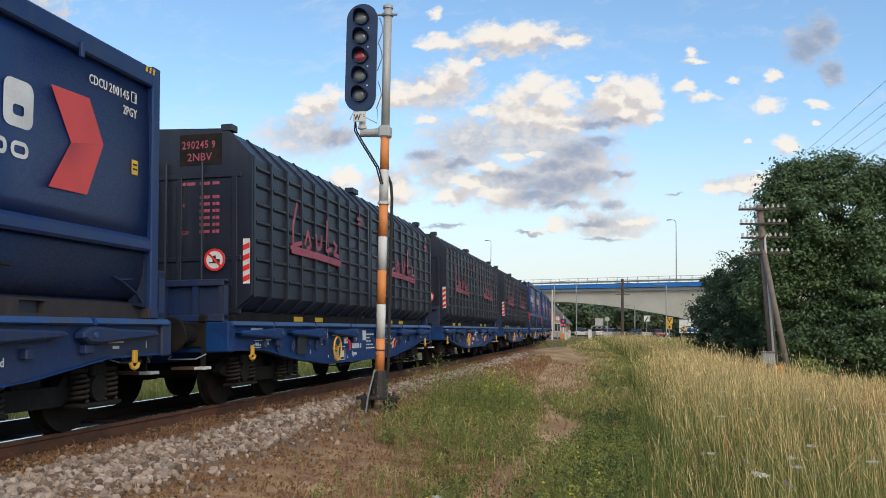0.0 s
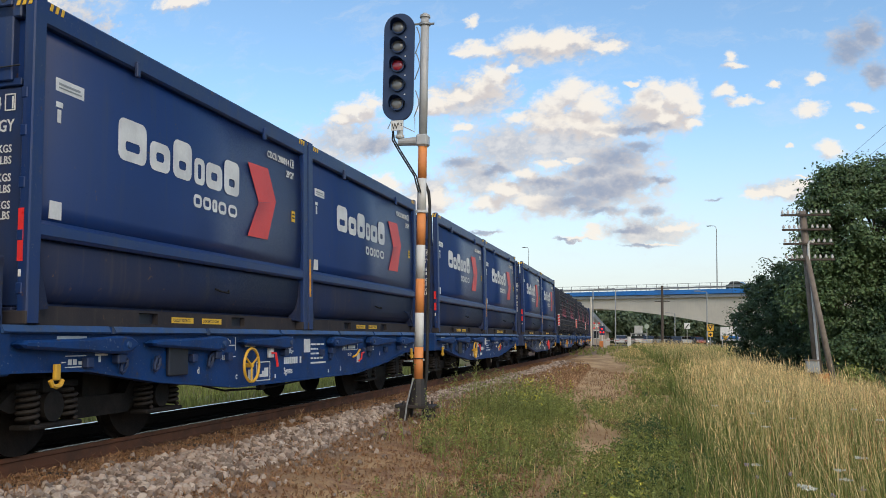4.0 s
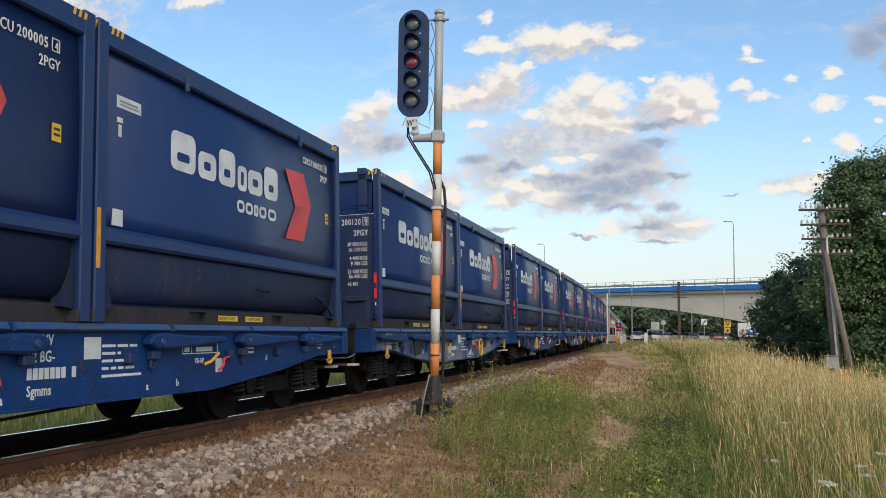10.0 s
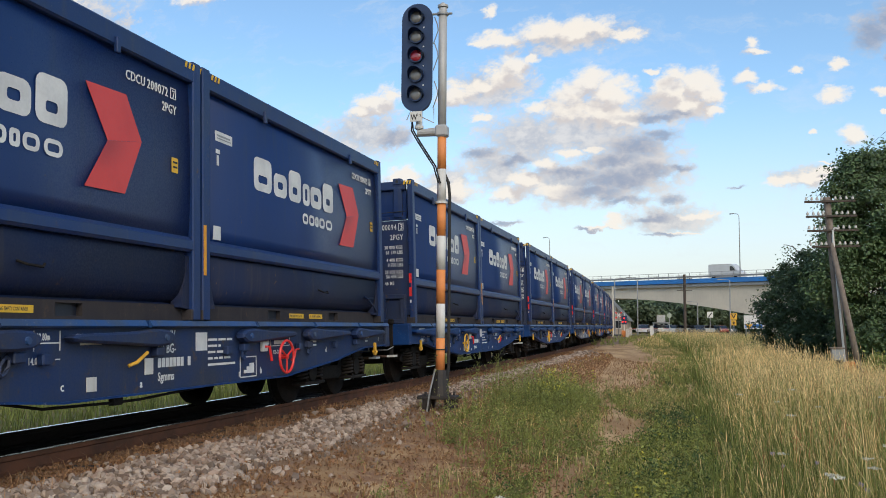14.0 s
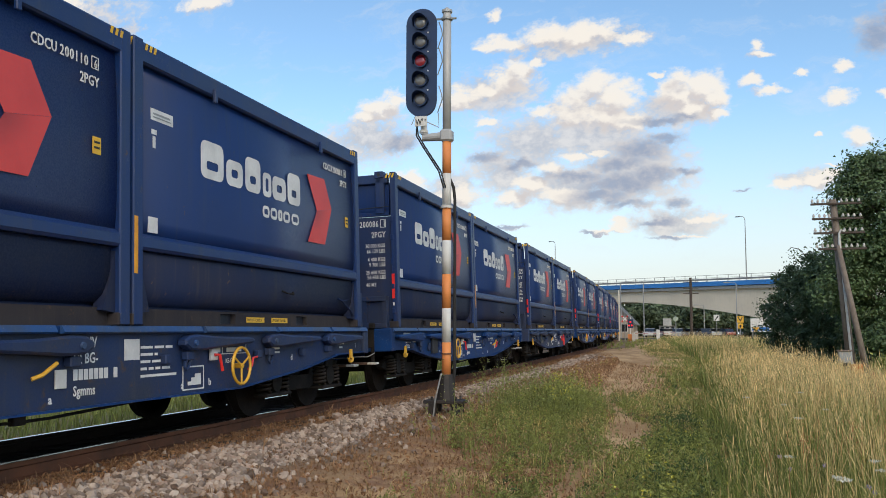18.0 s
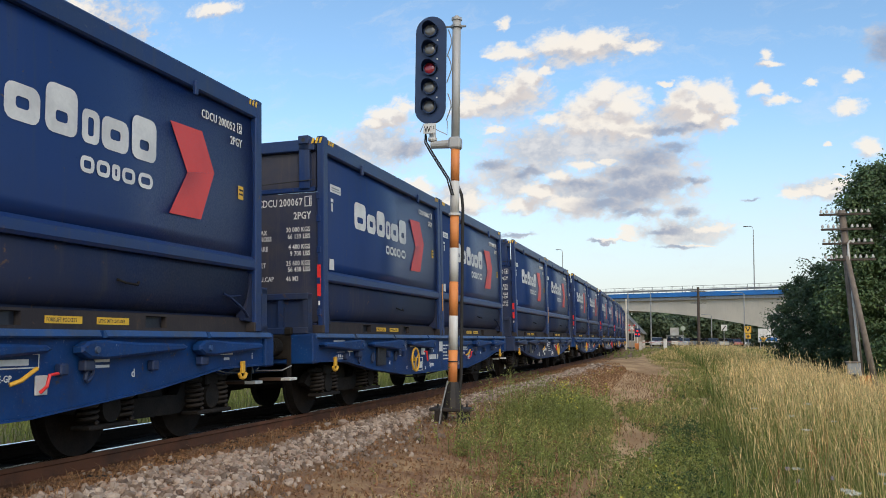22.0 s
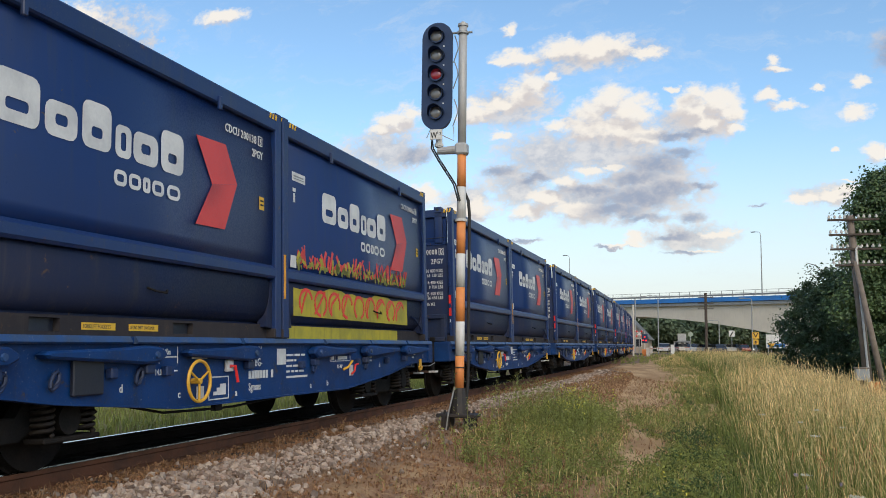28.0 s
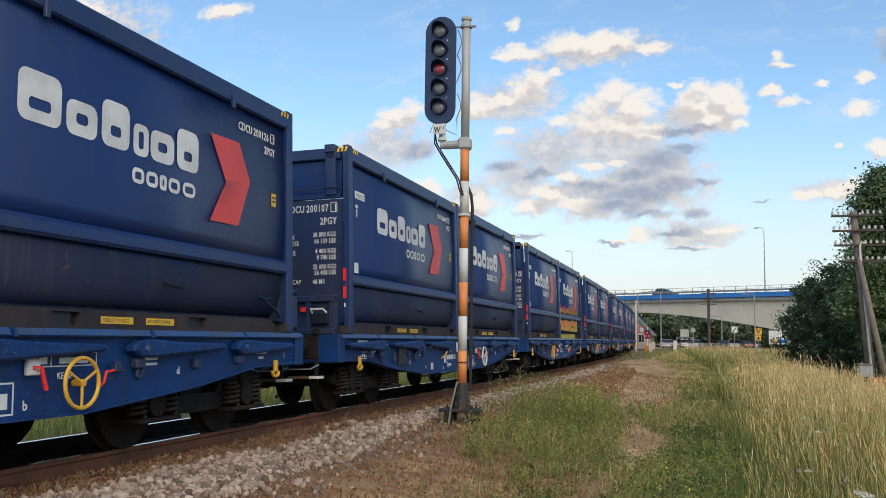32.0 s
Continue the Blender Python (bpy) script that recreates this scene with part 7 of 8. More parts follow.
make_tree("maple_tree", "large dense dark green broadleaved tree", (10.0, 44.5), 9.5,
          [(9.7, 44.5, 6.5, 3.1, 2.5, 2.9), (7.8, 43.5, 6.0, 1.6, 1.7, 2.2), (6.3, 43.3, 6.0, 0.6, 0.6, 0.5), (7.4, 43.6, 8.1, 0.8, 0.8, 0.6), (7.8, 43.6, 8.6, 0.8, 0.8, 0.5), (6.9, 43.5, 7.9, 0.6, 0.6, 0.6), (8.3, 44, 8.9, 0.6, 0.6, 0.5), (9.7, 44, 9.25, 0.7, 0.7, 0.5), (12.0, 44, 8.7, 0.9, 0.8, 0.6),
           (6.1, 43, 3.2, 0.8, 0.8, 0.9), (12.4, 44.5, 6.0, 2.6, 2.4, 2.6), (8.0, 44, 3.0, 1.9, 1.7, 2.5), (10.8, 43, 3.0, 2.6, 2.0, 2.6), (14.0, 44, 3.6, 2.8, 2.4, 3.3), (8.9, 44.4, 8.0, 1.5, 1.3, 1.2), (10.8, 44.6, 8.4, 1.5, 1.3, 0.9),
           (6.9, 43.6, 7.2, 0.9, 0.9, 1.0), (6.6, 43, 4.6, 0.9, 0.9, 1.1), (9.5, 42.4, 0.5, 2.2, 1.5, 1.4), (16.2, 44, 6.2, 2.6, 2.3, 2.9), (10.5, 43.5, 3.1, 1.6, 1.4, 1.6)],
          160000, 0.080, LEAF, 11, 0.3, clump=0.30, per=180)
make_tree("hedge_tree", "thick dark green hedge tree", (6.6, 50.5), 5.0,
          [(5.2, 52, 2.6, 1.5, 1.7, 2.2), (6.9, 50, 3.2, 1.8, 1.8, 2.6), (4.4, 54, 1.7, 1.0, 1.4, 1.7), (8.6, 48, 2.6, 2.0, 1.8, 2.8), (6.0, 51, 4.4, 0.9, 1.0, 0.9), (6.0, 49.5, 0.2, 1.6, 1.4, 1.2), (8.2, 46.5, 0.2, 1.6, 1.4, 1.2)],
          52000, 0.070, LEAF_DARK, 12, 0.16, "hedge", 0.24, [((5.9, 51, 4.8), (5.3, 51, 5.6)), ((5.4, 51, 5.5), (4.9, 51, 5.65))], 90)
make_tree("shrub", "dark shrub under the big tree", (13.0, 41.5), 2.6, [(10.5, 42, 0.9, 2.2, 1.2, 1.5), (13.6, 41.5, 1.0, 2.6, 1.3, 1.7), (17.0, 42, 2.2, 2.6, 2.0, 3.0), (8.0, 42.5, 0.7, 1.3, 1.0, 1.2)], 14000, 0.085, LEAF_DARK, 13, 0.1, "shrub", 0.3)
make_tree("shrub", "small bright green shrub by the telegraph pole", (6.6, 35.5), 0.9, [(6.6, 35.6, -0.15, 0.6, 0.5, 0.6), (6.2, 35.4, -0.3, 0.35, 0.3, 0.4)], 900, 0.07, WEED, 14, 0.03, "shrub", 0.16)
for k, (x, y, r, h) in enumerate([(-16, 205, 6, 8.5), (-9, 185, 4.5, 6.5), (-4, 200, 5, 7.5), (2, 188, 4.5, 7.0), (8, 196, 6, 8.0), (15, 190, 5, 8.5), (22, 180, 6, 10), (-26, 215, 8, 10.5), (11.5, 172, 3, 3.5), (-36, 230, 9, 9)]):
    make_tree("far_tree", "far green broadleaved tree beyond the bridge", (x, y), h, [(x, y, h * 0.55, r * 0.8, r * 0.7, h * 0.42), (x - r * 0.45, y, h * 0.42, r * 0.55, r * 0.5, h * 0.3), (x + r * 0.5, y + 1, h * 0.45, r * 0.55, r * 0.5, h * 0.33), (x + r * 0.1, y, h * 0.25, r * 0.8, r * 0.5, h * 0.25)],
              5200, 0.42, LEAF_FAR, 20 + k, 0.25, clump=0.7)


def make_far_woods():
    rng = np.random.default_rng(5)
    pts = []
    for k in range(150):
        a = rng.uniform(-0.9, 0.6)
        d = rng.uniform(240, 380)
        h = rng.uniform(7, 13)
        c = np.array([d * math.sin(a), d * math.cos(a), h * 0.5])
        pts.append(c + rng.normal(size=(260, 3)) * (7, 4, h * 0.24))
    pts = np.concatenate(pts)
    pts[:, 2] = np.abs(pts[:, 2])
    ob = leaf_mesh("far_woods", pts, rng.uniform(0.8, 1.7, len(pts)), LEAF_FAR, None, rng)
    tagged(ob, "belt of far green woods on the horizon", "woods", kind="stuff")


make_far_woods()


# ---------------------------------------------------------------- grass and weeds
def blades(name, x, y, high, wide, lean, mat, rng, label, category, head=0.0, z=None, wind=0.0):
    """Bent blades as one mesh; head: length of an ear at the tip; wind: a common lean towards -x."""
    k = len(x)
    z = ground_z(x, y) - 0.01 if z is None else z
    turn = rng.uniform(0, 2 * math.pi, k)
    dirx, diry = np.cos(turn), np.sin(turn)
    face = rng.uniform(0, math.pi, k)
    wx, wy = np.cos(face) * wide / 2, np.sin(face) * wide / 2
    base = np.stack([x, y, z], 1)
    mid = base + np.stack([dirx * lean * high * 0.3, diry * lean * high * 0.3, high * 0.55], 1)
    tip = base + np.stack([dirx * lean * high, diry * lean * high, high * (1 - 0.25 * lean)], 1)
    if wind:
        blow = (high * wind * rng.uniform(0.2, 1.8, k))[:, None] * np.array([-1.0, -0.25, 0.0])
        mid, tip = mid + blow * 0.35, tip + blow
    w = np.stack([wx, wy, np.zeros(k)], 1)
    v = [base - w, base + w, mid - w * 0.8, mid + w * 0.8, tip]
    per = 5
    faces = [[0, 1, 3, 2], [2, 3, 4]]
    if head:
        d = tip - mid
        d /= np.linalg.norm(d, axis=1)[:, None]
        size = rng.uniform(0.6, 1.3, k)[:, None] * head
        q = np.stack([np.cos(face + 1.0), np.sin(face + 1.0), np.zeros(k)], 1) * size * (0.022 if head < 0.1 else 0.03)
        v += [tip - d * size * 0.1, tip + d * size * 0.4 + q, tip + d * size, tip + d * size * 0.4 - q]
        faces += [[5, 6, 7, 8]]
        per = 9
    v = np.stack(v, 1).reshape(-1, 3)
    i = np.arange(k)[:, None] * per
    f = []
    for face_ in faces:
        f += (i + np.array(face_)).tolist()
    ob = raw(name, v.tolist(), f, mat)
    up = np.tile(np.array([0, 0, 0.55, 0.55, 1, 1, 1, 1, 1][:per], dtype=float), k)
    ob.data.attributes.new("up", "FLOAT", "POINT").data.foreach_set("value", up)
    if label:
        tagged(ob, label, category, kind="stuff")
    return ob


def scatter(rng, count, y0, y1, fx, spread_power=1.0):
    """Random places: y between y0 and y1, x between the two functions that fx gives."""
    y = y0 + (y1 - y0) * rng.uniform(0, 1, count) ** spread_power
    lo, hi = fx(y)
    return lo + (hi - lo) * rng.uniform(0, 1, count), y


def patchy(rng, x, y, scale, lo=0.0):
    """Keeps places where a slow wave is high."""
    w = 0.5 + 0.25 * np.sin(x * scale + 1.7 * np.sin(y * scale * 0.6)) + 0.25 * np.sin(y * scale * 0.83 + 2 * np.cos(x * scale * 0.5))
    return rng.uniform(lo, 1, len(x)) < w


def green_from(y):
    """Where the green growth begins beside the stones."""
    return np.interp(y, [5, 8, 13, 16, 24, 40, 60, 100], [-1.45, -1.75, -2.75, -3.1, -3.2, -4.0, -6.0, -9.0])


def make_meadow():
    rng = np.random.default_rng(3)
    edge = lambda y: 0.34 + 0.18 * np.sin(y * 0.7) + 0.1 * np.sin(y * 1.9) + np.clip(y - 42, 0, 70) * -0.07
    right = lambda y: np.minimum(0.36 * np.maximum(y, 4.0) + 1.2, 26.0)
    for y0, y1, count, wide in ((-8.0, 1.6, 5000, 0.006), (3.0, 8.0, 1900, 0.0046), (8.0, 16.0, 6000, 0.0060), (16.0, 32.0, 17000, 0.0095), (32.0, 104.0, 22000, 0.022)):
        x, y = scatter(rng, count, y0, y1, lambda y: (edge(y), right(y)), 0.8)
        keep = patchy(rng, x, y, 1.1, -0.35)
        x, y = x[keep], y[keep]
        k = len(x)
        near_edge = np.clip((x - edge(y)) / 0.8, 0.25, 1)
        high = rng.normal(0.80, 0.17, k).clip(0.3, 1.25) * (0.6 + 0.4 * near_edge) * np.clip(1.25 - 0.09 * x, 0.6, 1.0)
        blades("tall_dry_grass", x, y, high, np.full(k, wide), np.where(rng.uniform(0, 1, k) < 0.10, rng.uniform(0.5, 0.9, k), np.abs(rng.normal(0.15, 0.13, k))).clip(0, 0.9), STRAW, rng, "tall dry straw-coloured meadow grass with ears", "grass", 0.09 if y1 < 9 else 0.11 if y1 < 17 else 0.15, None, 0.07)
        x, y = scatter(rng, int(count * (1.5 if y0 < 0 else 4.2 if y0 < 4 else 3.2 if y0 < 9 else 2.4)), y0, y1, lambda y: (edge(y) - 0.15, right(y)), 0.8)
        k = len(x)
        blades("green_undergrowth", x, y, rng.uniform(0.22, 0.52, k) * rng.choice([1, 1, 1.5], k) * np.clip(1.2 - 0.06 * x, 0.7, 1), np.full(k, wide * 1.5), np.abs(rng.normal(0.3, 0.2, k)), UNDERGROWTH, rng, "green grass growing under the dry stalks", "grass")
    # short grass and weeds between the track and the meadow
    for y0, y1, count, wide, low, hi in ((-8.0, 3.2, 6000, 0.008, 0.05, 0.2), (3.2, 9.0, 10000, 0.005, 0.05, 0.24), (9.0, 20.0, 18000, 0.0075, 0.05, 0.30), (20.0, 60.0, 15000, 0.020, 0.06, 0.26), (60.0, 101.0, 9000, 0.04, 0.1, 0.4)):
        x, y = scatter(rng, count, y0, y1, lambda y: (-3.4 + 0.0 * y - np.clip(y - 10, 0, 60) * 0.012, edge(y) + 0.4), 0.85)
        keep = (rng.uniform(0, 1, count) > path_mask(x, y) * 1.1) & patchy(rng, x, y, 1.7, 0.05) & patchy(rng, x + 9, y * 0.8, 0.9, -0.45) & (x > green_from(y) + rng.normal(0.1, 0.3, count))
        x, y = x[keep], y[keep]
        k = len(x)
        blades("short_grass", x, y, rng.uniform(low, hi, k), np.full(k, wide), np.abs(rng.normal(0.35, 0.25, k)), GREEN_GRASS, rng, "short green grass beside the path", "grass")
        x, y = scatter(rng, int(count * 0.9), y0, y1, lambda y: (-3.9 + 0.0 * y, edge(y)), 0.85)
        keep = (rng.uniform(0, 1, len(x)) > path_mask(x, y)) & patchy(rng, x + 5, y, 1.3, 0.0) & (x > green_from(y) + rng.normal(-0.35, 0.45, len(x)))
        x, y = x[keep], y[keep]
        k = len(x)
        blades("dry_stubble", x, y, rng.uniform(low, hi, k), np.full(k, wide), np.abs(rng.normal(0.4, 0.3, k)), STRAW, rng, "dry yellow stubble beside the path", "grass")
    # withered leaves and crumbs on the brown earth
    y = 4.5 + 40 * rng.uniform(0, 1, 26000) ** 2.4
    side = rng.uniform(0, 1, 26000) < 0.3
    lo, hi = np.where(side, line_x(y) + 0.86, line_x(y) + 2.0), np.where(side, line_x(y) + 1.45, green_from(y) + 0.7)
    x = lo + (hi - lo) * rng.uniform(0, 1, 26000)
    for mat, pick, label in ((DEAD_WEED, rng.uniform(0, 1, 26000) < 0.6, "withered brown leaves on the earth"), (RUST_LITTER, rng.uniform(0, 1, 26000) < 0.75, "rust-red crumbs and dead leaves on the earth")):
        pts = np.stack([x[pick], y[pick], ground_z(x[pick], y[pick]) + rng.uniform(0.0, 0.035, pick.sum())], 1)
        ob = leaf_mesh("leaf_litter", pts, rng.uniform(0.008, 0.024, pick.sum()) * (1 + y[pick] * 0.02), mat, None, rng, 0.55)
        tagged(ob, label, "litter", kind="stuff")
    # dead brown weeds along the rail
    x, y = scatter(rng, 12000, 4.0, 60.0, lambda y: (line_x(y) + 0.92, line_x(y) + 1.75), 1.6)
    k = len(x)
    blades("dead_weeds", x, y, rng.uniform(0.015, 0.075, k) * rng.choice([1, 1, 1, 1, 1, 2.2], k), np.full(k, 0.008), np.abs(rng.normal(0.5, 0.3, k)), DEAD_WEED, rng, "dead brown weeds along the rail", "weeds")
    x, y = scatter(rng, 15000, 4.0, 50.0, lambda y: (line_x(y) + 2.0, green_from(y) + 0.5), 1.5)
    keep = patchy(rng, x, y, 1.5, -0.3)
    x, y = x[keep], y[keep]
    k = len(x)
    blades("dead_weeds", x, y, rng.uniform(0.02, 0.11, k), np.full(k, 0.008), np.abs(rng.normal(0.5, 0.3, k)), DEAD_WEED, rng, "dead brown weeds on the ballast edge", "weeds")
    x, y = scatter(rng, 11000, 4.0, 40.0, lambda y: (-4.4 - np.clip(y - 10, 0, 60) * 0.02, -0.5 + 0.0 * y), 1.4)
    k = len(x)
    blades("dry_litter", x, y, rng.uniform(0.02, 0.08, k) * (1 + y * 0.02), 0.008 + 0.0004 * y, rng.uniform(0.4, 1.6, k), DEAD_WEED, rng, "dry brown litter on the bare earth", "litter")
    # rust-brown seeding stalks in the meadow
    x, y = scatter(rng, 1900, 5.0, 24.0, lambda y: (edge(y) + 0.3, right(y)), 1.0)
    keep = patchy(rng, x + 3, y, 1.3, 0.35)
    x, y = x[keep], y[keep]
    blades("rusty_stalks", x, y, rng.uniform(0.5, 0.85, len(x)), 0.004 + 0.0003 * y, np.abs(rng.normal(0.12, 0.1, len(x))), RED_SORREL, rng, "rust-brown seeding stalks among the straw", "grass", 0.095)
    x, y = rng.normal(4.4, 0.9, 700), rng.normal(14.5, 2.2, 700)
    blades("rusty_stalks", x, y, rng.uniform(0.6, 0.95, 700), np.full(700, 0.008), np.abs(rng.normal(0.14, 0.1, 700)), RED_SORREL, rng, "dense patch of rust-brown seeding stalks", "grass", 0.12, None, 0.1)
    # green field on the far side of the track
    x, y = scatter(rng, 26000, -2.0, 45.0, lambda y: (line_x(y) - 12.0, line_x(y) - 3.0), 1.0)
    k = len(x)
    blades("field_grass", x, y, rng.uniform(0.08, 0.34, k), np.full(k, 0.022), np.abs(rng.normal(0.3, 0.2, k)), WEED, rng, "green grass across the track", "grass")


make_meadow()


def make_clumps():
    """Leafy clumps of several kinds over the green strip."""
    rng = np.random.default_rng(21)
    kinds = ((WEED, "clumps of fresh yellow-green weeds", 0.020, 0.42), (GREEN_GRASS, "clumps of green leafy weeds", 0.017, 0.55), (DARK_WEED, "clumps of dark green clover", 0.014, 0.7), (DEAD_WEED, "clumps of withered brown weeds", 0.015, 0.3))
    for (mat, label, leaf, slim), count in zip(kinds, (430, 500, 380, 620)):
        y = 4.6 + 26 * rng.uniform(0, 1, count * 2) ** 1.5
        lo = green_from(y) - (0.7 if mat is DEAD_WEED else 0.0)
        x = lo + (0.55 - lo) * rng.uniform(0, 1, count * 2)
        keep = (path_mask(x, y) < 0.45) & patchy(rng, x * 1.3 + leaf * 900, y, 1.9, 0.0)
        x, y = x[keep][:count], y[keep][:count]
        per = 46
        r, h = rng.uniform(0.05, 0.17, len(x)), rng.uniform(0.05, 0.24, len(x)) * (0.6 if mat is DARK_WEED else 1.0)
        d = rng.normal(size=(len(x), per, 3)) * 0.55
        up = rng.uniform(0, 1, (len(x), per)) ** 0.8
        pts = np.stack([x[:, None] + d[:, :, 0] * r[:, None], y[:, None] + d[:, :, 1] * r[:, None], (ground_z(x, y) + 0.01)[:, None] + up * h[:, None] * np.exp(-(d[:, :, 0] ** 2 + d[:, :, 1] ** 2))], 2)
        ob = leaf_mesh("leafy_weeds", pts.reshape(-1, 3), rng.uniform(0.5, 1.4, len(x) * per) * leaf * np.repeat(1 + y * 0.02, per), mat, None, rng, slim)
        tagged(ob, label, "weeds", kind="stuff")

    # bigger leafy plants at the edge of the meadow and behind the signal
    for mat, label, leaf, n, x0, x1, y0, y1 in ((WEED, "bushy yellow-green plants at the meadow edge", 0.026, 64, -0.7, 0.5, 5.2, 13.5), (DARK_WEED, "bushy dark green plants at the meadow edge", 0.024, 80, -0.6, 0.55, 5.2, 16.0),
                                                (WEED, "bushy yellow-green plants behind the signal", 0.030, 34, -3.3, -1.9, 12.5, 19.0), (GREEN_GRASS, "bushy green plants behind the signal", 0.026, 40, -3.4, -1.7, 10.5, 19.0)):
        x, y = rng.uniform(x0, x1, n), rng.uniform(y0, y1, n)
        per = 130
        f = rng.uniform(0.05, 1, (n, per))
        h, r = rng.uniform(0.18, 0.42, n), rng.uniform(0.10, 0.2, n)
        turn, out = rng.uniform(0, 6.28, (n, per)), rng.uniform(0, 1, (n, per)) ** 0.5
        wide = r[:, None] * out * (0.4 + 0.9 * f)
        pts = np.stack([x[:, None] + np.cos(turn) * wide, y[:, None] + np.sin(turn) * wide, ground_z(x, y)[:, None] + f * h[:, None] * (1.1 - 0.4 * out)], 2)
        ob = leaf_mesh("bushy_weeds", pts.reshape(-1, 3), rng.uniform(0.5, 1.3, n * per) * leaf, mat, None, rng, 0.36)
        tagged(ob, label, "weeds", kind="stuff")


make_clumps()


def make_weeds():
    """Leafy weeds: stems with leaves all along."""
    rng = np.random.default_rng(8)

    def stand(name, label, places, high, per, leaf, mat, stem_mat, tip=None, tip_label=""):
        x, y = places
        k = len(x)
        h = rng.uniform(0.6, 1.15, k) * high
        leanx, leany = rng.normal(0, 0.14, k), rng.normal(0, 0.14, k)
        z = ground_z(x, y)
        blades(name, x, y, h, np.full(k, 0.008), np.full(k, 0.1), stem_mat, rng, label + " stems", "weeds")
        f = rng.uniform(0.1, 1.0, (k, per))
        pts = np.stack([x[:, None] + leanx[:, None] * f * h[:, None], y[:, None] + leany[:, None] * f * h[:, None], z[:, None] + f * h[:, None]], 2)
        pts += rng.normal(size=pts.shape) * leaf * 0.8
        leaf_mesh(name + "_leaves", pts.reshape(-1, 3), rng.uniform(0.6, 1.5, k * per) * leaf, mat, None, rng, 0.3)
        tagged(scene.collection.objects[-1], label, "weeds", kind="stuff")
        if tip is not None:
            tips = np.stack([x + leanx * h, y + leany * h, z + h + 0.02], 1)[rng.uniform(0, 1, k) < (0.5 if k < 100 else 0.05)]
            tips = np.repeat(tips, 9, 0) + rng.normal(size=(len(tips) * 9, 3)) * (0.02, 0.02, 0.05)
            leaf_mesh(name + "_blossoms", tips, np.full(len(tips), 0.016), tip, None, rng)
            tagged(scene.collection.objects[-1], tip_label, "flowers", kind="stuff")
    # tall thin weeds behind the signal
    y = rng.uniform(9.6, 20.0, 260)
    x = -2.2 - (y - 9.5) * 0.02 + rng.normal(0, 0.55, 260)
    stand("tall_weeds", "tall grey-green weeds beside the signal", (x, y), 0.5, 22, 0.020, WEED, GREEN_GRASS)
    y = rng.uniform(13.4, 17.0, 150)
    stand("tall_weeds", "thin tall grey-green weeds behind the signal", (-2.75 + rng.normal(0, 0.4, 150), y), 0.78, 26, 0.022, GREEN_GRASS, GREEN_GRASS)
    y = rng.uniform(13.6, 16.0, 60)
    stand("yellow_weeds", "yellow-flowering weeds beside the signal", (-2.1 + rng.normal(0, 0.28, 60), y), 0.72, 30, 0.03, WEED, GREEN_GRASS, YELLOW_BLOOM, "small yellow blossoms")
    y = rng.uniform(4.5, 13.0, 620)
    x = -0.3 + rng.normal(0, 0.36, 620)
    keep = path_mask(x, y) < 0.4
    stand("low_weeds", "low leafy green weeds along the meadow edge", (x[keep], y[keep]), 0.26, 22, 0.020, WEED, GREEN_GRASS, YELLOW_BLOOM, "small yellow blossoms")
    y = rng.uniform(13.0, 45.0, 420)
    x = -0.1 + rng.normal(0, 0.6, 420) - (y - 13) * 0.004
    stand("low_weeds", "low leafy green weeds along the meadow edge", (x, y), 0.26, 14, 0.030, WEED, GREEN_GRASS)
    y = rng.uniform(4.6, 12.0, 420)
    x = -1.75 + rng.normal(0, 0.42, 420)
    stand("low_weeds", "scattered low green weeds on dry earth", (x, y), 0.16, 14, 0.017, WEED, GREEN_GRASS)
    y = rng.uniform(60.0, 98.0, 160)
    x = rng.uniform(-7.0, -3.0, 160)
    stand("low_weeds", "rough green growth before the crossing", (x, y), 0.4, 12, 0.07, WEED, GREEN_GRASS)
    # one tall bare weed next to the track
    for wx, wy, wh in ((-4.15, 19.5, 0.75), (-4.5, 8.8, 0.34), (-4.9, 11.5, 0.26)):
        t = thing("tall_weed", "single branching dry weed beside the track", "weed")
        t.matrix_basis = pose(wx, wy, float(ground_z(wx, wy)))
        bm = tube(B(), (0, 0, -0.02), (0.03, 0, wh), 0.008, 0.003, seg=5)
        for _ in range(14):
            z = rng.uniform(0.3, 0.95) * wh
            a, d = rng.uniform(0, 6.3), rng.uniform(0.05, 0.16) * wh / 0.6
            tube(bm, (0.02, 0, z), (0.02 + d * math.cos(a), d * math.sin(a), z + d * 1.3), 0.003, 0.0015, seg=4)
        part("stem", bm, DEAD_WEED if wh < 0.6 else GREEN_GRASS, t)
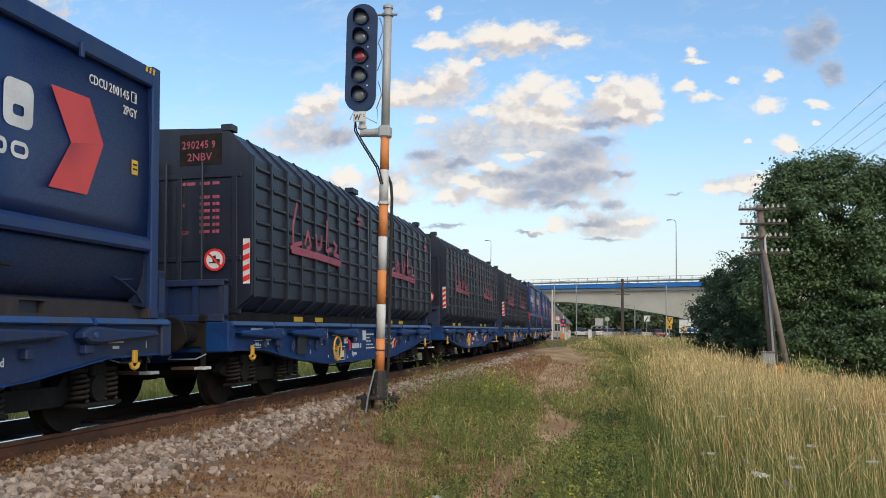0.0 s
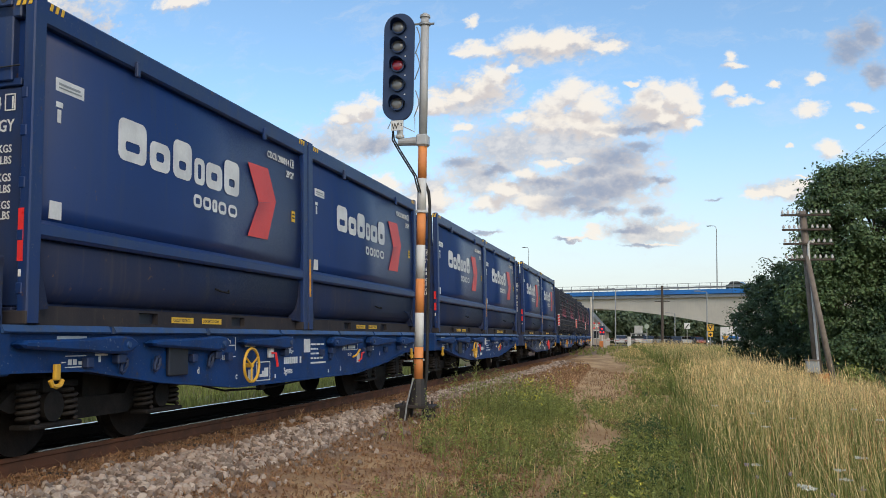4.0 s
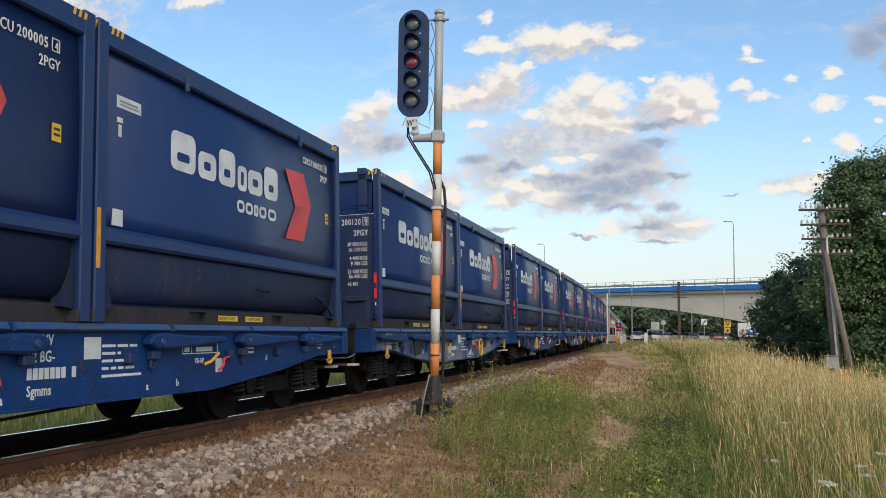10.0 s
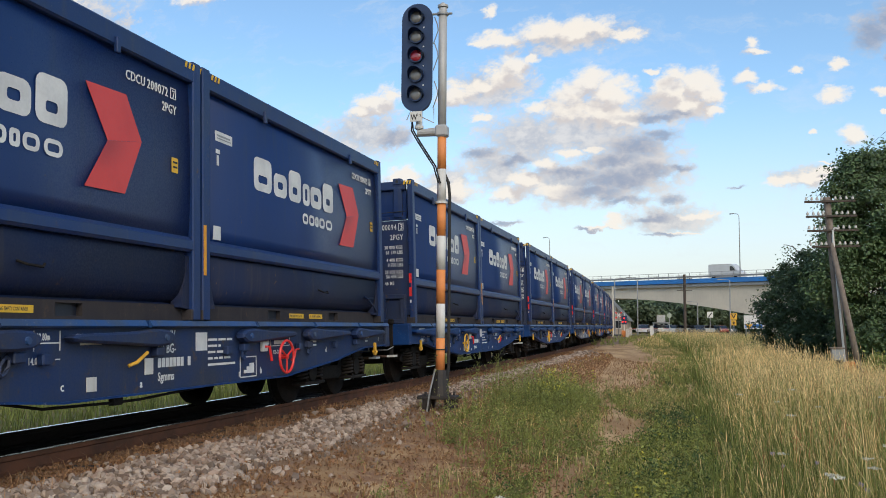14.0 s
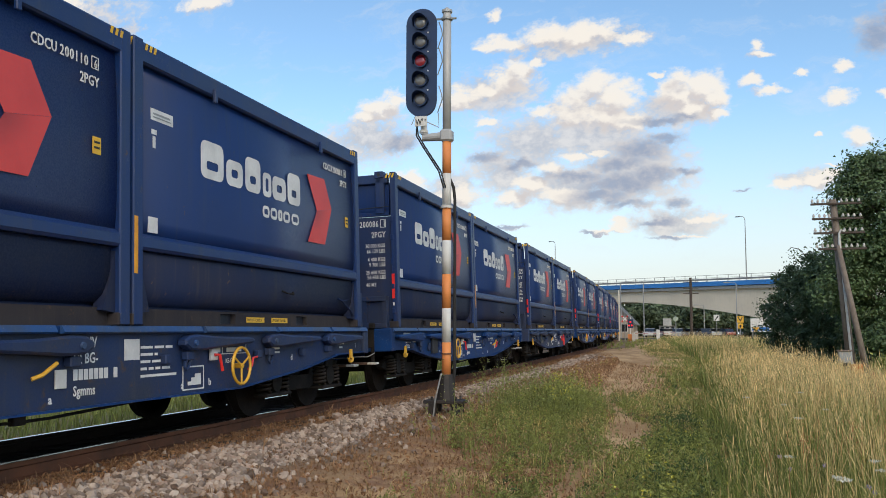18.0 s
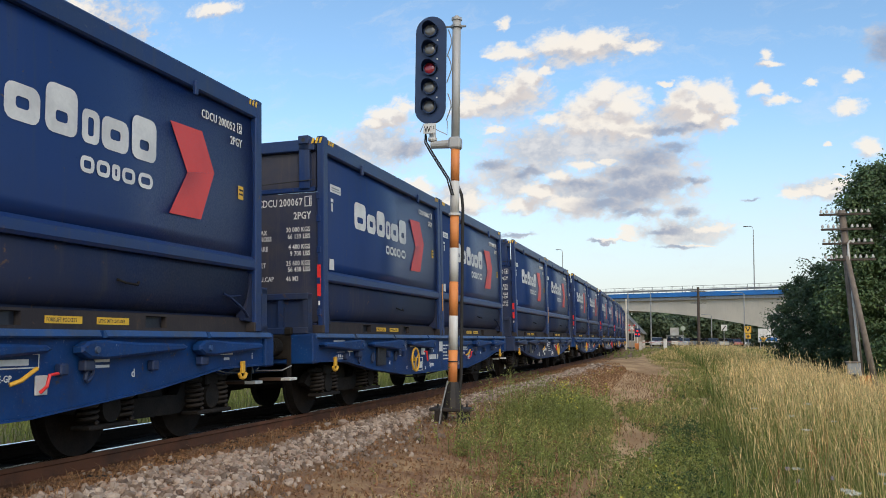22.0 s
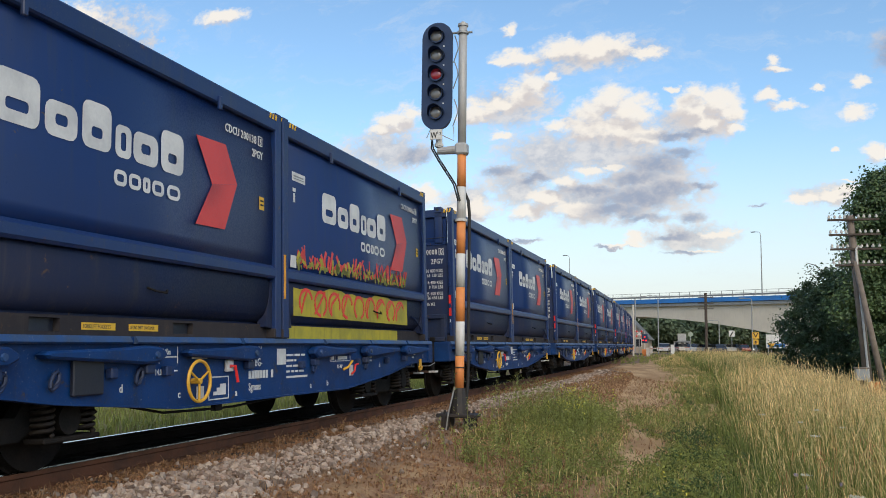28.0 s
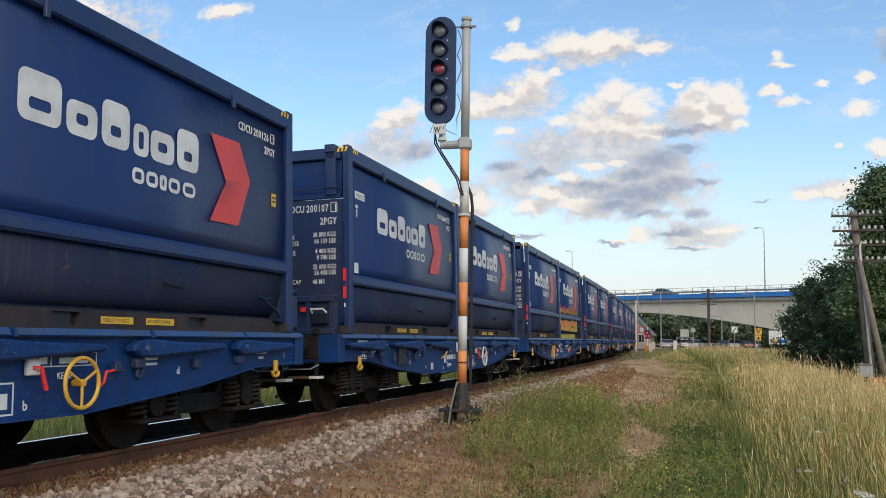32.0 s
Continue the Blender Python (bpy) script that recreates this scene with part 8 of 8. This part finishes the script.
    # umbels, mauve heads and sorrel among the grass
    for name, label, mat, n, r, spots in (("white_umbel", "flat white umbel flower in the grass", WHITE_BLOOM, 60, 0.055, [(-0.7, 11.5, 0.12), (0.9, 6.6, 0.62), (1.3, 7.6, 0.6), (1.75, 7.0, 0.66), (0.75, 8.4, 0.5), (2.3, 8.2, 0.7), (1.5, 6.0, 0.55), (-1.5, 7.2, 0.15), (2.7, 9.6, 0.68), (1.05, 10.5, 0.6)] + [(float(a), float(b), float(c)) for a, b, c in zip(rng.uniform(0.6, 3.6, 16), rng.uniform(5.5, 14.0, 16), rng.uniform(0.45, 0.72, 16))]),
                                          ("mauve_flower", "round mauve flower head in the grass", MAUVE_BLOOM, 40, 0.021, [(0.35, 5.2, 0.22), (0.62, 4.9, 0.25), (0.8, 5.3, 0.30), (0.5, 5.8, 0.26), (0.95, 4.7, 0.3), (0.2, 6.2, 0.2), (1.2, 5.4, 0.4), (0.75, 6.1, 0.35)] + [(float(a), float(b), float(c)) for a, b, c in zip(rng.uniform(0.3, 2.2, 10), rng.uniform(5.0, 9.0, 10), rng.uniform(0.3, 0.5, 10))]),
                                          ("sorrel", "rust-red seeding sorrel stalk", RED_SORREL, 60, 0.03, [(0.42, 5.0, 0.34), (0.9, 8.6, 0.62), (1.9, 8.8, 0.66), (2.6, 8.6, 0.6), (1.4, 9.2, 0.6), (2.2, 10.6, 0.6)])):
        for fx, fy, fz in spots:
            t = thing(name, label, "flower", name.replace("_", " ") + " plants")
            z = float(ground_z(fx, fy))
            part("stem", tube(B(), (fx, fy, z - 0.02), (fx, fy, z + fz), 0.004, 0.003, seg=5), GREEN_GRASS, t)
            pts = rng.normal(size=(n, 3))
            if name == "sorrel":
                pts = pts * (0.018, 0.018, 0.07) + (fx, fy, z + fz)
            else:
                pts = pts / np.maximum(np.linalg.norm(pts, axis=1), 0.3)[:, None] * rng.uniform(0.3, 1.0, (n, 1)) * (r, r, r * (0.15 if name == "white_umbel" else 0.9)) + (fx, fy, z + fz)
            leaf_mesh("blossom", pts, rng.uniform(0.006, 0.011, n), mat, t, rng)


make_weeds()


# ---------------------------------------------------------------- loose stones of the ballast shoulder
def stone_shapes(rng, count):
    shapes = []
    for _ in range(count):
        bm = B()
        bmesh.ops.create_icosphere(bm, subdivisions=1, radius=1.0)
        for v in bm.verts:
            v.co = Vector(v.co) * rng.uniform(0.72, 1.15)
        s = rng.uniform(0.75, 1.25, 3)
        bm.transform(Matrix.Diagonal((s[0], s[1], s[2] * 0.75, 1)))
        me = bpy.data.meshes.new("stone")
        bm.to_mesh(me)
        bm.free()
        me.materials.append(STONE_PIECE)
        shapes.append(me)
    return shapes


def make_stones():
    rng = np.random.default_rng(6)
    shapes = stone_shapes(rng, 10)
    bed = thing("ballast_shoulder", "grey and brown crushed stone beside the rail", "ballast", kind="structure")
    for k in range(300):
        y = rng.uniform(6.6, 9.2)
        n = rng.uniform(1.45, 2.6)
        x = float(line_x(y)) + n
        ob = new("stone", shapes[k % 10])
        ob.parent = bed
        s = rng.uniform(0.024, 0.056)
        ob.matrix_basis = pose(x, y, float(ground_z(x, y)) + s * 0.45, *rng.uniform(0, 360, 3)) @ Matrix.Diagonal((s, s, s, 1))
    for bx, by, s in ((-5.17, 12.5, 0.13), (-5.32, 11.9, 0.075), (-4.75, 13.3, 0.07)):
        ob = new("stone", shapes[3])
        ob.parent = bed
        ob.matrix_basis = pose(bx, by, float(ground_z(bx, by)) + s * 0.35, 10, 5, 40) @ Matrix.Diagonal((s, s * 0.7, s * 0.6, 1))
    # all the rest, joined
    local = []
    for me in shapes:
        c = np.empty(len(me.vertices) * 3)
        me.vertices.foreach_get("co", c)
        local.append(c.reshape(-1, 3))
    tri = np.array([p.vertices[:] for p in shapes[0].polygons])
    verts, faces, start = [], [], 0
    count = 11500
    ys = 4.5 + 42 * rng.uniform(0, 1, count) ** 1.9
    wob = 0.25 * np.sin(ys * 0.8) + 0.15 * np.sin(ys * 2.1)
    ns = 1.42 + np.clip(ys - 8, 0, 8) * 0.02 + (1.35 - np.clip(ys - 7, 0, 8) * 0.09) * rng.beta(1.2, 1.3, count) + wob * 0.35 + (rng.uniform(0, 1, count) > 0.9) * rng.uniform(-0.5, 1.2, count)
    xs = line_x(ys) + ns
    zs = ground_z(xs, ys)
    size = rng.uniform(0.018, 0.034, count) * rng.choice([1, 1, 1.25, 1.7], count) * (1 + np.clip(ys - 12, 0, 30) * 0.012)
    for k in range(count):
        e = Euler(rng.uniform(0, 6.28, 3)).to_matrix()
        p = local[k % 10] @ np.array(e) * size[k] + (xs[k], ys[k], zs[k] + size[k] * 0.4)
        verts.append(p)
        faces.append(tri + start)
        start += len(p)
    ob = raw("crushed_stone", np.concatenate(verts).tolist(), np.concatenate(faces).tolist(), STONE)
    tagged(ob, "mixed grey and brown crushed ballast stone", "ballast", kind="stuff")


make_stones()

# ---------------------------------------------------------------- what moves
# where the rear buffers of the first wagon stand along the line, second by second
RUN = [-3.95, 5.63, 15.09, 24.31, 33.45, 42.43, 51.17, 59.72, 68.07, 76.22, 84.17, 91.92, 99.49, 106.86, 114.04, 120.95, 127.69, 134.305, 140.73, 147.04, 153.21, 159.24, 165.19, 171.07, 176.88, 182.61, 188.32, 194.02, 199.73, 205.30, 210.89, 216.47, 221.94]


def motions():
    for ob, i, m in TRAIN:
        walk(ob, [(t, rail_pose(s + wagon_place(i)) @ m) for t, s in enumerate(RUN)])
        for bogie in ob.children:
            if not bogie.name.startswith("bogie"):
                continue
            for ws in bogie.children:
                if not ws.name.startswith("wheelset"):
                    continue
                y = ws.location.y
                rows, t = [(0.0, pose(0, y, 0.461))], 0.0
                while t < 32.0:
                    t += 1 / 15
                    s = float(np.interp(t, range(33), RUN)) + wagon_place(i) + bogie.location.y + y
                    if -3.0 < s < 30.0:
                        rows.append((t, pose(0, y, 0.461, -math.degrees(s / 0.461) % 360)))
                if rows[-1][0] < 31.9:
                    rows.append((32.0, rows[-1][1]))
                if len(rows) > 3:
                    if rows[1][0] > 0.2:
                        rows[0] = (0.0, rows[1][1])
                    walk(ws, rows)

    along = 20.0
    for k, (ob, u, t) in enumerate(TRAFFIC):
        lo, hi = -300.0 + 9 * k, 240.0 + 9 * k
        rows = []
        for s in range(0, 33):
            rows.append((s, BRIDGE @ pose(min(max(u + along * (s - t), lo), hi), 3.0, DECK)))
        walk(ob, rows)


motions()
